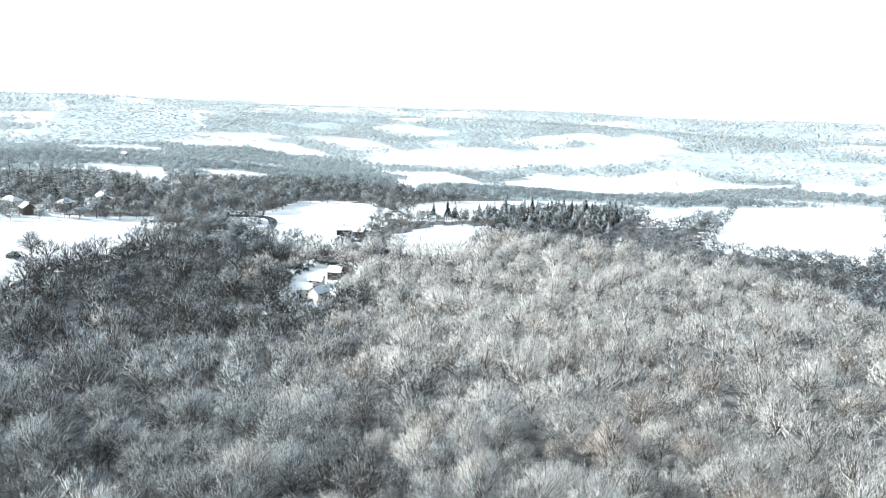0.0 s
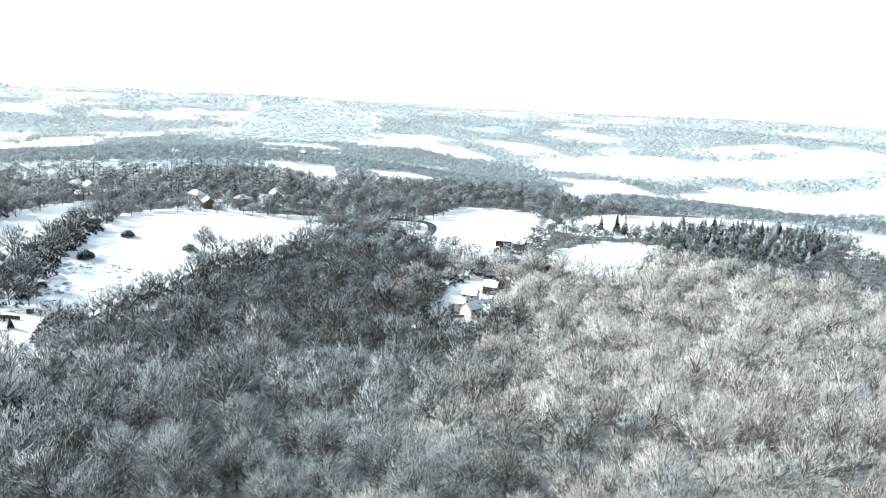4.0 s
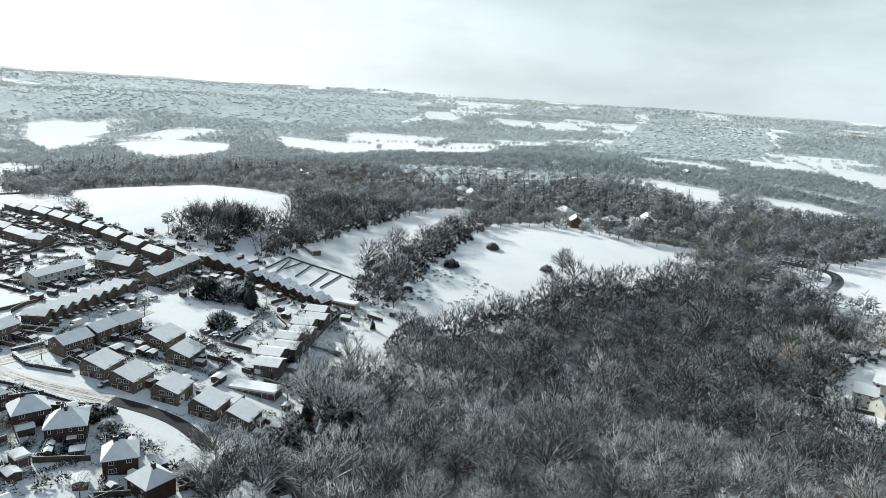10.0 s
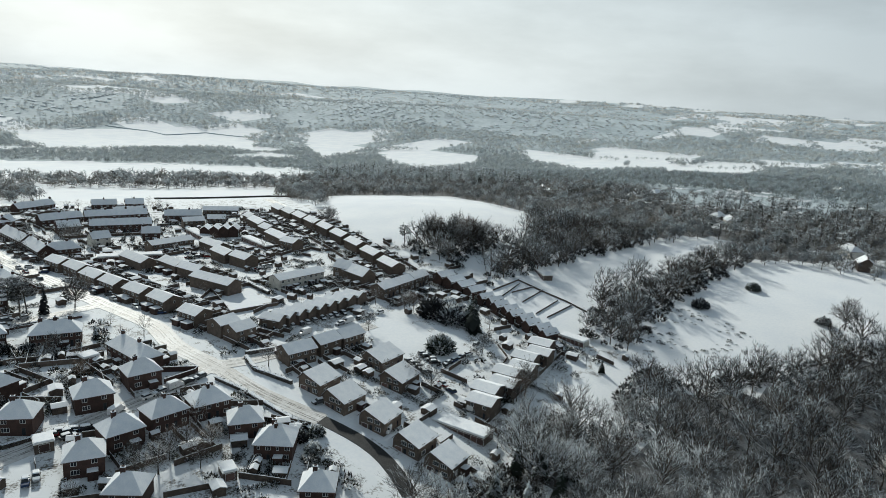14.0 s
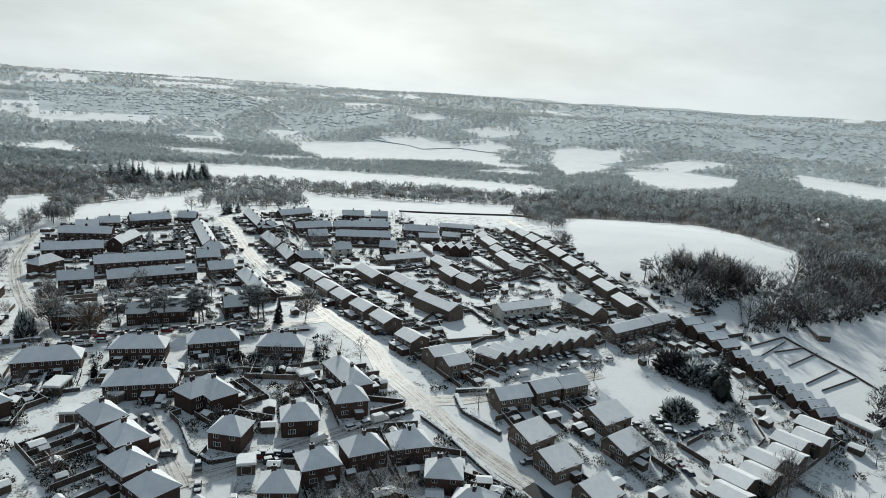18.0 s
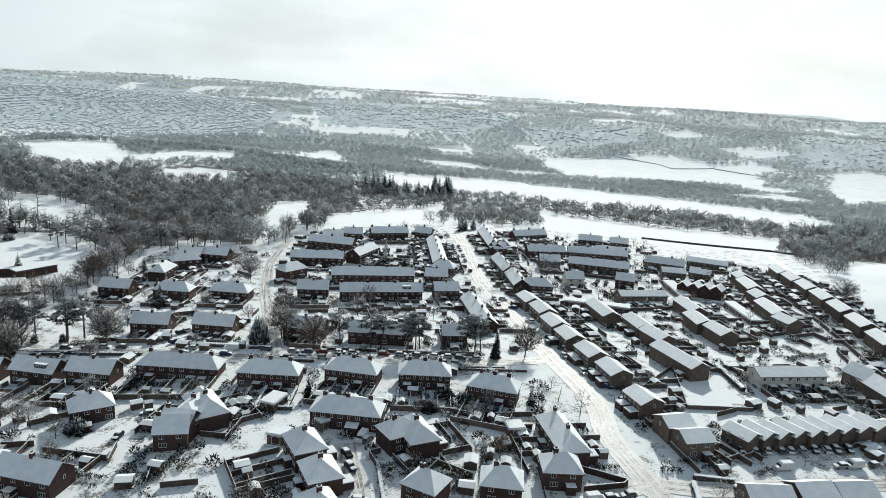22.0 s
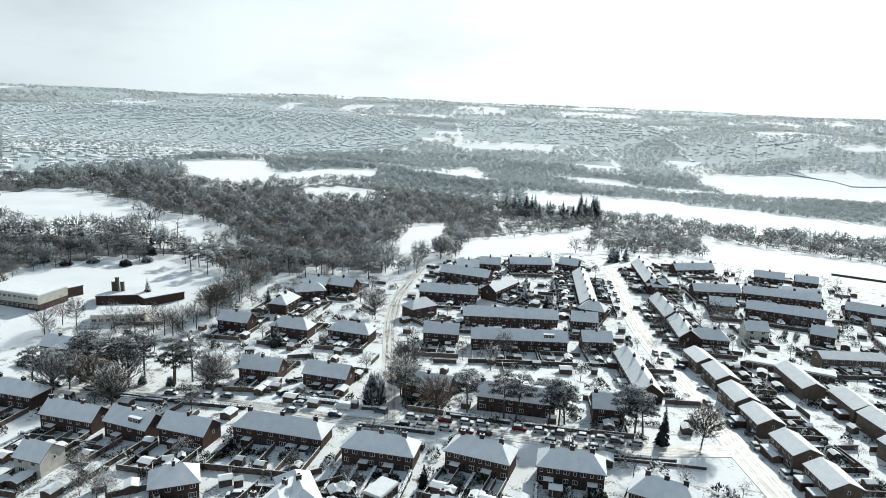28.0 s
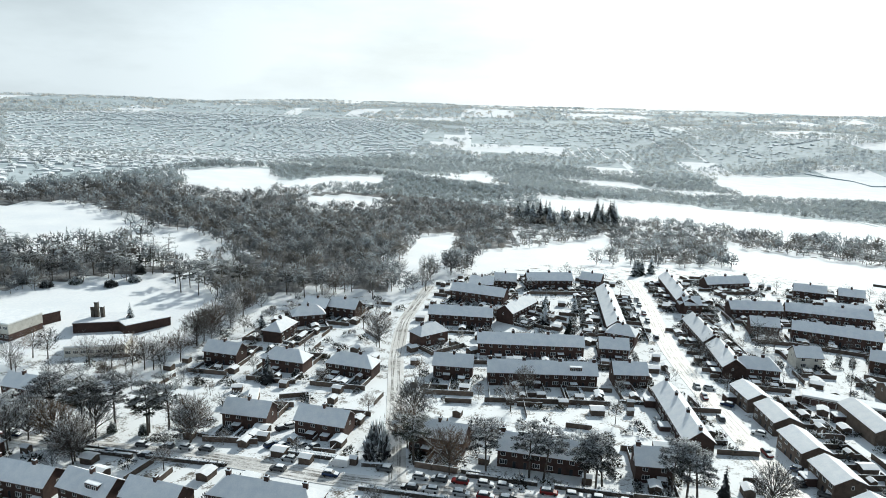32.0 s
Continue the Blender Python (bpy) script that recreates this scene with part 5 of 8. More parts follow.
homes(24.5, 62.1, -40, 8.4, 7.7, 1, roof='hip')
homes(42.0, 61.5, -17, 9.3, 7.7, 1, roof='hip', side=1)
homes(-2.5, 81.0, -72, 10.3, 7.7, 2, roof='hip', side=-1)
homes(1.1, 69.1, -75, 9.6, 7.7, 2, roof='hip', side=-1)
homes(0.7, 57.3, -70, 9.5, 7.7, 2, roof='hip', side=-1)
homes(3.9, 46.9, -69, 8.4, 7.7, 1, roof='hip', side=-1)
homes(39.4, 41.7, -6, 9.0, 7.7, 1, roof='hip')
homes(51.7, 42.8, -4, 9.8, 7.7, 2, roof='hip', side=-1)
homes(28.7, 37.3, -26, 8.4, 7.7, 1, roof='hip')
homes(63.5, 41.0, -12, 9.8, 7.7, 2, roof='hip')
homes(66.2, 27.9, -32, 8.6, 7.7, 1, roof='hip')
homes(-33.8, 96.3, -20, 8.0, 7.7, 1, side=-1)
homes(-28.8, 103.9, -65, 14.6, 7.7, 2, roof='hip')
homes(64.0, -3.8, -49, 8.0, 7.7, 1, roof='hip')
homes(66.8, 15.8, -50, 9.6, 7.7, 2, roof='hip')
homes(30.5, 20.8, -48, 8.1, 7.7, 1, roof='hip', side=-1)
homes(60.1, -16.4, 73, 8.0, 7.7, 1, roof='hip')
homes(68.0, 16.4, -55, 8.2, 7.7, 1, roof='hip')
homes(-59.4, 111.0, 22, 10.6, 7.7, 2, roof='hip', side=1)
homes(-31.5, 102.3, 71, 12.2, 7.7, 2, roof='hip')
homes(-35.1, 93.2, 0, 8.0, 7.7, 1, side=1)
homes(-62.4, 79.5, -23, 14.9, 7.7, 2)
homes(-78.6, 86.6, -6, 13.6, 7.7, 2, roof='hip')
homes(-98.5, 123.4, -15, 8.0, 7.7, 1, wall=PALE_WALL)
homes(20.9, 83.9, 23, 8.8, 7.7, 1, roof='hip')
homes(233.5, -214.3, 74, 8.3, 7.7, 1, wall=PALE_WALL)
homes(244.8, -224.8, 59, 8.1, 7.7, 1, wall=PALE_WALL, stacks=False)
homes(223.1, -219.4, -62, 9.1, 7.7, 1, wall=PALE_WALL)
homes(253.9, -239.9, 53, 8.0, 7.7, 1)
homes(337.9, -275.3, 71, 10.8, 7.7, 2, detail=1)
homes(327.6, -283.4, 50, 8.0, 7.7, 1, detail=1)
for k, (vx, vy, turn, vl) in enumerate(VILLAS):
    house(vx, vy, turn, vl, 8.5, 1, ("gable", "hip")[k % 2], (PALE_WALL, BRICK, BUFF_BRICK)[k % 3], rise=3.2, detail=1, front=1, group="villas in the woods",
          label=("pale rendered", "red brick", "buff brick")[k % 3] + " villa with a snowy roof among dark trees")
homes(65.1, -40.1, 47, 8.0, 7.7, 1, wall=PALE_WALL)
homes(122.4, 187.6, 90, 19.3, 7.7, 3, wall=BUFF_BRICK, rise=1.8, stacks=False, detail=1, side=-1, depth=9)
homes(129.3, 168.0, -90, 13.9, 7.7, 2, wall=BUFF_BRICK, rise=1.8, stacks=False, detail=1, side=1, depth=9)
homes(129.1, 152.1, -83, 12.6, 7.7, 2, wall=BUFF_BRICK, rise=1.8, stacks=False, detail=1, side=1, depth=9)
homes(125.2, 129.5, -81, 22.1, 7.7, 4, wall=BUFF_BRICK, rise=1.8, stacks=False, detail=1, side=1, depth=9)
homes(166.0, 191.6, 85, 17.5, 7.7, 3, wall=BUFF_BRICK, rise=1.8, stacks=False, detail=1, side=-1, depth=9)
homes(158.3, 171.3, 83, 14.3, 7.7, 2, wall=BUFF_BRICK, rise=1.8, stacks=False, detail=1, side=-1, depth=9)
homes(158.5, 156.1, -90, 12.3, 7.7, 2, wall=BUFF_BRICK, rise=1.8, stacks=False, detail=1, side=1, depth=9)
homes(194.1, 256.0, -20, 12.3, 7.7, 2, wall=BUFF_BRICK, rise=1.8, stacks=False, detail=1)
homes(207.2, 250.7, -35, 10.5, 7.7, 2, wall=BUFF_BRICK, rise=1.8, stacks=False, detail=1)
homes(228.0, 277.2, -35, 22.0, 7.7, 4, wall=BUFF_BRICK, rise=1.8, stacks=False, detail=1)
homes(223.1, 237.5, 76, 8.6, 7.7, 1, wall=BUFF_BRICK, rise=1.8, stacks=False, detail=1)
homes(216.1, 220.5, 74, 18.2, 7.7, 3, wall=BUFF_BRICK, rise=1.8, stacks=False, detail=1)
homes(207.8, 200.9, 80, 10.0, 7.7, 2, wall=BUFF_BRICK, rise=1.8, stacks=False, detail=1)
homes(199.8, 181.3, 77, 19.3, 7.7, 3, wall=BUFF_BRICK, rise=1.8, stacks=False, detail=1)
homes(194.6, 164.2, -85, 9.4, 7.7, 2, wall=BUFF_BRICK, rise=1.8, stacks=False, detail=1)
homes(156.4, 114.3, -2, 24.4, 7.7, 4, wall=PALE_WALL, stacks=False, rise=1.6)
homes(182.5, 110.9, -81, 8.0, 7.7, 1, wall=BUFF_BRICK, detail=1, stacks=False)
homes(182.1, 101.5, 84, 14.6, 7.7, 2, wall=BUFF_BRICK, detail=1, stacks=False)
homes(201.0, 277.9, -31, 21.6, 7.7, 3, detail=1)
homes(181.4, 307.9, -17, 19.0, 7.7, 3, detail=1)
homes(115.5, 78.6, -69, 8.0, 6.6, 1, wall=BUFF_BRICK, rise=1.4, eaves=3.9, stacks=False, detail=1)
homes(121.0, 79.2, -71, 8.0, 6.6, 1, wall=BUFF_BRICK, rise=1.4, eaves=3.9, stacks=False, detail=1)
homes(126.1, 79.5, -72, 8.0, 6.6, 1, wall=BUFF_BRICK, rise=1.4, eaves=3.9, stacks=False, detail=1)
homes(131.6, 80.1, -73, 8.0, 6.6, 1, wall=BUFF_BRICK, rise=1.4, eaves=3.9, stacks=False, detail=1)
homes(137.1, 80.3, -74, 8.0, 6.6, 1, wall=BUFF_BRICK, rise=1.4, eaves=3.9, stacks=False, detail=1)
homes(142.9, 80.9, -75, 8.0, 6.6, 1, wall=BUFF_BRICK, rise=1.4, eaves=3.9, stacks=False, detail=1)
homes(148.6, 81.5, -77, 8.0, 6.6, 1, wall=BUFF_BRICK, rise=1.4, eaves=3.9, stacks=False, detail=1)
homes(154.2, 81.7, -78, 8.0, 6.6, 1, wall=BUFF_BRICK, rise=1.4, eaves=3.9, stacks=False, detail=1)
homes(160.3, 82.2, -79, 8.0, 6.6, 1, wall=BUFF_BRICK, rise=1.4, eaves=3.9, stacks=False, detail=1)
homes(178.2, 81.3, 4, 10.8, 7.6, 2, wall=BUFF_BRICK, rise=1.8, stacks=False, detail=1)
homes(189.6, 82.1, 4, 10.8, 7.6, 2, wall=BUFF_BRICK, rise=1.8, stacks=False, detail=1)
homes(201.0, 82.9, 4, 10.8, 7.6, 2, wall=BUFF_BRICK, rise=1.8, stacks=False, detail=1)
homes(131.8, -4.8, -81, 8.5, 7.8, 1, wall=BUFF_BRICK, rise=1.2, stacks=False, detail=1)
homes(139.5, -0.9, -81, 8.5, 7.8, 1, wall=BUFF_BRICK, rise=1.2, stacks=False, detail=1)
homes(148.1, -2.2, -81, 8.5, 7.8, 1, wall=BUFF_BRICK, rise=1.2, stacks=False, detail=1)
homes(155.9, 1.7, -81, 8.5, 7.8, 1, wall=BUFF_BRICK, rise=1.2, stacks=False, detail=1)
homes(164.5, 0.5, -81, 8.5, 7.8, 1, wall=BUFF_BRICK, rise=1.2, stacks=False, detail=1)
homes(172.3, 4.4, -81, 8.5, 7.8, 1, wall=BUFF_BRICK, rise=1.2, stacks=False, detail=1)
homes(180.9, 3.1, -81, 8.5, 7.8, 1, wall=BUFF_BRICK, rise=1.2, stacks=False, detail=1)
homes(188.6, 7.0, -81, 8.5, 7.8, 1, wall=BUFF_BRICK, rise=1.2, stacks=False, detail=1)
homes(209.5, 48.7, -13, 7.2, 3.9, 1, wall=BRICK, rise=1.5, eaves=3.7, stacks=False, detail=1)
homes(209.6, 43.7, -13, 7.2, 3.9, 1, wall=BRICK, rise=1.5, eaves=3.7, stacks=False, detail=1)
homes(207.3, 39.2, -13, 7.2, 3.9, 1, wall=BRICK, rise=1.5, eaves=3.7, stacks=False, detail=1)
homes(207.3, 34.1, -13, 7.2, 3.9, 1, wall=BRICK, rise=1.5, eaves=3.7, stacks=False, detail=1)
homes(205.0, 29.6, -13, 7.2, 3.9, 1, wall=BRICK, rise=1.5, eaves=3.7, stacks=False, detail=1)
homes(205.0, 24.6, -13, 7.2, 3.9, 1, wall=BRICK, rise=1.5, eaves=3.7, stacks=False, detail=1)
homes(202.8, 20.1, -13, 7.2, 3.9, 1, wall=BRICK, rise=1.5, eaves=3.7, stacks=False, detail=1)
homes(202.8, 15.1, -13, 7.2, 3.9, 1, wall=BRICK, rise=1.5, eaves=3.7, stacks=False, detail=1)
homes(200.5, 10.6, -13, 7.2, 3.9, 1, wall=BRICK, rise=1.5, eaves=3.7, stacks=False, detail=1)
homes(250.7, 243.6, 72, 14.5, 7.6, 2, wall=BUFF_BRICK, rise=1.8, stacks=False, detail=1)
homes(245.0, 225.9, 72, 14.5, 7.6, 2, wall=BUFF_BRICK, rise=1.8, stacks=False, detail=1)
homes(239.2, 208.2, 72, 14.5, 7.6, 2, wall=BUFF_BRICK, rise=1.8, stacks=False, detail=1)
homes(233.5, 190.5, 72, 14.5, 7.6, 2, wall=BUFF_BRICK, rise=1.8, stacks=False, detail=1)
homes(227.8, 172.8, 72, 14.5, 7.6, 2, wall=BUFF_BRICK, rise=1.8, stacks=False, detail=1)
homes(222.0, 155.1, 72, 14.5, 7.6, 2, wall=BUFF_BRICK, rise=1.8, stacks=False, detail=1)
homes(216.3, 137.4, 72, 14.5, 7.6, 2, wall=BUFF_BRICK, rise=1.8, stacks=False, detail=1)
homes(210.5, 119.7, 72, 14.5, 7.6, 2, wall=BUFF_BRICK, rise=1.8, stacks=False, detail=1)
homes(204.8, 102.0, 72, 14.5, 7.6, 2, wall=BUFF_BRICK, rise=1.8, stacks=False, detail=1)
homes(183.9, 226.7, 44, 8.0, 5.1, 1, wall=BRICK, rise=2, stacks=False, detail=1)
homes(187.6, 222.9, 44, 8.0, 5.1, 1, wall=BRICK, rise=2, stacks=False, detail=1)
homes(191.3, 219.0, 44, 8.0, 5.1, 1, wall=BRICK, rise=2, stacks=False, detail=1)
homes(195.0, 215.2, 44, 8.0, 5.1, 1, wall=BRICK, rise=2, stacks=False, detail=1)
homes(214.1, 76.3, -8, 9.0, 5.8, 1, wall=BRICK, rise=1.6, eaves=4.3, stacks=False, detail=1)
homes(213.1, 69.5, -8, 9.0, 5.8, 1, wall=BRICK, rise=1.6, eaves=4.3, stacks=False, detail=1)
homes(212.1, 62.8, -8, 9.0, 5.8, 1, wall=BRICK, rise=1.6, eaves=4.3, stacks=False, detail=1)
homes(211.1, 56.0, -8, 9.0, 5.8, 1, wall=BRICK, rise=1.6, eaves=4.3, stacks=False, detail=1)

# parked cars
car_row(-133.8, 176.6, -62.6, 164.4, 12)
car_row(-123, 170.6, -58.8, 157.8, 7, skip=0.4)
car_row(-44.9, 159.2, -12.4, 151.7, 5)
car_row(-55.1, 156.2, -24.2, 149.2, 4)
car_row(-9.2, 149.1, 56.6, 136.2, 13, skip=0.1)
car_row(-11.7, 144.4, 49.9, 131.9, 11, skip=0.3)
car_row(-50.1, 166.8, -34.6, 163.9, 4, 49)
car_row(-49.1, 175.5, -44.6, 178.7, 2, 35)
car_row(87.4, 323.6, 81.7, 260.3, 6)
car_row(82.9, 320.4, 80.5, 278.2, 4, skip=0.4)
car_row(82.3, 219.4, 80.4, 187.2, 4)
car_row(112.2, 75.4, 148.3, 74.6, 10, 74, skip=0.1)
car_row(118.1, 67.1, 162, 67.3, 8)
car_row(7.4, 84.2, 8.7, 71.9, 2, -64, skip=0)
car_row(11.4, 87.4, 13.7, 86.1, 2, 61, skip=0)
car_row(9.9, 63, 9.6, 61.8, 1, -14, skip=0)
car_row(15.8, 58.5, 12.4, 43.5, 2, skip=0)
car_row(26.1, 53.9, 37.6, 50.5, 3, skip=0)
car_row(29.8, 50.5, 31.8, 50.3, 1, skip=0)
car_row(52.3, 56.1, 74.8, 58.7, 5, skip=0)
car_row(85.9, 219.7, 91.9, 97.7, 11, -32)
car_row(83.9, 175.9, 90.8, 89, 6, skip=0.3)
car_row(155.7, 143.9, 168.3, 146.4, 3, 91, skip=0)
car_row(144.3, 114, 155.8, 105.6, 5, -6, skip=0.1)
car_row(151.8, 214, 154.4, 189.4, 5, -44)
car_row(146.8, 189.2, 157.6, 181.9, 3)
car_row(96.2, 4.2, 99.4, 5.6, 1, skip=0)
car_row(96.6, -7.7, 99, -7.1, 1, skip=0)
car_row(90.2, 27.4, 92.4, 26.9, 1, skip=0)
car_row(145.8, 33, 143.4, 23.1, 4, -34, skip=0.1)
car_row(144.6, 21.6, 162.3, 22.2, 4)
car_row(135.3, 31.8, 135.4, 20.1, 5, -30, skip=0)
car_row(134, 14.4, 132, 6.5, 2, skip=0)
car_row(168, 24.8, 173.4, 26.5, 1, skip=0)
car_row(-46.1, 109.1, -42.5, 109.6, 1, skip=0)
car_row(-49.6, 97.6, -49.3, 99, 1, skip=0)
car_row(35.3, 217.2, 40, 235.5, 2, skip=0)
car_row(42.6, 44.6, 44.2, 47.6, 1, skip=0)
car_row(16.1, 39.3, 19.9, 39.9, 2, 69, skip=0)
car_row(28.4, 54.4, 38.7, 49.9, 4, skip=0.1)
car(44.8, 54.3, 25, 3, van=True)

# hedges, walls and fences along the streets
hedge(4.2, 150, 21.1, 146.3, 1, 1.3)
hedge(34.7, 144.9, 51.4, 140, 1, 1.3)
hedge(-45.8, 162.9, -28.7, 158, 1, 1.3)
hedge(-77, 176, -57.7, 169.9, 1, 1.3)
hedge(-22, 155.1, -14.2, 154, 1, 1.3)
hedge(41.4, 129.7, 62.1, 128.7, 0.8, 1)
hedge(-113.3, 171.8, -72.9, 161.3, 0.8, 0.9)
hedge(-72.9, 161.3, -56.7, 156.3, 0.8, 0.9)
hedge(-20.5, 144.5, -2.8, 140.1, 0.8, 0.9)
hedge(75.6, 55.2, 77.7, 44.7, 1.6, 1.2, 'low roadside hedge heaped with snow')
hedge(77.7, 44.7, 78.9, 29.9, 1.6, 1.2, 'low roadside hedge heaped with snow')
hedge(78.9, 29.9, 80.7, 15, 1.6, 1.2, 'low roadside hedge heaped with snow')
hedge(91, 61.7, 88.3, 53.5, 1.5, 1.8)
hedge(92.6, 64.2, 102.6, 62, 1.2, 1.6)
hedge(88.3, 53.5, 92.2, 40.2, 1.5, 1.5)
hedge(14.9, 76.1, 14.9, 61.6, 1.2, 1.5)
hedge(14.9, 61.6, 17.9, 55.4, 1.2, 1.5)
hedge(17.9, 55.4, 33, 53.6, 1, 1.4)
hedge(140.5, 130.1, 137.8, 110.2, 2.2, 1.8)
hedge(143.6, 130.3, 147.3, 123.9, 1.5, 1.5)
strip("garden_fence", 226.5, 56, 248.7, 55.7, 0.07, 0.8, WOOD, "dark timber garden fence capped with snow", "fence")
strip("garden_fence", 248.7, 55.7, 246.4, 39.3, 0.07, 0.8, WOOD, "dark timber garden fence capped with snow", "fence")
strip("garden_fence", 246.4, 39.3, 245.4, 26.2, 0.07, 0.8, WOOD, "dark timber garden fence capped with snow", "fence")
strip("garden_fence", 245.4, 26.2, 242.4, 14, 0.07, 0.8, WOOD, "dark timber garden fence capped with snow", "fence")
strip("garden_fence", 220.9, 48.5, 245.7, 52.9, 0.06, 0.7, WOOD, "dark timber garden fence capped with snow", "fence")
strip("garden_fence", 226.7, 39.4, 248.5, 41.1, 0.06, 0.7, WOOD, "dark timber garden fence capped with snow", "fence")
strip("garden_fence", 220.2, 28.3, 243.3, 29.9, 0.06, 0.7, WOOD, "dark timber garden fence capped with snow", "fence")
strip("garden_fence", 232.2, 48.9, 247.1, 46.3, 0.06, 0.7, WOOD, "dark timber garden fence capped with snow", "fence")
strip("garden_fence", 221.3, 23, 243.8, 22.8, 0.06, 0.7, WOOD, "dark timber garden fence capped with snow", "fence")
strip("garden_fence", 131.1, 61.4, 122.5, 45.8, 0.12, 1.2, WOOD, "dark timber garden fence capped with snow", "fence")
strip("garden_fence", 122.5, 45.8, 122.5, 31.6, 0.12, 1.2, WOOD, "dark timber garden fence capped with snow", "fence")
strip("garden_fence", 178.2, 20.6, 172.1, 12, 0.12, 1, WOOD, "dark timber garden fence capped with snow", "fence")
strip("garden_fence", 172.1, 12, 158.2, 7.7, 0.12, 1, WOOD, "dark timber garden fence capped with snow", "fence")
strip("garden_fence", 95.9, 106, 122.9, 129.1, 0.12, 1.5, WOOD, "dark timber garden fence capped with snow", "fence")
strip("garden_fence", 122.9, 129.1, 138.6, 125.7, 0.12, 1.5, WOOD, "dark timber garden fence capped with snow", "fence")
strip("garden_fence", 122.9, 129.1, 111, 98.8, 0.12, 1.3, WOOD, "dark timber garden fence capped with snow", "fence")
strip("garden_fence", 111, 98.8, 132.1, 96.8, 0.12, 1.3, WOOD, "dark timber garden fence capped with snow", "fence")
strip("garden_wall", 63.6, 69.3, 74.3, 62.9, 0.25, 1.6, BRICK, "snow-topped brick garden wall", "wall")
strip("garden_wall", 74.3, 62.9, 72.7, 61.7, 0.25, 1.6, BRICK, "snow-topped brick garden wall", "wall")
strip("garden_wall", 72.7, 61.7, 62.3, 61, 0.25, 1.6, BRICK, "snow-topped brick garden wall", "wall")
strip("garden_wall", 38.1, 128.7, 68.7, 125.8, 0.3, 0.8, BRICK, "low snow-topped boundary wall", "wall")
strip("garden_fence", 323.8, 347.7, 331.3, 322.6, 0.12, 1.2, WOOD, "dark timber garden fence capped with snow", "fence")
strip("field_hedge", 255.2, 409.9, 323.8, 347.7, 0.8, 1.4, BARK, "dark field hedge topped with snow", "hedge")
strip("garden_fence", 287.9, 107, 235.2, 65.2, 0.12, 1.2, WOOD, "dark timber garden fence capped with snow", "fence")


def flat_block(name, x, y, turn, length, width, height, wall, label, category, doors=0, glazed=False, band=None):
    """A flat-roofed building with a snow deck, and garage doors or a run of windows."""
    ob = tagged(new(name, None), label, category)
    corners = [(x + math.cos(radians(turn)) * u * length / 2 - math.sin(radians(turn)) * v * width / 2,
                y + math.sin(radians(turn)) * u * length / 2 + math.cos(radians(turn)) * v * width / 2) for u in (-1, 1) for v in (-1, 1)]
    ob.matrix_basis = pose(x, y, min(gz(*c) for c in corners) + 0.3, 0, 0, turn)
    hx, hy = length / 2, width / 2
    link("wall", mesh("wall", box_v(-hx, -hy, -2, hx, hy, height), BOX_F), wall, ob)
    link("fascia", mesh("fascia", box_v(-hx - 0.2, -hy - 0.2, height + 0.004, hx + 0.2, hy + 0.2, height + 0.4), BOX_F), band or WHITE, ob)
    link("snow_cover", mesh("snow_cover", box_v(-hx - 0.1, -hy - 0.1, height + 0.41, hx + 0.1, hy + 0.1, height + 0.62, 0.08), BOX_F), ROOF_SNOW, ob)
    upper = 0.0
    if glazed and height > 5:
        upper = 0.06
        link("upper_wall", mesh("upper_wall", box_v(-hx - 0.05, -hy - 0.05, 2.6, hx + 0.05, hy + 0.05, height), BOX_F), PALE_WALL, ob, "pale panelled upper wall")
    for k in range(doors):
        child("garage_door", GARAGE_ME, ob, -hx + length * (k + 0.5) / doors, -hy - 0.01, 0, 0)
    if glazed:
        n = int(length / 2.6)
        for k in range(n):
            for z in ((0.9, height - 2.0) if height > 5 else (1.0,)):
                for s in (-1, 1):
                    child("window", WINDOW_WIDE, ob, -hx + length * (k + 0.5) / n, s * (hy + 0.01 + upper), z, 0 if s < 0 else 180)
    return ob



flat_block("school_hall", -186.4, 258.1, -14, 30.0, 16, 6.5, BRICK, "pale school hall with red brick base and flat snowy roof", "school", glazed=True)
flat_block("school_block", -147.5, 266.7, 15, 18.9, 13, 3.6, BRICK, "red brick school block with a flat snowy roof", "school", band=BRICK)
flat_block("school_block", -130.3, 267.9, 46, 18.3, 10, 3.4, BRICK, "low red brick school wing with a flat snowy roof", "school", band=BRICK)
flat_block("school_block", -135.6, 242.1, 13, 21.1, 12, 3.4, PALE_WALL, "low glazed school wing with a flat snowy roof", "school", glazed=True)
flat_block("school_block", -176.9, 266.4, 57, 18.6, 9, 4.0, BRICK, "red brick school corridor with a flat roof", "school", band=BRICK)
tagged(link("boiler_chimney", stepped("boiler_chimney", [(0.7, 0.7, -1), (0.65, 0.65, 8.5), (0.75, 0.75, 8.5 + 0.02), (0.75, 0.75, 8.5 + 0.3)]), BARK), "dark square school boiler chimney", "chimney", "boiler chimneys").matrix_basis = pose(-150.9, 266.6, gz(-150.9, 266.6))
tagged(link("boiler_chimney", stepped("boiler_chimney", [(0.7, 0.7, -1), (0.65, 0.65, 10.5), (0.75, 0.75, 10.5 + 0.02), (0.75, 0.75, 10.5 + 0.3)]), BARK), "dark square school boiler chimney", "chimney", "boiler chimneys").matrix_basis = pose(-149.3, 266.8, gz(-149.3, 266.8))
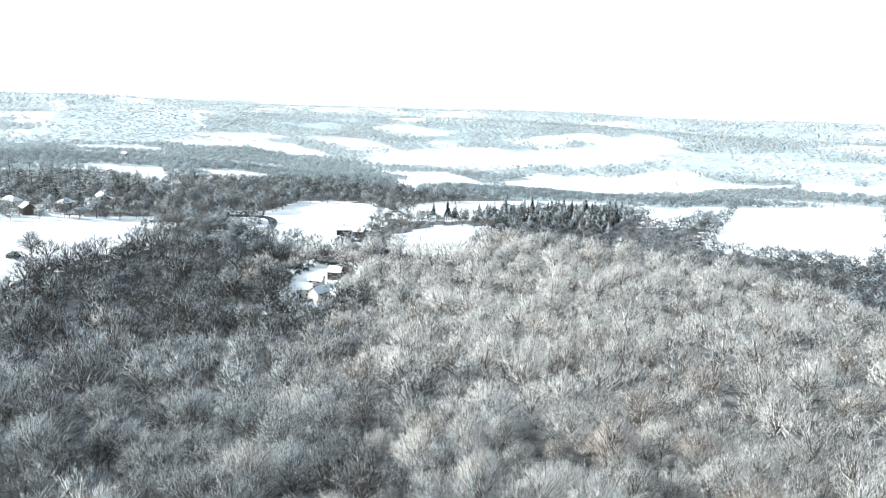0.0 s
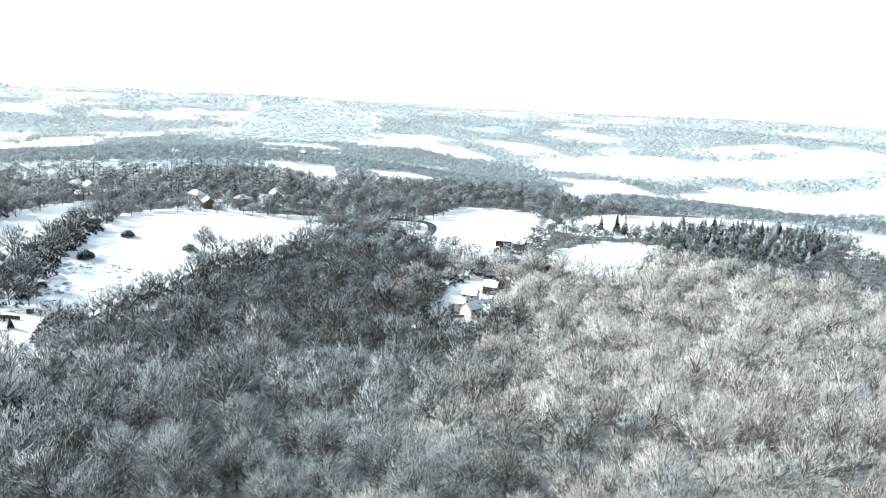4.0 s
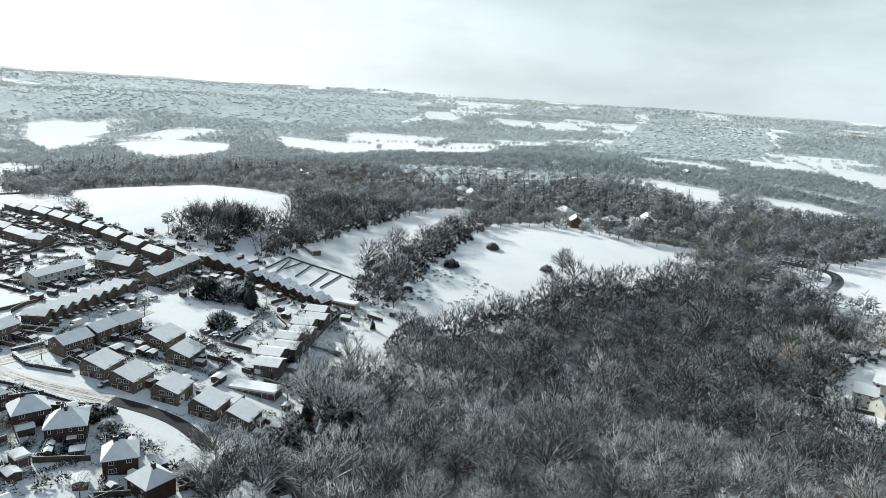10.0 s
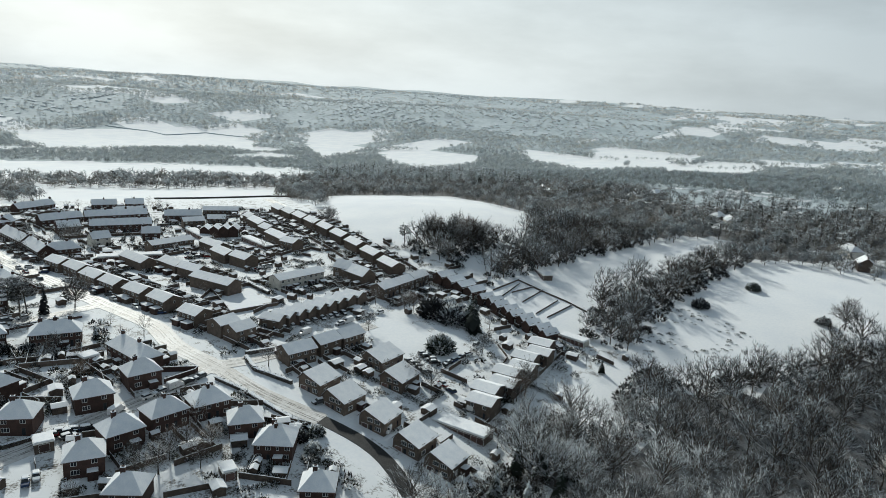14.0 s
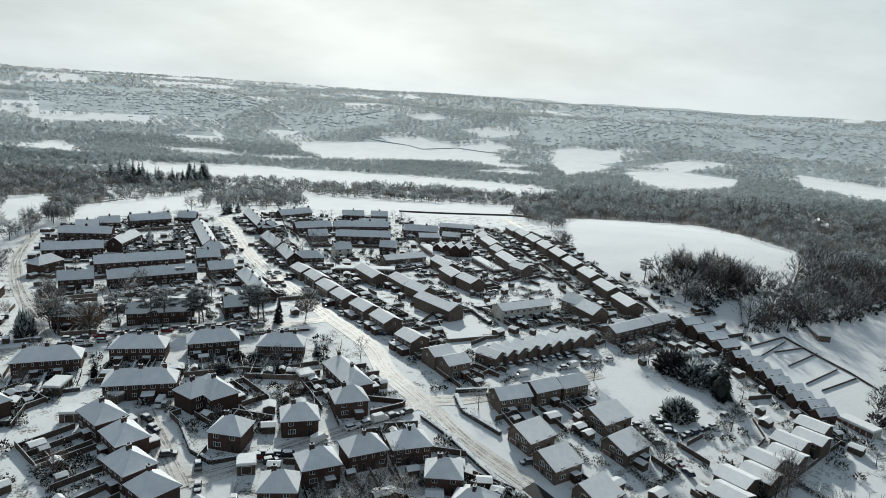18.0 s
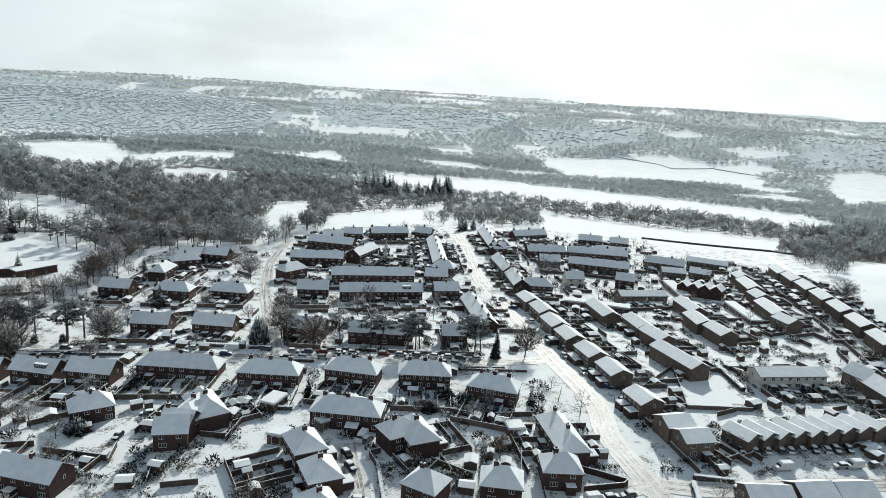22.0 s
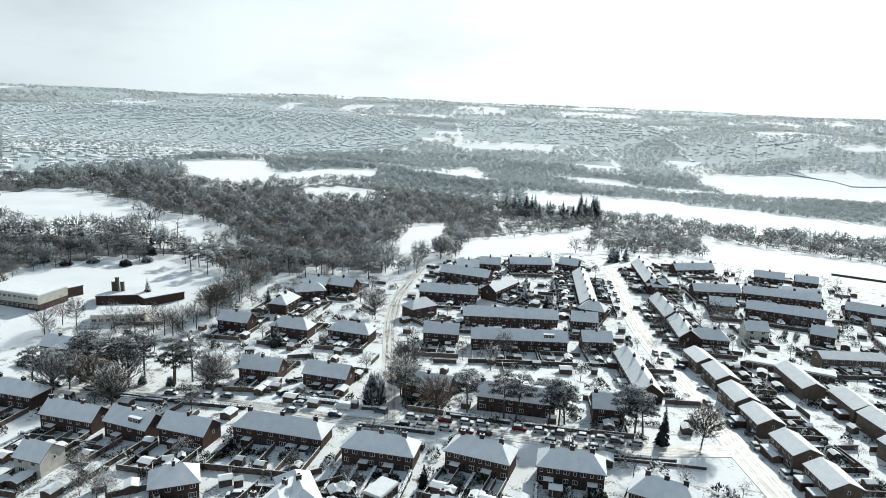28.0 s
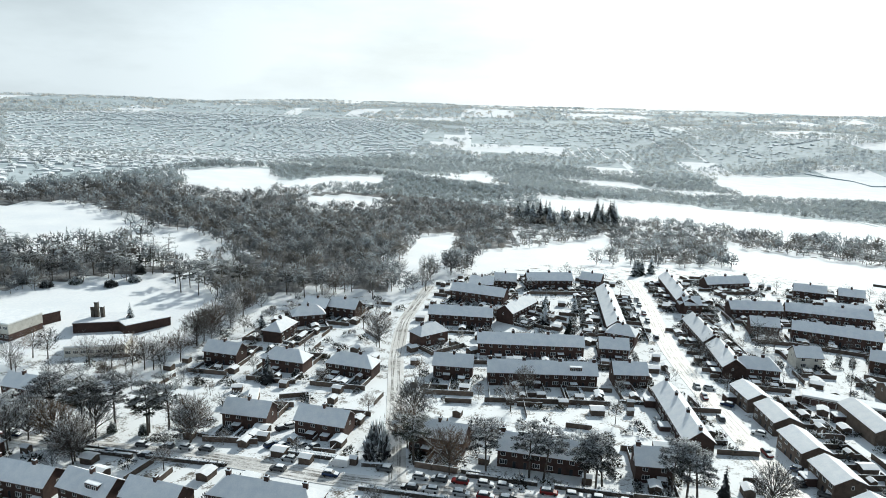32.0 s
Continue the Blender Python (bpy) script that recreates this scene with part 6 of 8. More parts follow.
tagged(link("boiler_chimney", stepped("boiler_chimney", [(0.7, 0.7, -1), (0.65, 0.65, 8.5), (0.75, 0.75, 8.5 + 0.02), (0.75, 0.75, 8.5 + 0.3)]), BARK), "dark square school boiler chimney", "chimney", "boiler chimneys").matrix_basis = pose(-147.1, 267.0, gz(-147.1, 267.0))
flat_block("garage_row", 117.9, -7.1, -84, 17.7, 6, 2.4, BUFF_BRICK, "row of lock-up garages with a flat snowy roof", "garages", doors=8)
flat_block("garage_row", 266.8, 52.1, -130, 14.8, 5, 2.3, BUFF_BRICK, "row of lock-up garages with a flat snowy roof", "garages", doors=7)
flat_block("garage_row", 181.3, 229.3, -101, 26.5, 5.5, 2.4, BUFF_BRICK, "row of lock-up garages with a flat snowy roof", "garages", doors=7)
flat_block("garage_row", 189.5, 186.8, -99, 27.0, 5, 2.3, BUFF_BRICK, "row of lock-up garages with a flat snowy roof", "garages", doors=9)
flat_block("garage_row", 209.6, 3.7, -93, 11.7, 5, 2.2, PALE_WALL, "row of small garages with a flat snowy roof", "garages", doors=6)
flat_block("garage_row", 127.1, 203.8, -25, 29.1, 5.5, 2.4, BUFF_BRICK, "long row of lock-up garages with a snowy roof", "garages", doors=12)
flat_block("garage_row", -61.4, 192.2, 100, 17.5, 3, 2.2, WOOD, "timber garage with a flat snowy roof", "garage", doors=1)
flat_block("garage", -67.4, 137.5, 78, 6.9, 4.5, 2.3, BUFF_BRICK, "single garage with a flat snowy roof", "garage", doors=1)
flat_block("garage", -48.1, 143.2, 74, 9.2, 4.5, 2.3, BUFF_BRICK, "single garage with a flat snowy roof", "garage", doors=1)
flat_block("garage", -8.8, 89.8, -22, 4.8, 4.5, 2.3, BUFF_BRICK, "single garage with a flat snowy roof", "garage", doors=1)
flat_block("garage", 1.9, 95.1, 33, 3.5, 4.5, 2.3, BUFF_BRICK, "single garage with a flat snowy roof", "garage", doors=1)
flat_block("garage", 25.0, 50.2, -16, 4.1, 4.5, 2.3, BUFF_BRICK, "single garage with a flat snowy roof", "garage", doors=1)
flat_block("garage", -11.2, 108.5, 61, 7.2, 4.5, 2.3, BUFF_BRICK, "single garage with a flat snowy roof", "garage", doors=1)
flat_block("garage", 51.8, 15.0, -20, 3.3, 4.5, 2.3, BUFF_BRICK, "single garage with a flat snowy roof", "garage", doors=1)
flat_block("garage", 52.6, 86.4, 1, 4.5, 4.5, 2.3, BUFF_BRICK, "single garage with a flat snowy roof", "garage", doors=1)

# small garden clutter in the town
TOWN = OPEN[0]
HOMES = [(o.location.x, o.location.y) for o in scene.objects if o.parent is None and o.type == 'EMPTY' and o.name.startswith(('house', 'school', 'garage'))]
HOME_TURN = [o.rotation_euler.z for o in scene.objects if o.parent is None and o.type == 'EMPTY' and o.name.startswith(('house', 'school', 'garage'))]

STREETS_A = np.array([(v.co.x, v.co.y) for o in scene.objects if o.name.startswith("road") for v in o.data.vertices])
CARS_A = np.array([(o.location.x, o.location.y) for o in scene.objects if o.name.startswith(("car", "van")) and o.parent is None])
HOMES_A, BOX_A = np.array(HOMES), np.array(HOME_BOX + [(o.location.x, o.location.y, math.cos(o.rotation_euler.z), math.sin(o.rotation_euler.z), 8, 5) for o in scene.objects if o.parent is None and o.name.startswith(("school", "garage_row"))])
KEEP_CLEAR = OPEN[1:]
GREENS = [[(141.6, 67.1), (173.8, 68.2), (164.9, 51.3), (168.3, 28.5), (156.7, 21.8), (134.0, 30.6), (130.0, 39.3)], [(49.9, 135.9), (67.8, 144.9), (76.1, 130.1), (75.0, 114.0), (57.7, 122.4), (43.1, 132.1)], [(87.3, 63.2), (92.0, 57.5), (98.6, 20.2), (96.9, 1.1), (83.4, 7.1), (81.4, 44.6)], [(80.8, 53.5), (89.1, 23.0), (86.8, -5.7), (78.4, -17.0), (76.8, -6.8), (82.7, 18.4)], [(117.6, 116.4), (138.6, 125.7), (134.4, 100.0), (109.1, 92.7)], [(-213.5, 281.1), (-194.4, 321.9), (-142.7, 338.9), (-113.4, 308.5), (-103.7, 263.7), (-110.4, 247.9), (-157.0, 243.2), (-162.8, 204.2)]]
CLEAR_BOXES = [(min(q[0] for q in p), max(q[0] for q in p), min(q[1] for q in p), max(q[1] for q in p), p) for p in KEEP_CLEAR + GREENS]
for g in GARDENS:
    garden(*g)
CLUTTER = random.Random(23)
sx_, sy_, _ = scatter(-130, -30, 260, 380, 6.6, 41)
for a, b in zip(sx_, sy_):
    a, b = float(a), float(b)
    near = np.argmin(np.hypot(HOMES_A[:, 0] - a, HOMES_A[:, 1] - b))
    if not inside(TOWN, np.array(a), np.array(b)) or math.hypot(HOMES[near][0] - a, HOMES[near][1] - b) > 26 or not clear(a, b, 1.3):
        continue
    pick = CLUTTER.random()
    turn = math.degrees(HOME_TURN[near]) + CLUTTER.choice((0, 90))
    c, s, h = math.cos(radians(turn)), math.sin(radians(turn)), CLUTTER.uniform(3, 6)
    if pick < 0.2:
        shed(a, b, turn, CLUTTER.uniform(0.8, 1.7))
    elif pick < 0.52:
        for _ in range(CLUTTER.randint(1, 3)):
            shrub(a + CLUTTER.uniform(-1.6, 1.6), b + CLUTTER.uniform(-1.6, 1.6), CLUTTER.uniform(0.5, 1.5))
    elif pick < 0.66:
        fence(a - c * h, b - s * h, a + c * h, b + s * h)
    elif 0.8 < pick < 0.9:
        COUNTS["tree"] += 1
        if COUNTS["tree"] <= 60:
            plant(TOWN_TREES[CLUTTER.randrange(4)], a, b, CLUTTER.uniform(0.35, 0.65), label="small leafless garden tree", group="garden trees")
        else:
            TREE_REST.append((a, b, CLUTTER.uniform(0.35, 0.7), CLUTTER.uniform(0, 6), COUNTS["tree"]))
if TREE_REST:
    stand("garden_trees", [to_arrays(bare_tree_data(130 + k, 12, 5.0, 14, 500, 0.035, 0.2, 2, 1.2, 3)) for k in range(3)], TREE_REST, TWIG_TOWN, "small leafless trees among the gardens", "trees")

for ax, ay, bx, by in ((3, 152, 21, 146.5), (25, 145.5, 51, 141), (-46, 164, -29, 159), (-71, 174, -56, 169), (-21, 144, 0, 139), (-109, 168, -84, 162), (-80, 161.5, -57, 156)):
    COUNTS["hedge"] = min(COUNTS["hedge"], 60)
    hedge(ax, ay, bx, by, 1.2, 1.3, "long dark clipped street hedge topped with snow")

for ax, ay, bx, by in ((862, 1736, 939, 1648), (939, 1648, 949, 1589), (949, 1589, 1073, 1596), (1073, 1596, 1124, 1489)):
    # This far hedge borrows the haze-coloured floor material.
    strip("field_hedge", ax, ay, bx, by, 3.0, 2.4, FAR_FLOOR, "haze-paled overgrown hedge dividing snowy fields", "hedge", cap=0.15, step=30.0)
caravan(130, -2, 15)
for x_, y_, size_ in ((86, -31, 0.95), (74, -33, 0.8), (95, -34, 1.05), (78, -40, 0.75), (112, -30, 0.9), (111, -44, 1.0), (101, -40, 0.85), (83, -37, 0.7)):
    plant(SPRUCES[int(x_) % 2], x_, y_, size_, label="dark spruce with drooping snowy boughs", group="wood-edge conifers")

TUSSOCKS = [(247.7, -5.6), (285.2, -4.6), (291.2, -29.3), (275.4, -52.7), (257.5, -50.8), (233.5, -37.1), (221.6, -18.5)]
tx_, ty_, trng = scatter(min(p[0] for p in TUSSOCKS), min(p[1] for p in TUSSOCKS), max(p[0] for p in TUSSOCKS), max(p[1] for p in TUSSOCKS), 3.2, 77)
low_ = inside(TUSSOCKS, tx_, ty_) & (np.sin(tx_ * 0.21) + np.sin(ty_ * 0.27 + 1) + trng.uniform(-1, 1, tx_.size) > 0.5)
stand("field_tussocks", [to_arrays(bush_data(150 + k, 1.2, 1.9, 60)) for k in range(3)], [(float(a), float(b), float(trng.uniform(0.25, 0.7)), float(a), k) for k, (a, b) in enumerate(zip(tx_[low_], ty_[low_]))], HEDGE, "dark tussocks poking through the field snow", "tussocks")
if SHRUB_REST:
    stand("garden_shrubs", [to_arrays(bush_data(90 + k, 1.9, 1.4, 58)) for k in range(3)], SHRUB_REST, HEDGE, "small snowy shrubs among the far gardens", "shrubs")
for rest, mats, name, label in ((FENCE_REST, (WOOD, ROOF_SNOW), "garden_fences", "snow-capped timber fences among the far gardens"),):
    vs, fs, ms = [], [], []
    for wood, cap, faces in rest:
        for part_v, m in ((wood, 0), (cap, 1)):
            k = len(vs)
            vs += part_v
            fs += [tuple(i + k for i in f) for f in faces]
            ms += [m] * len(faces)
    me = mesh(name, vs, fs, ms)
    for m in mats:
        me.materials.append(m)
    tagged(new(name, me), label, "fences", kind="stuff")
vs, fs, ms = [], [], []
for x, y, turn, size in SHED_REST:
    m4 = Matrix.LocRotScale((x, y, gz(x, y)), Euler((0, 0, radians(turn))), (size, size * 1.1, 1))
    for src, m in ((SHED_ME, 0), (SHED_SNOW, 1)):
        k = len(vs)
        vs += [tuple(m4 @ v.co) for v in src.vertices]
        fs += [tuple(i + k for i in p.vertices) for p in src.polygons]
        ms += [m] * len(src.polygons)
me = mesh("garden_sheds", vs, fs, ms)
me.materials.append(WOOD)
me.materials.append(ROOF_SNOW)
tagged(new("garden_sheds", me), "snow-topped timber sheds among the far gardens", "sheds", kind="stuff")

# ---- woods ----
FAR_TOWN = []


def far_town(*p):
    FAR_TOWN.append([(p[i], p[i + 1]) for i in range(0, len(p), 2)])


far_town(-1399.4, 2069, -1336.5, 3382.5, -500.5, 3254.2, -59.6, 2096.9, -124.7, 1785.4, -312.5, 1304.7, -347.4, 855.1, -337.4, 641.3, -379.6, 533.4)
far_town(-13.2, 3017.8, 612, 3023.4, 759.9, 2313, 443.3, 1914.6, 158.1, 1956.9, 27.7, 2050)
far_town(690.8, 2093.6, 1172.1, 2186.5, 1032.2, 1944.8, 637.1, 1778.2)
far_town(1545.5, 1918, 3285.2, 3225.6, 3946.9, 2398.9, 3080.9, 976.1, 1942.1, 626.3, 1711.8, 984.6, 1633.5, 1364.6, 1307, 1512)
far_town(1483.3, 57.6, 3075, -118, 1671.8, -124, 1408.4, -18.9)
far_town(1832.9, -6.6, 3151.4, -251.2, 2477.3, -497.2, 1841.1, -393, 1489.5, -166.1)
far_town(2896.1, -3.4, 3130.4, -565.3, 2107.3, -437, 1786.3, -123.8)
far_town(1373, -1600.5, 1138.3, -1916.5, 778.2, -1747.2, 622.5, -1471.2, 853.6, -1422, 1127.7, -1418.4)
far_town(744.5, 214.8, 737.6, 108.2, 752.9, -29.6, 632.8, -32.5, 605.6, 106.4)


def wooded(x, y):
    """Where trees stand: all that is neither town nor field; far off, a patchwork."""
    keep = np.ones(x.shape, bool)
    far = np.hypot(x + 60, y + 60)
    low_ = np.where(np.degrees(np.arctan2(x + 20, y + 60)) > 90, 3.5, 5.5)
    back = np.where(far > 620, low_, 8.5) / 95 * np.clip(far - 120, 0, 4000) / far
    for n, poly in enumerate(OPEN):
        keep &= ~inside(poly, x, y)
        if 0 < n < FIELDS:
            keep &= ~inside(poly, x + (x + 60) * back, y + (y + 60) * back)
    d = np.hypot(x - 50, y - 50)
    # Far off, fields of uneven length in staggered rows, parted by hedges.
    u = x * 0.94 + y * 0.34 + 45 * np.sin(y / 210) + 25 * np.sin((x + y) / 97)
    v = y * 0.94 - x * 0.34 + 40 * np.sin(x / 260 + 1) + 18 * np.sin((x - y) / 83)
    cy = np.floor(v / 140)
    long_ = 200 + 90 * np.sin(cy * 2.3)
    cx = np.floor(u / long_ + 0.37 * cy)
    r = np.abs(np.sin(cx * 12.9898 + cy * 78.233) * 43758.5453) % 1
    fx, fy = ((u / long_ + 0.37 * cy) % 1) * long_, (v / 140 % 1) * 140
    thick = 7 + d / 220
    edge = ((fx < thick) | (fy < thick)) & (np.abs(np.sin(cx * 5.1 + cy * 3.3)) > 0.2)
    town = np.zeros(x.shape, bool)
    share_ = np.zeros(x.shape)
    for n, poly in enumerate(FAR_TOWN):
        hit_ = inside(poly, x, y)
        town |= hit_
        share_[hit_] = 0.42 if n else 0.26
    chance = np.abs(np.sin(x * 3.7 + y * 9.1) * 917.3) % 1
    thin = chance < share_
    belt = (y > 390) & (x > 45) & (d < 1000) & (chance > 0.75)
    b_ = np.degrees(np.arctan2(x + 20, y + 60))
    share = np.where(b_ > 90, 0.68, np.where(b_ > 66, 0.6, 0.74))
    return keep & ((d < 1000) | (r < share) | edge) & (~town | thin) & ~belt


# The snow is darkened for shade where the woods stand, well within their edges.
mid = np.stack([GX[:-1, :-1] + GX[1:, 1:], GY[:-1, :-1] + GY[1:, 1:]], -1).reshape(-1, 2) / 2
off = np.hypot(mid[:, 0] - 50, mid[:, 1] - 50)
deep_in = wooded(mid[:, 0], mid[:, 1])
for dx, dy in ((14, 0), (-14, 0), (0, 14), (0, -14)):
    deep_in &= wooded(mid[:, 0] + dx, mid[:, 1] + dy)
# Past 700 m the wood floor takes the haze colour of FAR_FLOOR.
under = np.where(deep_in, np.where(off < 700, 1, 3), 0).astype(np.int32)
for m in (SHADED_FLOOR, GARDEN_SNOW, FAR_FLOOR):
    ground.data.materials.append(m)
lived = inside(TOWN, mid[:, 0], mid[:, 1])
for poly in KEEP_CLEAR + GREENS:
    lived &= ~inside(poly, mid[:, 0], mid[:, 1])
under[lived] = 2
# Far towns stand on the same haze-painted floor.
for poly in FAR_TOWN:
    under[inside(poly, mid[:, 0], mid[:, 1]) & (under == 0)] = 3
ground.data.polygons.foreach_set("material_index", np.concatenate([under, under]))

def close_by(x, y):
    """The woods round the estate, within some three hundred metres."""
    return (np.hypot(x - 90, y + 10) < 290) | (np.hypot(x - 70, y + 190) < 235)


xs, ys, rng = scatter(-220, -430, 400, 300, 9.0, 1)
keep = wooded(xs, ys) & close_by(xs, ys)
xs, ys = xs[keep], ys[keep]
along = np.clip(((xs + 25) * 110 + (ys + 225) * 130) / 29000, 0, 1)
order = np.argsort(np.hypot(xs + 25 - 110 * along, ys + 225 - 130 * along))
NEAR = 165


def sunlit_share(x, y):
    """Frosted trees in sunlit colours fill the south of the wood; cloud-shaded colours stand towards the fields."""
    return 1 / (1 + math.exp((y + 178 + 0.28 * (x - 60) + 14 * math.sin(x / 23)) / 16))


def wood_size():
    return float(rng.choice((0.62, 0.8, 0.95, 1.05, 1.2)) * rng.uniform(0.9, 1.1))


for k in order[:NEAR]:
    x_, y_ = float(xs[k]), float(ys[k])
    pale = rng.random() < sunlit_share(x_, y_)
    plant((SUNLIT_TREES if pale else SHADED_TREES)[int(rng.integers(0, 5))], x_, y_, wood_size(), group="woodland trees",
          label="leafless tree with brown frosted twigs in sunlit colours" if pale else "leafless tree in cloud-shade colours with snow along its limbs")
WOOD_LITE = [to_arrays(bare_tree_data(110 + k, 14.5, 6.6, 15, 760, 0.055, 0.12, branches=5, longer=1.8, sides=3, fill=0.45, stout=2.0)) for k in range(5)]
WOOD_SPARE = [to_arrays(bare_tree_data(120 + k, 14.0, 6.4, 11, 520, 0.075, 0.12, branches=3, longer=1.8, sides=3, fill=0.5, stout=2.4)) for k in range(5)]
pales, darks, spares, far_pales = [], [], [], []
for n, k in enumerate(order[NEAR:]):
    row = (float(xs[k]), float(ys[k]), wood_size(), float(rng.uniform(0, 6.28)), k)
    pale = rng.random() < sunlit_share(row[0], row[1])
    # East of about x = 160 the trees take the darkest cloud-shade colour.
    (far_pales if pale and n >= 700 else pales if pale else darks if n < 650 and row[0] + 12 * math.sin(row[1] / 17) < 160 else spares).append(row)
stand("woodland", WOOD_LITE, pales, SUNLIT_TWIG, "dense leafless wood in sunlit colours with frosted twigs", bark=WOOD_BARK)
stand("woodland", WOOD_SPARE, far_pales, SUNLIT_TWIG, "far edge of the frosted wood in sunlit colours", bark=WOOD_BARK)
stand("woodland", WOOD_LITE, darks, SHADED_TWIG, "dense wood in cloud-shade colours with snow along its limbs", bark=WOOD_BARK)
stand("woodland", WOOD_SPARE, spares, EDGE_TWIG, "leafless woods and field-edge trees with snowy twigs", bark=WOOD_BARK)


# Undergrowth along the edges of the woods.
ux_, uy_, urng = scatter(-220, -430, 400, 300, 5.5, 9)
rim = wooded(ux_, uy_) & close_by(ux_, uy_) & ~(wooded(ux_ + 13, uy_) & wooded(ux_ - 13, uy_) & wooded(ux_, uy_ + 13) & wooded(ux_, uy_ - 13))
stand("undergrowth", [to_arrays(bush_data(95 + k, 3.6, 2.8, 99)) for k in range(4)],
      [(float(a), float(b), float(urng.uniform(0.5, 1.25)), float(urng.uniform(0, 6.28)), k) for k, (a, b) in enumerate(zip(ux_[rim], uy_[rim]))],
      EDGE_TWIG, "snow-dusted scrub and brambles along the edge of the woods", "undergrowth")


def far_tree_data(seed, h, r, n, wide, sharp=1.0, lift=0.6):
    """A crown seen from afar: an uneven dome of twig sprays."""
    rng_ = random.Random(seed)
    cv, ct = [], []
    p1, p2 = rng_.uniform(0, 6.28), rng_.uniform(0, 6.28)

    def lump(w):
        return 0.86 + 0.15 * math.sin(2 * w + p1) + 0.11 * math.sin(3 * w + p2)

    for _ in range(n):
        d = Vector((rng_.gauss(0, 1), rng_.gauss(0, 1), rng_.gauss(0.3, 0.8))).normalized()
        f = rng_.uniform(0.7, 1.0) * lump(math.atan2(d.y, d.x))
        q = Vector((d.x * r * f, d.y * r * f, h * 0.5 + d.z * h * 0.46 * f))
        along = d.cross(Vector((rng_.gauss(0, 1), rng_.gauss(0, 1), rng_.gauss(0, 1)))).normalized()
        a = (along + d * rng_.uniform(-0.1, 0.6) * sharp + Vector((0, 0, 0.4))).normalized()
        s = (d.cross(a) + d * rng_.uniform(-0.4, 0.4)).normalized() * r * wide
        q -= a * r * 0.2
        k = len(cv)
        cv += [q - s, q + s, q + a * r * rng_.uniform(0.35, 0.65)]
        ct.append((k, k + 1, k + 2))
    tv, tt = [], []
    if r < 6 and n > 50:
        tube(tv, tt, Vector((0, 0, -0.5)), Vector((0, 0, h * 0.6)), h * 0.02, h * 0.01, 3)
    return to_arrays((tv, tt, cv, ct), lift)


MID = [far_tree_data(200 + k, 12.0, 5.8, 150, 0.036, 1.5, lift=0.3) for k in range(6)]
MID_FAR = [far_tree_data(210 + k, 12.0, 5.8, 72, 0.062, 1.3, lift=0.4) for k in range(5)]
FAR = [far_tree_data(220 + k, 11.5, 5.6, 48, 0.08, 1.2, 0.7) for k in range(6)]
FURTHER = [far_tree_data(230 + k, 11.5, 6.4, 32, 0.11, 1.2, 0.9) for k in range(6)]
HILL = [far_tree_data(240 + k, 11.0, 9.5, 18, 0.15, 1.0, 1.1) for k in range(6)]
DOWNS = [far_tree_data(250 + k, 11.0, 17.0, 13, 0.18, 0.8, 1.2) for k in range(5)]


def seen(x, y):
    """The sector that the place opens to."""
    b = np.degrees(np.arctan2(x + 60, y + 30))
    return (b > -44) & (b < np.where(np.hypot(x, y) < 700, 174, 160))


# Band by band the tree colours pale and turn blue, in place of haze.
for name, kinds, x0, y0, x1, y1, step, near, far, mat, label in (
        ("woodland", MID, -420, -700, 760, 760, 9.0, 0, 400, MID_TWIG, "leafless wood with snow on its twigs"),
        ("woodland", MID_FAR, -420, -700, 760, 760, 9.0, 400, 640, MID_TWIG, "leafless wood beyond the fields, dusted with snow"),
        ("distant_woodland", FAR, -900, -1000, 1100, 1100, 9.5, 640, 1000, FAR_TWIG, "distant woods and hedges in haze-paled colours"),
        ("distant_woodland", FURTHER, -1300, -1600, 1700, 1700, 11.5, 1000, 1600, FURTHER_TWIG, "distant haze-paled woods, hedgerows and garden trees"),
        ("far_woodland", HILL, -2700, -2700, 2800, 2800, 17.0, 1600, 2700, HILL_TWIG, "far haze-paled woods and hedges between fields"),
        ("downland_woods", DOWNS, -4600, -4600, 4600, 4600, 32.0, 2700, 4600, DOWN_TWIG, "woods on the far downs in the palest haze colours")):
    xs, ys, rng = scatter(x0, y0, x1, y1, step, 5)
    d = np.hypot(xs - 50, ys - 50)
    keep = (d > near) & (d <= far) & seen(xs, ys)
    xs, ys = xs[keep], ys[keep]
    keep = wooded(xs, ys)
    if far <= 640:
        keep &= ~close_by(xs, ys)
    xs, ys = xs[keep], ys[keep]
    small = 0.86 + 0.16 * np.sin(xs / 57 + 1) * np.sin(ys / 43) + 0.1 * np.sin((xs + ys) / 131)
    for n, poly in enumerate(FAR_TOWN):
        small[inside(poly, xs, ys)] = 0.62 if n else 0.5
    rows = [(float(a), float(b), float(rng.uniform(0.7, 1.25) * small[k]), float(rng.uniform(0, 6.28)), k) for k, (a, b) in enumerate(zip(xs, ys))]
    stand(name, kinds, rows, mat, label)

# ---- single trees ----
plant(FIELD_TREES[1], 0.2, 150.8, 1.00, label="broad leafless street tree with snow on its limbs", group='street trees')
plant(FIELD_TREES[2], 72, 138.7, 1.00, label="broad leafless street tree with snow on its limbs", group='street trees')
plant(FIELD_TREES[0], -98.7, 160.6, 1.00, label="broad leafless street tree with snow on its limbs", group='street trees')
plant(FIELD_TREES[1], -71.5, 170.5, 1.00, label="broad leafless street tree with snow on its limbs", group='street trees')
plant(FIELD_TREES[2], -11.2, 164.7, 1.00, label="broad leafless street tree with snow on its limbs", group='street trees')
plant(TOWN_TREES[0], -28.5, 245.6, 0.85, label="leafless street tree with snow on its limbs", group='garden trees')
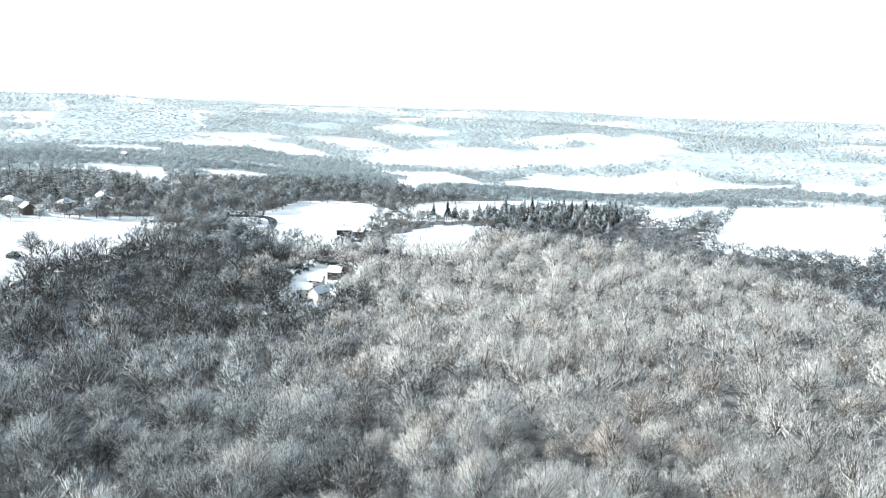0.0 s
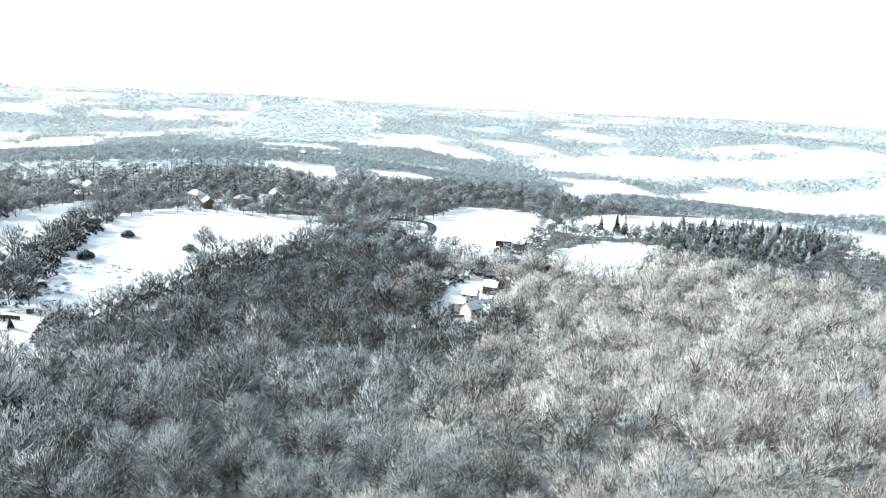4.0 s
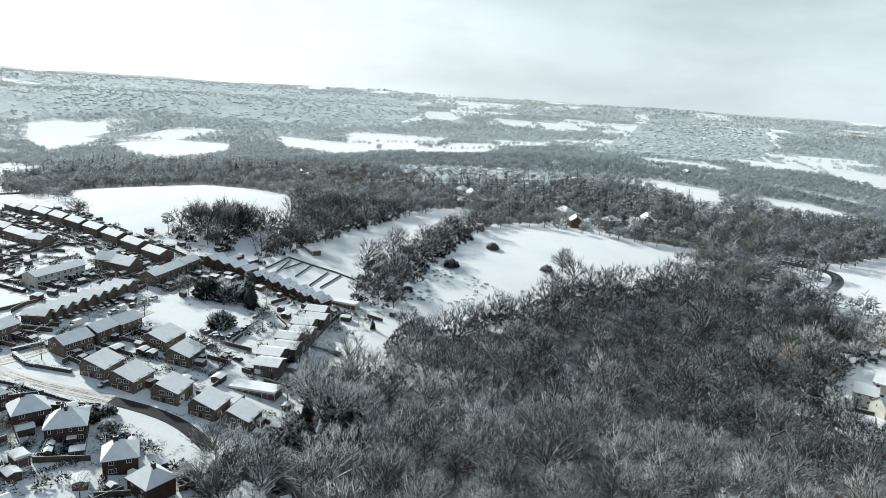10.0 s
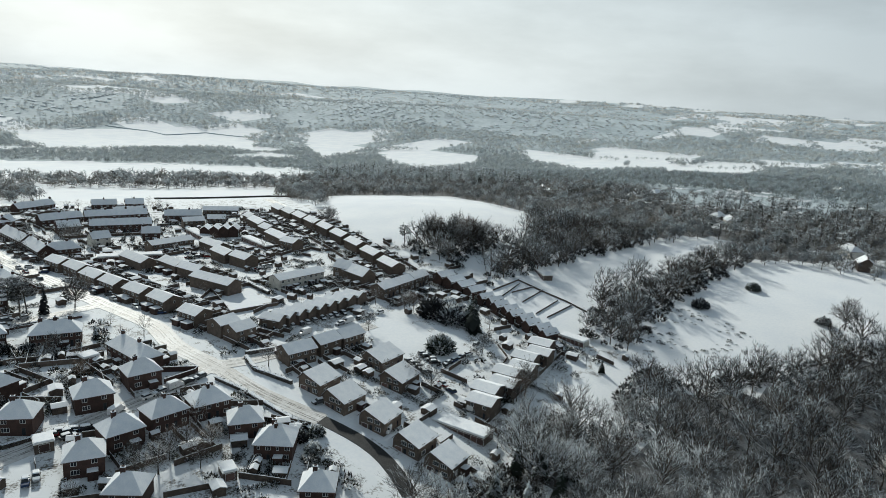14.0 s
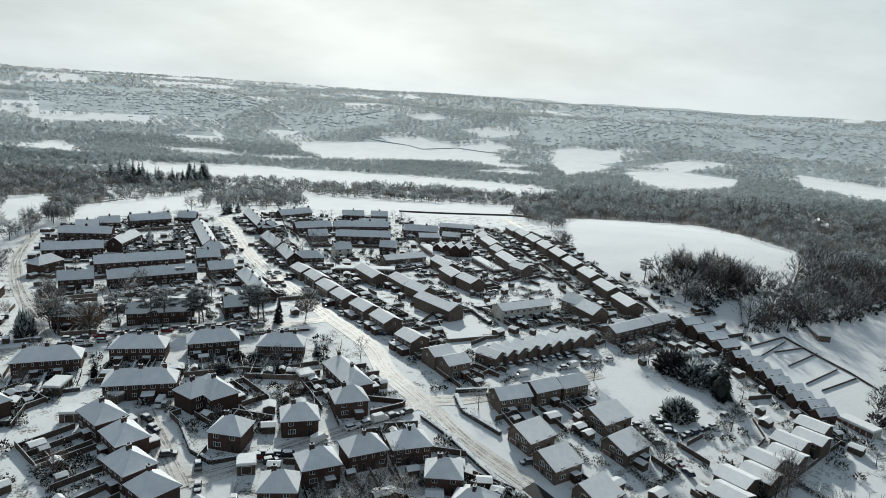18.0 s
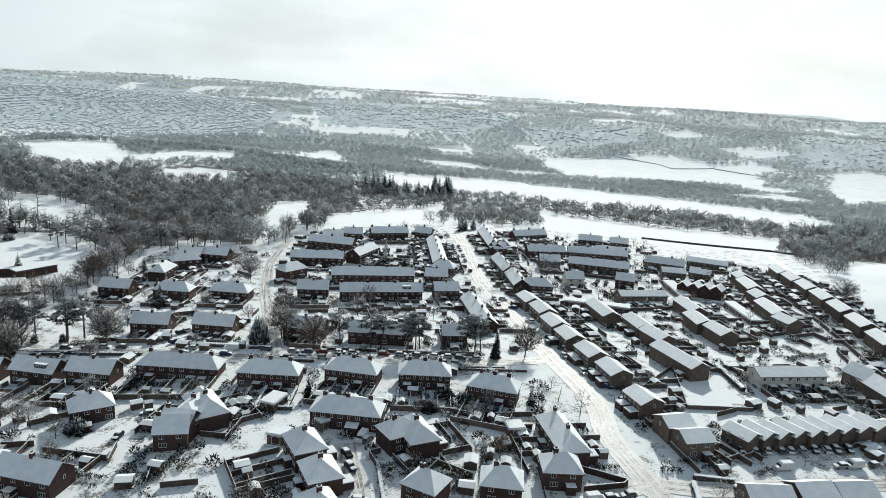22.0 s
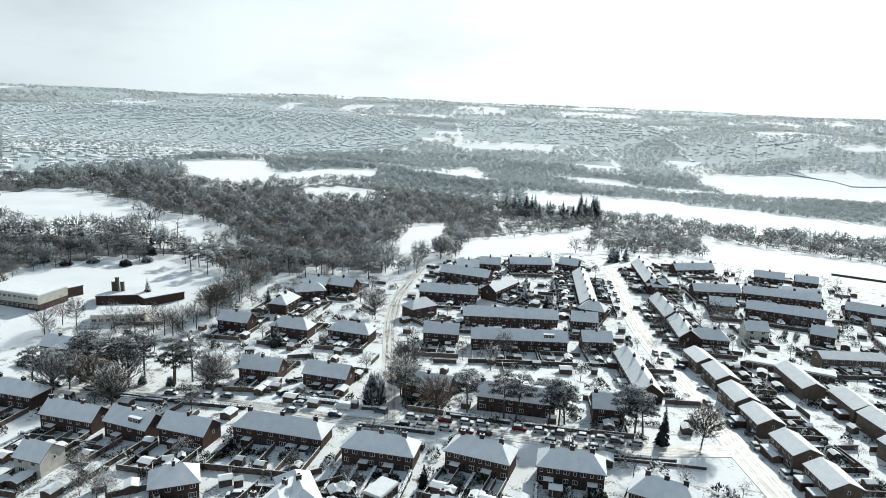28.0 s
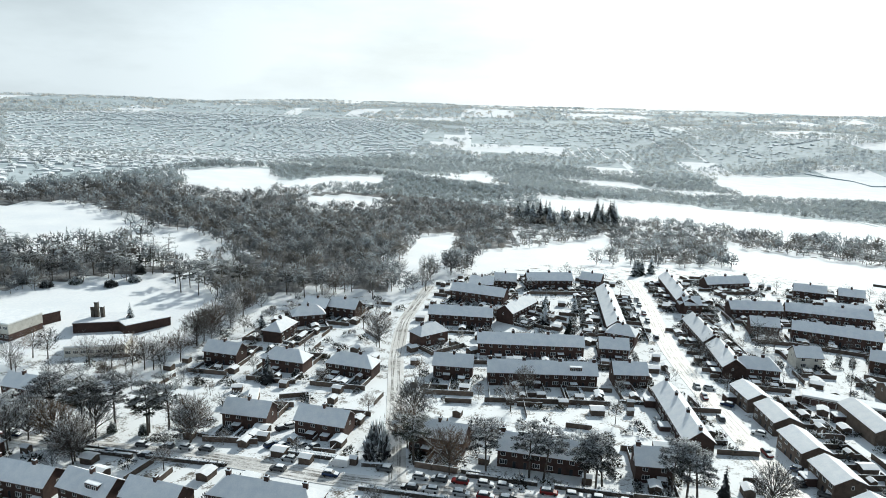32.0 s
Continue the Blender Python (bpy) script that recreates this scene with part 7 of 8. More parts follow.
plant(TOWN_TREES[1], 17.8, 189.6, 0.85, label="leafless street tree with snow on its limbs", group='garden trees')
plant(TOWN_TREES[2], -37.9, 267, 0.85, label="leafless street tree with snow on its limbs", group='garden trees')
plant(TOWN_TREES[3], 90.5, 238.7, 0.85, label="leafless street tree with snow on its limbs", group='garden trees')
plant(TOWN_TREES[0], 120.7, 253.6, 0.85, label="leafless street tree with snow on its limbs", group='garden trees')
plant(TOWN_TREES[1], -2.8, 356.5, 0.85, label="leafless street tree with snow on its limbs", group='garden trees')
plant(TOWN_TREES[2], -17.2, 330.3, 0.85, label="leafless street tree with snow on its limbs", group='garden trees')
plant(TOWN_TREES[3], -15.1, 319.6, 0.85, label="leafless street tree with snow on its limbs", group='garden trees')
plant(PINES[0], 9.1, 152.1, 0.95, label="tall dark pine with snow on its clumped crown", group='street pines')
plant(PINES[1], 19.5, 150, 0.95, label="tall dark pine with snow on its clumped crown", group='street pines')
plant(PINES[2], 22.9, 149.6, 0.95, label="tall dark pine with snow on its clumped crown", group='street pines')
plant(PINES[0], 31.9, 145.2, 0.95, label="tall dark pine with snow on its clumped crown", group='street pines')
plant(PINES[1], 34.3, 144.2, 0.95, label="tall dark pine with snow on its clumped crown", group='street pines')
plant(PINES[2], 36.4, 146.2, 0.95, label="tall dark pine with snow on its clumped crown", group='street pines')
plant(PINES[0], 52.1, 145, 0.95, label="tall dark pine with snow on its clumped crown", group='street pines')
plant(PINES[1], 55.2, 143.3, 0.95, label="tall dark pine with snow on its clumped crown", group='street pines')
plant(PINES[2], 56.8, 140.6, 0.95, label="tall dark pine with snow on its clumped crown", group='street pines')
plant(PINES[0], -8.9, 155.7, 0.95, label="tall dark pine with snow on its clumped crown", group='street pines')
plant(PINES[0], -123.7, 171.7, 1, label="tall dark pine with snow on its clumped crown", group='street pines')
plant(PINES[1], -118, 176.9, 1, label="tall dark pine with snow on its clumped crown", group='street pines')
plant(PINES[2], -104.4, 179.7, 1, label="tall dark pine with snow on its clumped crown", group='street pines')
plant(PINES[0], -86, 176.3, 1, label="tall dark pine with snow on its clumped crown", group='street pines')
plant(PINES[1], -119.6, 186, 1, label="tall dark pine with snow on its clumped crown", group='street pines')
plant(PINES[2], -131.8, 173.5, 1, label="tall dark pine with snow on its clumped crown", group='street pines')
plant(SPRUCES[0], -62, 212.1, 0.9, label="dark spruce with drooping snowy boughs", group='garden conifers')
plant(SPRUCES[1], -136.1, 268.2, 0.9, label="dark spruce with drooping snowy boughs", group='garden conifers')
plant(SPRUCES[0], 37.9, 275.2, 0.9, label="dark spruce with drooping snowy boughs", group='garden conifers')
plant(SPRUCES[0], 46.6, 265.2, 0.7, label="dark spruce with drooping snowy boughs", group='garden conifers')
plant(SPRUCES[1], -80.1, 267, 0.7, label="dark spruce with drooping snowy boughs", group='garden conifers')
plant(SPRUCES[0], 61.4, 138.3, 0.75, label="narrow ivy-dark cypress by the road", tall=1.3)
plant(BIG_BUSH[0], -18.6, 159.2, 0.75, label="ivy-covered dark tree beside the street", tall=2.6)
plant(BIG_BUSH[0], -97, 176.7, 0.3, label="clipped columnar evergreen beside the street", category='shrub', tall=2.2)
plant(BIG_BUSH[1], -87.2, 175.2, 0.3, label="clipped columnar evergreen beside the street", category='shrub', tall=2.2)
plant(TOWN_TREES[0], -132.6, 214.5, 0.7, label="slender leafless birch in the school grounds", group='school trees')
plant(TOWN_TREES[1], -138.6, 214.1, 0.7, label="slender leafless birch in the school grounds", group='school trees')
plant(TOWN_TREES[2], -152.7, 218.4, 0.7, label="slender leafless birch in the school grounds", group='school trees')
plant(TOWN_TREES[3], -119.4, 215.2, 0.7, label="slender leafless birch in the school grounds", group='school trees')
plant(TOWN_TREES[0], -114.8, 220.8, 0.7, label="slender leafless birch in the school grounds", group='school trees')
plant(TOWN_TREES[1], -111, 226.7, 0.7, label="slender leafless birch in the school grounds", group='school trees')
plant(TOWN_TREES[2], -108.1, 232.7, 0.7, label="slender leafless birch in the school grounds", group='school trees')
plant(TOWN_TREES[3], -106.5, 207.5, 0.7, label="slender leafless birch in the school grounds", group='school trees')
plant(TOWN_TREES[0], -124.8, 209.6, 0.7, label="slender leafless birch in the school grounds", group='school trees')
plant(TOWN_TREES[1], -104, 239.1, 0.7, label="slender leafless birch in the school grounds", group='school trees')
plant(TOWN_TREES[0], -95, 259.5, 0.7, label="leafless street tree with snow on its limbs", group='garden trees')
plant(TOWN_TREES[1], -92.5, 266.9, 0.7, label="leafless street tree with snow on its limbs", group='garden trees')
plant(TOWN_TREES[2], -86.4, 263.3, 0.7, label="leafless street tree with snow on its limbs", group='garden trees')
plant(TOWN_TREES[3], -96.2, 252.5, 0.7, label="leafless street tree with snow on its limbs", group='garden trees')
plant(PINES[0], -235.7, 328.3, 0.9, label="tall dark pine with snow on its clumped crown", group='pine belt')
plant(PINES[1], -231, 335.1, 0.9, label="tall dark pine with snow on its clumped crown", group='pine belt')
plant(PINES[2], -216, 330.6, 0.9, label="tall dark pine with snow on its clumped crown", group='pine belt')
plant(PINES[0], -203.5, 324.6, 0.9, label="tall dark pine with snow on its clumped crown", group='pine belt')
plant(PINES[1], -196.5, 328.3, 0.9, label="tall dark pine with snow on its clumped crown", group='pine belt')
plant(PINES[2], -189.9, 338.8, 0.9, label="tall dark pine with snow on its clumped crown", group='pine belt')
plant(PINES[0], -177.5, 335.6, 0.9, label="tall dark pine with snow on its clumped crown", group='pine belt')
plant(PINES[1], -167.6, 334.1, 0.9, label="tall dark pine with snow on its clumped crown", group='pine belt')
plant(PINES[2], -161.5, 344.5, 0.9, label="tall dark pine with snow on its clumped crown", group='pine belt')
plant(PINES[0], -143.2, 330.3, 0.9, label="tall dark pine with snow on its clumped crown", group='pine belt')
plant(PINES[1], -133.2, 324, 0.9, label="tall dark pine with snow on its clumped crown", group='pine belt')
plant(PINES[2], -127.6, 328.9, 0.9, label="tall dark pine with snow on its clumped crown", group='pine belt')
plant(PINES[0], -117.4, 325.5, 0.9, label="tall dark pine with snow on its clumped crown", group='pine belt')
plant(PINES[1], -107.7, 323, 0.9, label="tall dark pine with snow on its clumped crown", group='pine belt')
plant(PINES[2], -134.4, 315.7, 0.9, label="tall dark pine with snow on its clumped crown", group='pine belt')
plant(PINES[0], -124.2, 311.8, 0.9, label="tall dark pine with snow on its clumped crown", group='pine belt')
plant(PINES[1], -91.8, 318.6, 0.9, label="tall dark pine with snow on its clumped crown", group='pine belt')
plant(PINES[2], -81.8, 313.9, 0.9, label="tall dark pine with snow on its clumped crown", group='pine belt')
plant(PINES[0], -72.2, 309.1, 0.9, label="tall dark pine with snow on its clumped crown", group='pine belt')
plant(PINES[1], -64.7, 314, 0.9, label="tall dark pine with snow on its clumped crown", group='pine belt')
plant(BIG_BUSH[0], -213.7, 317.1, 0.7, label="dark evergreen thicket dusted with snow", category='shrub', group='evergreen thickets')
plant(BIG_BUSH[1], -200.6, 314.7, 0.7, label="dark evergreen thicket dusted with snow", category='shrub', group='evergreen thickets')
plant(BIG_BUSH[0], -190.2, 322.1, 0.7, label="dark evergreen thicket dusted with snow", category='shrub', group='evergreen thickets')
plant(BIG_BUSH[1], -164.3, 330.3, 0.7, label="dark evergreen thicket dusted with snow", category='shrub', group='evergreen thickets')
plant(BIG_BUSH[0], -171.6, 320.5, 0.7, label="dark evergreen thicket dusted with snow", category='shrub', group='evergreen thickets')
plant(TOWN_TREES[0], -59, 314.1, 1, label="leafless street tree with snow on its limbs", group='garden trees')
plant(TOWN_TREES[1], -51.2, 319.1, 1, label="leafless street tree with snow on its limbs", group='garden trees')
plant(TOWN_TREES[2], -43.2, 324.4, 1, label="leafless street tree with snow on its limbs", group='garden trees')
plant(TOWN_TREES[3], -33.8, 319.2, 1, label="leafless street tree with snow on its limbs", group='garden trees')
plant(TOWN_TREES[0], -68.6, 319, 1, label="leafless street tree with snow on its limbs", group='garden trees')
plant(TOWN_TREES[1], -57.4, 329.8, 1, label="leafless street tree with snow on its limbs", group='garden trees')
plant(TOWN_TREES[2], -39.5, 329.9, 1, label="leafless street tree with snow on its limbs", group='garden trees')
plant(TOWN_TREES[3], -30.1, 341.8, 1, label="leafless street tree with snow on its limbs", group='garden trees')
plant(TOWN_TREES[0], -82.7, 329.4, 1, label="leafless street tree with snow on its limbs", group='garden trees')
plant(BIG_BUSH[0], 154, 30.5, 1.25, label="large round evergreen bush on the green", category='bush')
plant(BIG_BUSH[0], 178.5, 54, 1.55, label="dark spreading evergreen bush on the green", category='bush', group='green bushes')
plant(BIG_BUSH[1], 191.3, 55.9, 0.95, label="dark spreading evergreen bush on the green", category='bush', group='green bushes')
plant(BIG_BUSH[1], 180.5, 45.5, 1.6, label="dark spreading evergreen bush on the green", category='bush', group='green bushes')
plant(SPRUCES[0], 180, 34, 1.4, label="tall dark conifer on the green", group='green conifers')
plant(SPRUCES[1], 186, 40.4, 1.15, label="tall dark conifer on the green", group='green conifers')
plant(TOWN_TREES[0], 143.2, 57, 0.8, label="leafless street tree with snow on its limbs", group='green trees')
plant(TOWN_TREES[1], 164.5, 18.7, 0.8, label="leafless street tree with snow on its limbs", group='green trees')
plant(TOWN_TREES[2], 173.8, 62.8, 0.8, label="leafless street tree with snow on its limbs", group='green trees')
plant(TOWN_TREES[3], 173.3, 60.4, 0.8, label="leafless street tree with snow on its limbs", group='green trees')
plant(TOWN_TREES[0], 170.7, 62.9, 0.8, label="leafless street tree with snow on its limbs", group='green trees')
plant(TOWN_TREES[0], 125.9, 11.8, 0.9, label="leafless street tree with snow on its limbs", group='garden trees')
plant(TOWN_TREES[1], 127.7, 20, 0.9, label="leafless street tree with snow on its limbs", group='garden trees')
plant(TOWN_TREES[2], 152.6, -7.8, 0.9, label="leafless street tree with snow on its limbs", group='garden trees')
plant(TOWN_TREES[3], 146.7, -8, 0.9, label="leafless street tree with snow on its limbs", group='garden trees')
plant(TOWN_TREES[0], 10.2, 99.6, 0.5, label="leafless street tree with snow on its limbs", group='garden trees')
plant(TOWN_TREES[1], -0.1, 89.2, 0.5, label="leafless street tree with snow on its limbs", group='garden trees')
plant(TOWN_TREES[0], -77.2, 109.8, 0.75, label="leafless street tree with snow on its limbs", group='garden trees')
plant(TOWN_TREES[1], -83.9, 115.5, 0.75, label="leafless street tree with snow on its limbs", group='garden trees')
plant(TOWN_TREES[2], -73.5, 107.8, 0.75, label="leafless street tree with snow on its limbs", group='garden trees')
plant(BIG_BUSH[0], -60.4, 103.2, 0.75, label="dark round bush dusted with snow", category='bush')
plant(SPRUCES[0], -1.7, 113.1, 0.5, label="dark spruce with drooping snowy boughs", group='garden conifers')
plant(SPRUCES[1], 62.5, 102.6, 0.5, label="dark spruce with drooping snowy boughs", group='garden conifers')
plant(BIG_BUSH[0], 37.9, 108.6, 0.6, label="tangle of dark garden evergreens", category='bush', group='garden evergreens')
plant(BIG_BUSH[1], 42.9, 105.3, 0.6, label="tangle of dark garden evergreens", category='bush', group='garden evergreens')
plant(BIG_BUSH[0], 31.7, 100.6, 0.6, label="tangle of dark garden evergreens", category='bush', group='garden evergreens')
plant(BIG_BUSH[1], 47.6, 80.4, 0.6, label="tangle of dark garden evergreens", category='bush', group='garden evergreens')
plant(TOWN_TREES[0], 42.6, 93.2, 0.6, label="leafless street tree with snow on its limbs", group='garden trees')
plant(TOWN_TREES[1], 48.7, 99.1, 0.6, label="leafless street tree with snow on its limbs", group='garden trees')
plant(TOWN_TREES[2], 45.7, 75.9, 0.6, label="leafless street tree with snow on its limbs", group='garden trees')
plant(TOWN_TREES[0], 44.4, 28.1, 0.75, label="leafless street tree with snow on its limbs", group='garden trees')
plant(TOWN_TREES[1], 49.3, 28.6, 0.75, label="leafless street tree with snow on its limbs", group='garden trees')
plant(TOWN_TREES[2], 48.3, 21, 0.75, label="leafless street tree with snow on its limbs", group='garden trees')
plant(TOWN_TREES[3], 54.1, 25, 0.75, label="leafless street tree with snow on its limbs", group='garden trees')
plant(TOWN_TREES[0], 39.7, 25, 0.75, label="leafless street tree with snow on its limbs", group='garden trees')
plant(TOWN_TREES[1], 35.9, 28, 0.75, label="leafless street tree with snow on its limbs", group='garden trees')
plant(BIG_BUSH[0], 74.6, 10, 0.55, label="garden thicket laden with snow", category='bush', group='garden thickets')
plant(BIG_BUSH[1], 74.8, 16, 0.55, label="garden thicket laden with snow", category='bush', group='garden thickets')
plant(BIG_BUSH[0], 80.2, 15.3, 0.55, label="garden thicket laden with snow", category='bush', group='garden thickets')
plant(TOWN_TREES[0], 156.2, -33.8, 0.95, label="leafless street tree with snow on its limbs", group='edge trees')
plant(TOWN_TREES[1], 157, -5.3, 0.95, label="leafless street tree with snow on its limbs", group='edge trees')
plant(TOWN_TREES[2], 129.1, -28.4, 0.95, label="leafless street tree with snow on its limbs", group='edge trees')
plant(TOWN_TREES[3], 117.4, -20.1, 0.95, label="leafless street tree with snow on its limbs", group='edge trees')
plant(TOWN_TREES[0], 137.8, -31.3, 0.95, label="leafless street tree with snow on its limbs", group='edge trees')
plant(SPRUCES[0], 193.9, -16.5, 0.5, label="small dark fir in the snow")
plant(FIELD_TREES[1], 316.2, -80, 1.23, label="lone leafless tree in a snowy field")
plant(BIG_BUSH[0], 315.7, -71.3, 0.8, label="dark thorn bush in a snowy field", category='bush', group='field bushes')
plant(BIG_BUSH[0], 292.9, -21.2, 0.95, label="dark round bush in a snowy field", category='bush', group='field bushes')
plant(BIG_BUSH[0], 338.1, -33.9, 0.85, label="dark round bush in a snowy field", category='bush', group='field bushes')
plant(FIELD_TREES[2], 243.5, 189, 0.95, label="lone leafless tree beside a snowy field")
plant(PINES[0], 241.4, 125.7, 0.8, label="leaning dark pine at the field edge")
plant(FIELD_TREES[0], 250.4, 116.8, 1.09, label="tall bare tree in a dark thicket", group='field-edge trees', tall=1.25)
plant(FIELD_TREES[1], 251.3, 109.5, 1.09, label="tall bare tree in a dark thicket", group='field-edge trees', tall=1.25)
plant(FIELD_TREES[2], 257.7, 106.5, 1.09, label="tall bare tree in a dark thicket", group='field-edge trees', tall=1.25)
plant(FIELD_TREES[0], 259.6, 100, 1.09, label="tall bare tree in a dark thicket", group='field-edge trees', tall=1.25)
plant(FIELD_TREES[1], 266.3, 97, 1.09, label="tall bare tree in a dark thicket", group='field-edge trees', tall=1.25)
plant(FIELD_TREES[2], 268.7, 92.8, 1.09, label="tall bare tree in a dark thicket", group='field-edge trees', tall=1.25)
plant(FIELD_TREES[0], 256.7, 117.8, 1.09, label="tall bare tree in a dark thicket", group='field-edge trees', tall=1.25)
plant(FIELD_TREES[1], 266.6, 109.2, 1.09, label="tall bare tree in a dark thicket", group='field-edge trees', tall=1.25)
plant(FIELD_TREES[2], 267.7, 101.9, 1.09, label="tall bare tree in a dark thicket", group='field-edge trees', tall=1.25)
plant(BIG_BUSH[0], 91.5, -29.9, 0.7, label="snowy evergreen thicket at the edge of the wood", category='bush', group='edge thickets')
plant(BIG_BUSH[1], 85.4, -25.8, 0.7, label="snowy evergreen thicket at the edge of the wood", category='bush', group='edge thickets')
plant(BIG_BUSH[0], 75.4, -24.7, 0.7, label="snowy evergreen thicket at the edge of the wood", category='bush', group='edge thickets')
plant(BIG_BUSH[1], 68, -26.5, 0.7, label="snowy evergreen thicket at the edge of the wood", category='bush', group='edge thickets')
plant(BIG_BUSH[0], 91.5, -35.2, 0.7, label="snowy evergreen thicket at the edge of the wood", category='bush', group='edge thickets')
plant(BIG_BUSH[1], 99.6, -37, 0.7, label="snowy evergreen thicket at the edge of the wood", category='bush', group='edge thickets')
plant(BIG_BUSH[0], 107.5, -37.6, 0.7, label="snowy evergreen thicket at the edge of the wood", category='bush', group='edge thickets')
plant(BIG_BUSH[1], 67.9, -21.8, 0.7, label="snowy evergreen thicket at the edge of the wood", category='bush', group='edge thickets')
plant(SPRUCES[0], 107.6, -49.5, 0.9, label="dark spruce with drooping snowy boughs", group='wood-edge conifers')
plant(SPRUCES[1], 117.6, -34.5, 0.9, label="dark spruce with drooping snowy boughs", group='wood-edge conifers')
plant(SPRUCES[0], 260.3, -180.7, 0.8, label="dark spruce with drooping snowy boughs", group='wood conifers')
plant(SPRUCES[1], 176.9, -226.2, 0.8, label="dark spruce with drooping snowy boughs", group='wood conifers')
plant(SPRUCES[0], 59.7, -124, 0.8, label="dark spruce with drooping snowy boughs", group='wood conifers')
plant(SPRUCES[1], 34.6, -311, 0.8, label="dark spruce with drooping snowy boughs", group='wood conifers')
plant(SPRUCES[0], 124.6, -40.6, 1, label="dark spruce with drooping snowy boughs", group='wood conifers')
plant(FIELD_TREES[0], -98.2, 158.9, 1.09, label="broad leafless street tree with snow on its limbs", group='street trees')
plant(FIELD_TREES[1], -71.5, 169.7, 1.09, label="broad leafless street tree with snow on its limbs", group='street trees')
plant(FIELD_TREES[2], -120.8, 166.5, 1.09, label="broad leafless street tree with snow on its limbs", group='street trees')
plant(FIELD_TREES[0], -118.8, 172.3, 1.09, label="broad leafless street tree with snow on its limbs", group='street trees')
plant(FIELD_TREES[1], -108.7, 168.9, 1.09, label="broad leafless street tree with snow on its limbs", group='street trees')
plant(FIELD_TREES[2], -100.2, 173.7, 1.09, label="broad leafless street tree with snow on its limbs", group='street trees')
plant(FIELD_TREES[0], -29.3, 250.8, 1.09, label="broad leafless street tree with snow on its limbs", group='street trees')
plant(FIELD_TREES[1], -10.5, 179.9, 1.09, label="broad leafless street tree with snow on its limbs", group='street trees')
plant(FIELD_TREES[2], -99.4, 253.1, 1.09, label="broad leafless street tree with snow on its limbs", group='street trees')
plant(FIELD_TREES[0], -98.3, 262, 1.09, label="broad leafless street tree with snow on its limbs", group='street trees')
plant(FIELD_TREES[1], -94.8, 271.5, 1.09, label="broad leafless street tree with snow on its limbs", group='street trees')
plant(FIELD_TREES[2], -93.4, 283.1, 1.09, label="broad leafless street tree with snow on its limbs", group='street trees')
plant(FIELD_TREES[0], -100.4, 248.2, 1.09, label="broad leafless street tree with snow on its limbs", group='street trees')
plant(TOWN_TREES[0], -156.4, 221.5, 1.1, label="slender leafless birch in the school grounds", group='school trees')
plant(TOWN_TREES[1], -155.6, 232.5, 1.1, label="slender leafless birch in the school grounds", group='school trees')
plant(TOWN_TREES[2], -149.6, 232, 1.1, label="slender leafless birch in the school grounds", group='school trees')
plant(TOWN_TREES[3], -121.5, 223.8, 1.1, label="slender leafless birch in the school grounds", group='school trees')
plant(TOWN_TREES[0], -115.8, 227.6, 1.1, label="slender leafless birch in the school grounds", group='school trees')
plant(TOWN_TREES[1], -109.8, 224.1, 1.1, label="slender leafless birch in the school grounds", group='school trees')
plant(TOWN_TREES[2], -106.5, 224.1, 1.1, label="slender leafless birch in the school grounds", group='school trees')
plant(TOWN_TREES[3], -103.9, 227.8, 1.1, label="slender leafless birch in the school grounds", group='school trees')
plant(TOWN_TREES[0], -100.1, 232.1, 1.1, label="slender leafless birch in the school grounds", group='school trees')
plant(TOWN_TREES[1], -130.4, 225.9, 1.1, label="slender leafless birch in the school grounds", group='school trees')
plant(PINES[0], -97.8, 180, 1.15, label="tall dark pine with snow on its clumped crown", group='street pines')
plant(PINES[1], -85.7, 174.7, 1.15, label="tall dark pine with snow on its clumped crown", group='street pines')
plant(PINES[2], -118.7, 182.7, 1.15, label="tall dark pine with snow on its clumped crown", group='street pines')
plant(PINES[0], -105.4, 177.3, 1.15, label="tall dark pine with snow on its clumped crown", group='street pines')
plant(PINES[1], -81.1, 178.3, 1.15, label="tall dark pine with snow on its clumped crown", group='street pines')
plant(SPRUCES[0], 40.1, 291.8, 0.8, label="dark spruce with drooping snowy boughs", group='garden conifers')
plant(SPRUCES[1], 52.6, 289.6, 0.8, label="dark spruce with drooping snowy boughs", group='garden conifers')
plant(SPRUCES[0], -65.8, 226.3, 0.8, label="dark spruce with drooping snowy boughs", group='garden conifers')
plant(BIG_BUSH[0], 28.5, 275.9, 0.6, label="dark garden evergreen dusted with snow", category='bush', group='garden evergreens')
plant(BIG_BUSH[1], 97.1, 258.8, 0.6, label="dark garden evergreen dusted with snow", category='bush', group='garden evergreens')
plant(BIG_BUSH[0], 102.4, 268.6, 0.6, label="dark garden evergreen dusted with snow", category='bush', group='garden evergreens')
plant(TOWN_TREES[0], 101.9, 252.8, 0.85, label="leafless street tree with snow on its limbs", group='garden trees')
plant(TOWN_TREES[1], 127.5, 260, 0.85, label="leafless street tree with snow on its limbs", group='garden trees')
plant(TOWN_TREES[2], 23.4, 204.4, 0.85, label="leafless street tree with snow on its limbs", group='garden trees')
plant(TOWN_TREES[3], 123.2, 265.7, 0.85, label="leafless street tree with snow on its limbs", group='garden trees')

# ---- conifer plantation ----
PLANTATION = [(380.8, -359), (352.6, -384.2), (383.4, -449), (378.1, -509.4), (380.9, -582.4), (296.7, -514.4), (237.6, -437.5), (258.1, -405.3), (278.9, -380.2), (318.9, -380.2)]
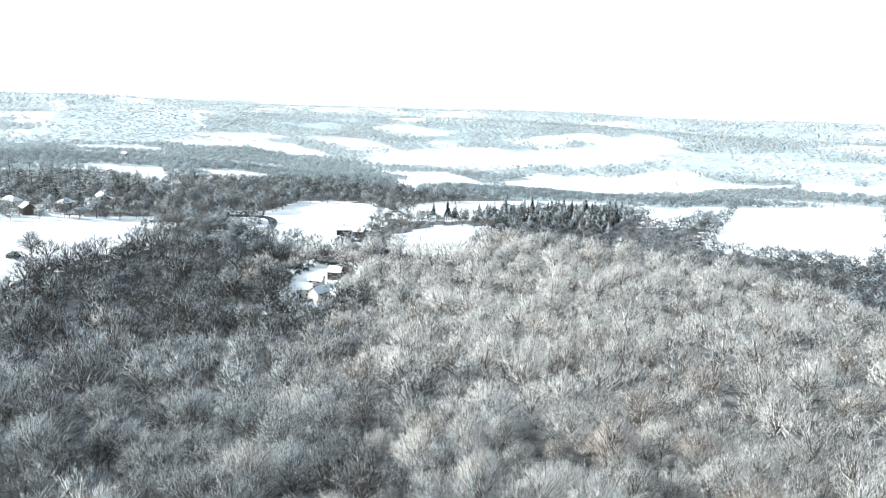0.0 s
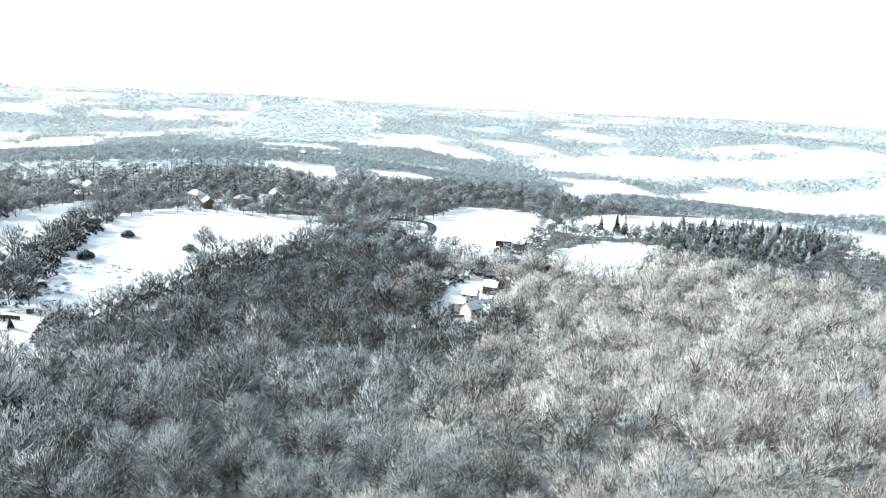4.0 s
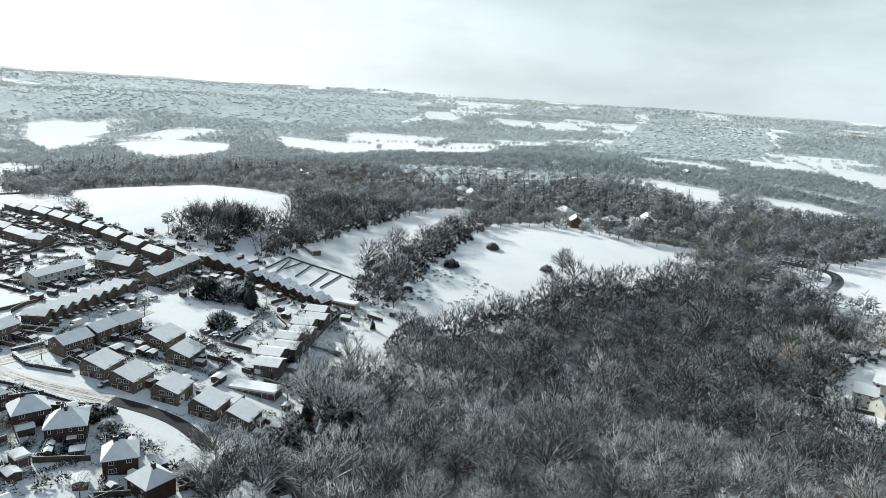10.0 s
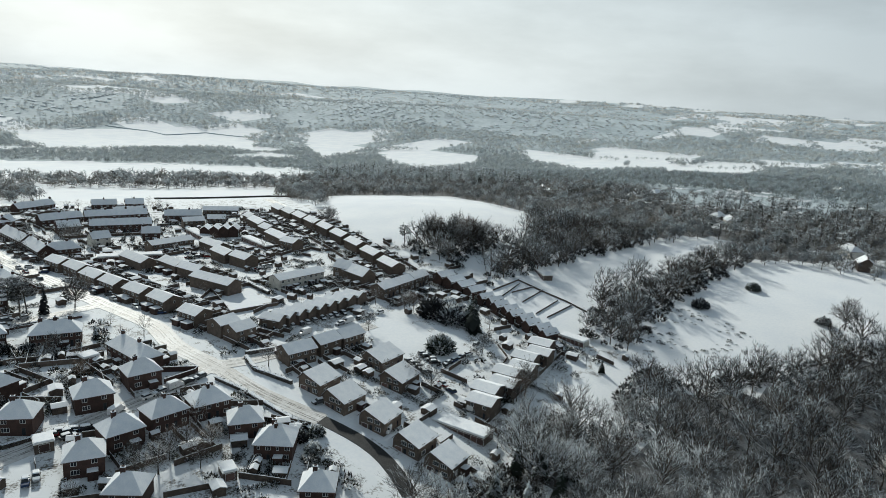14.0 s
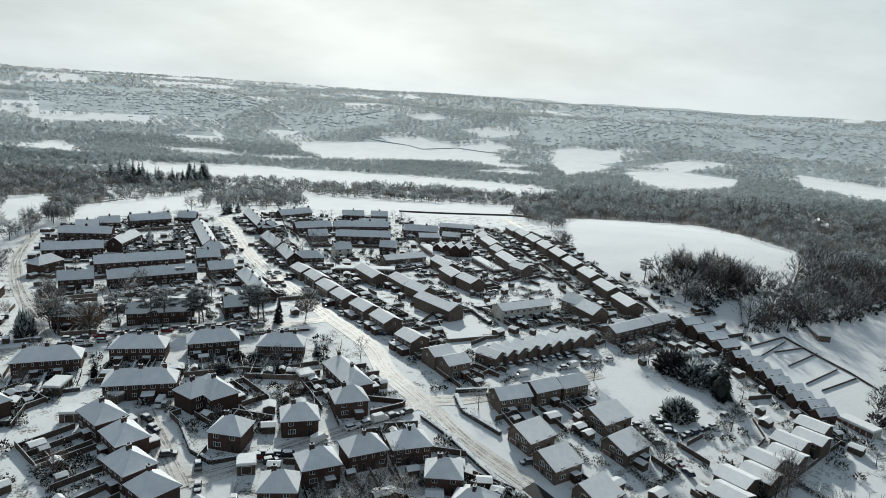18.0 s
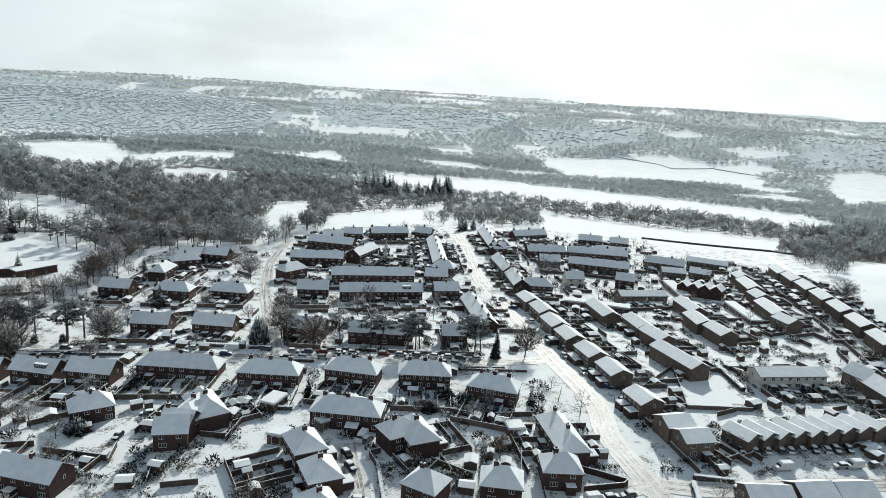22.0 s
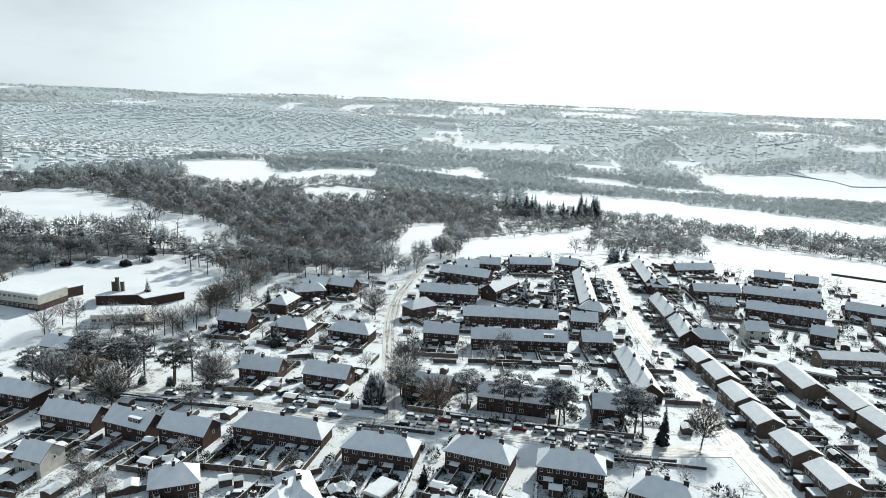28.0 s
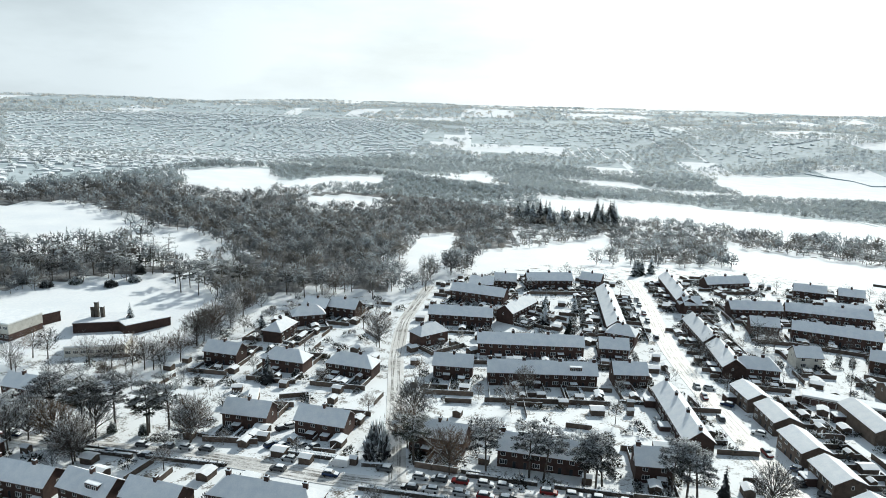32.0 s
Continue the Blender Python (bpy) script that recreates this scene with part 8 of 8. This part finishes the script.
px_, py_, prng = scatter(min(p[0] for p in PLANTATION), min(p[1] for p in PLANTATION), max(p[0] for p in PLANTATION), max(p[1] for p in PLANTATION), 11.5, 8)
hit_ = inside(PLANTATION, px_, py_)
for a, b in list(zip(px_[hit_], py_[hit_]))[:150]:
    plant(SPRUCES[int(prng.integers(0, 2))], float(a), float(b), float(prng.uniform(0.75, 1.35)), label="dark plantation spruce dusted with snow", group="plantation spruces")
# evergreens among the woods, too many to count
DARK_WOOD = [[(-285, 372), (-240, 402), (-160, 372), (-118, 330), (-128, 312), (-165, 345), (-205, 330), (-262, 300)], [(533.4, 92.6), (676.2, 50.6), (676.5, -38.9), (612.3, -163.3), (479.9, -187.7), (438.8, -135.5), (435, -60.1), (431.3, 18.7)], [(566.9, 643.4), (813.7, 713.3), (804.1, 503.3), (724.2, 332.8), (575.2, 244.3), (568.6, 328.5), (545.9, 448.7), (450.5, 474.3)]]
dark_ = []
for poly in DARK_WOOD:
    ex_, ey_, erng = scatter(min(p[0] for p in poly), min(p[1] for p in poly), max(p[0] for p in poly), max(p[1] for p in poly), 12.0, 12)
    ok_ = inside(poly, ex_, ey_) & wooded(ex_, ey_) & (erng.uniform(0, 1, ex_.size) < 0.5)
    dark_ += [(float(a), float(b), float(erng.uniform(0.85, 1.35)), float(a), k) for k, (a, b) in enumerate(zip(ex_[ok_], ey_[ok_]))]
if dark_:
    stand("evergreens", [to_arrays(conifer_data(170, 13, 3.2, 11, 9)), to_arrays(pine_data(171, 14, 5.5, 14, 16)), to_arrays(pine_data(172, 15, 5.0, 13, 16))], dark_, NEEDLE, "dark pines and firs dusted with snow among the woods", "evergreens")
# conifer clump beyond the town
for k in range(7):
    plant(SPRUCES[k % 2], 129 + (22.8) * k / 6 + RNG.uniform(-3, 3), 645.3 + (0.1) * k / 6 + RNG.uniform(-4, 4), 2.1 * RNG.uniform(0.8, 1.15), label="dark conifer in a clump beyond the houses", group="conifer clump")
for k in range(8):
    plant(SPRUCES[k % 2], 58.3 + (25.6) * k / 7 + RNG.uniform(-3, 3), 632.4 + (-20.4) * k / 7 + RNG.uniform(-4, 4), 2.0 * RNG.uniform(0.8, 1.15), label="dark conifer in a clump beyond the houses", group="conifer clump")
for k in range(12):
    plant(SPRUCES[k % 2], 86.9 + (54.1) * k / 11 + RNG.uniform(-3, 3), 614.2 + (11.6) * k / 11 + RNG.uniform(-4, 4), 1.5 * RNG.uniform(0.8, 1.15), label="dark conifer in a clump beyond the houses", group="conifer clump")
for k in range(4):
    plant(SPRUCES[k % 2], 98.1 + (11.3) * k / 3 + RNG.uniform(-3, 3), 373.8 + (5.4) * k / 3 + RNG.uniform(-4, 4), 1.1 * RNG.uniform(0.8, 1.15), label="dark conifer in a clump beyond the houses", group="conifer clump")


# ---- distant towns ----
def distant_houses():
    """Streets of far houses in rows, too many to count."""
    verts, faces, mats = [], [], []
    rng_ = random.Random(17)
    for n, poly in enumerate(FAR_TOWN):
        px, py = [p[0] for p in poly], [p[1] for p in poly]
        gap, row = (15.0, 30.0) if n == 0 else (20.0, 40.0)
        block = 150.0 if n == 0 else 190.0
        spots = []
        for bx in np.arange(min(px), max(px), block):
            for by in np.arange(min(py), max(py), block):
                turn, full = rng_.choice((0.2, 0.45, 1.75, 2.1)) + rng_.uniform(-0.2, 0.2), rng_.uniform(0.7, 1.0) if n == 0 else rng_.uniform(0.1, 0.75)
                p, q = np.meshgrid(np.arange(-block * 0.62, block * 0.62, gap), np.arange(-block * 0.62, block * 0.62, row), indexing="ij")
                p, q = p.ravel(), q.ravel() + 6 * np.sin(p.ravel() / 47 + bx)
                c, s = math.cos(turn), math.sin(turn)
                for i, j in zip(p, q):
                    if rng_.random() < full:
                        u, v = i * c - j * s, i * s + j * c
                        if abs(u) < block / 2 and abs(v) < block / 2:
                            spots.append((bx + u, by + v, turn + (1.57 if rng_.random() < 0.15 else 0.0)))
        x, y, w_ = (np.array(c) for c in zip(*spots))
        hit = inside(poly, x, y)
        for field in OPEN:
            hit &= ~inside(field, x, y)
        x, y, w_ = x[hit], y[hit], w_[hit]
        for a, b, g, w in zip(x, y, land(x, y), w_):
            a, b = a + rng_.uniform(-6, 6), b + rng_.uniform(-6, 6)
            l, d, e, r = rng_.uniform(4.0, 7.5), rng_.uniform(4.2, 5.4), rng_.uniform(1.2, 1.8), rng_.uniform(0.6, 1.0)
            z, c, s, k = g, math.cos(w), math.sin(w), len(verts)
            for ux, uy, uz in ((-l, -d, -1), (l, -d, -1), (l, d, -1), (-l, d, -1), (-l, -d, e), (l, -d, e), (l, d, e), (-l, d, e), (-l, 0, e + r), (l, 0, e + r)):
                verts.append((a + ux * c - uy * s, b + ux * s + uy * c, z + uz))
            faces += [tuple(k + i_ for i_ in f) for f in ((0, 1, 5, 4), (1, 2, 6, 9, 5), (2, 3, 7, 6), (3, 0, 4, 8, 7), (4, 5, 9, 8), (6, 7, 8, 9))]
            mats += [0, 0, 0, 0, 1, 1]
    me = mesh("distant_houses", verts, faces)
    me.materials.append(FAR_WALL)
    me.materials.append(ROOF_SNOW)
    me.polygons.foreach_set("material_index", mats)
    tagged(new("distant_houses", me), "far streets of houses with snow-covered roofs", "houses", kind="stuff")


distant_houses()
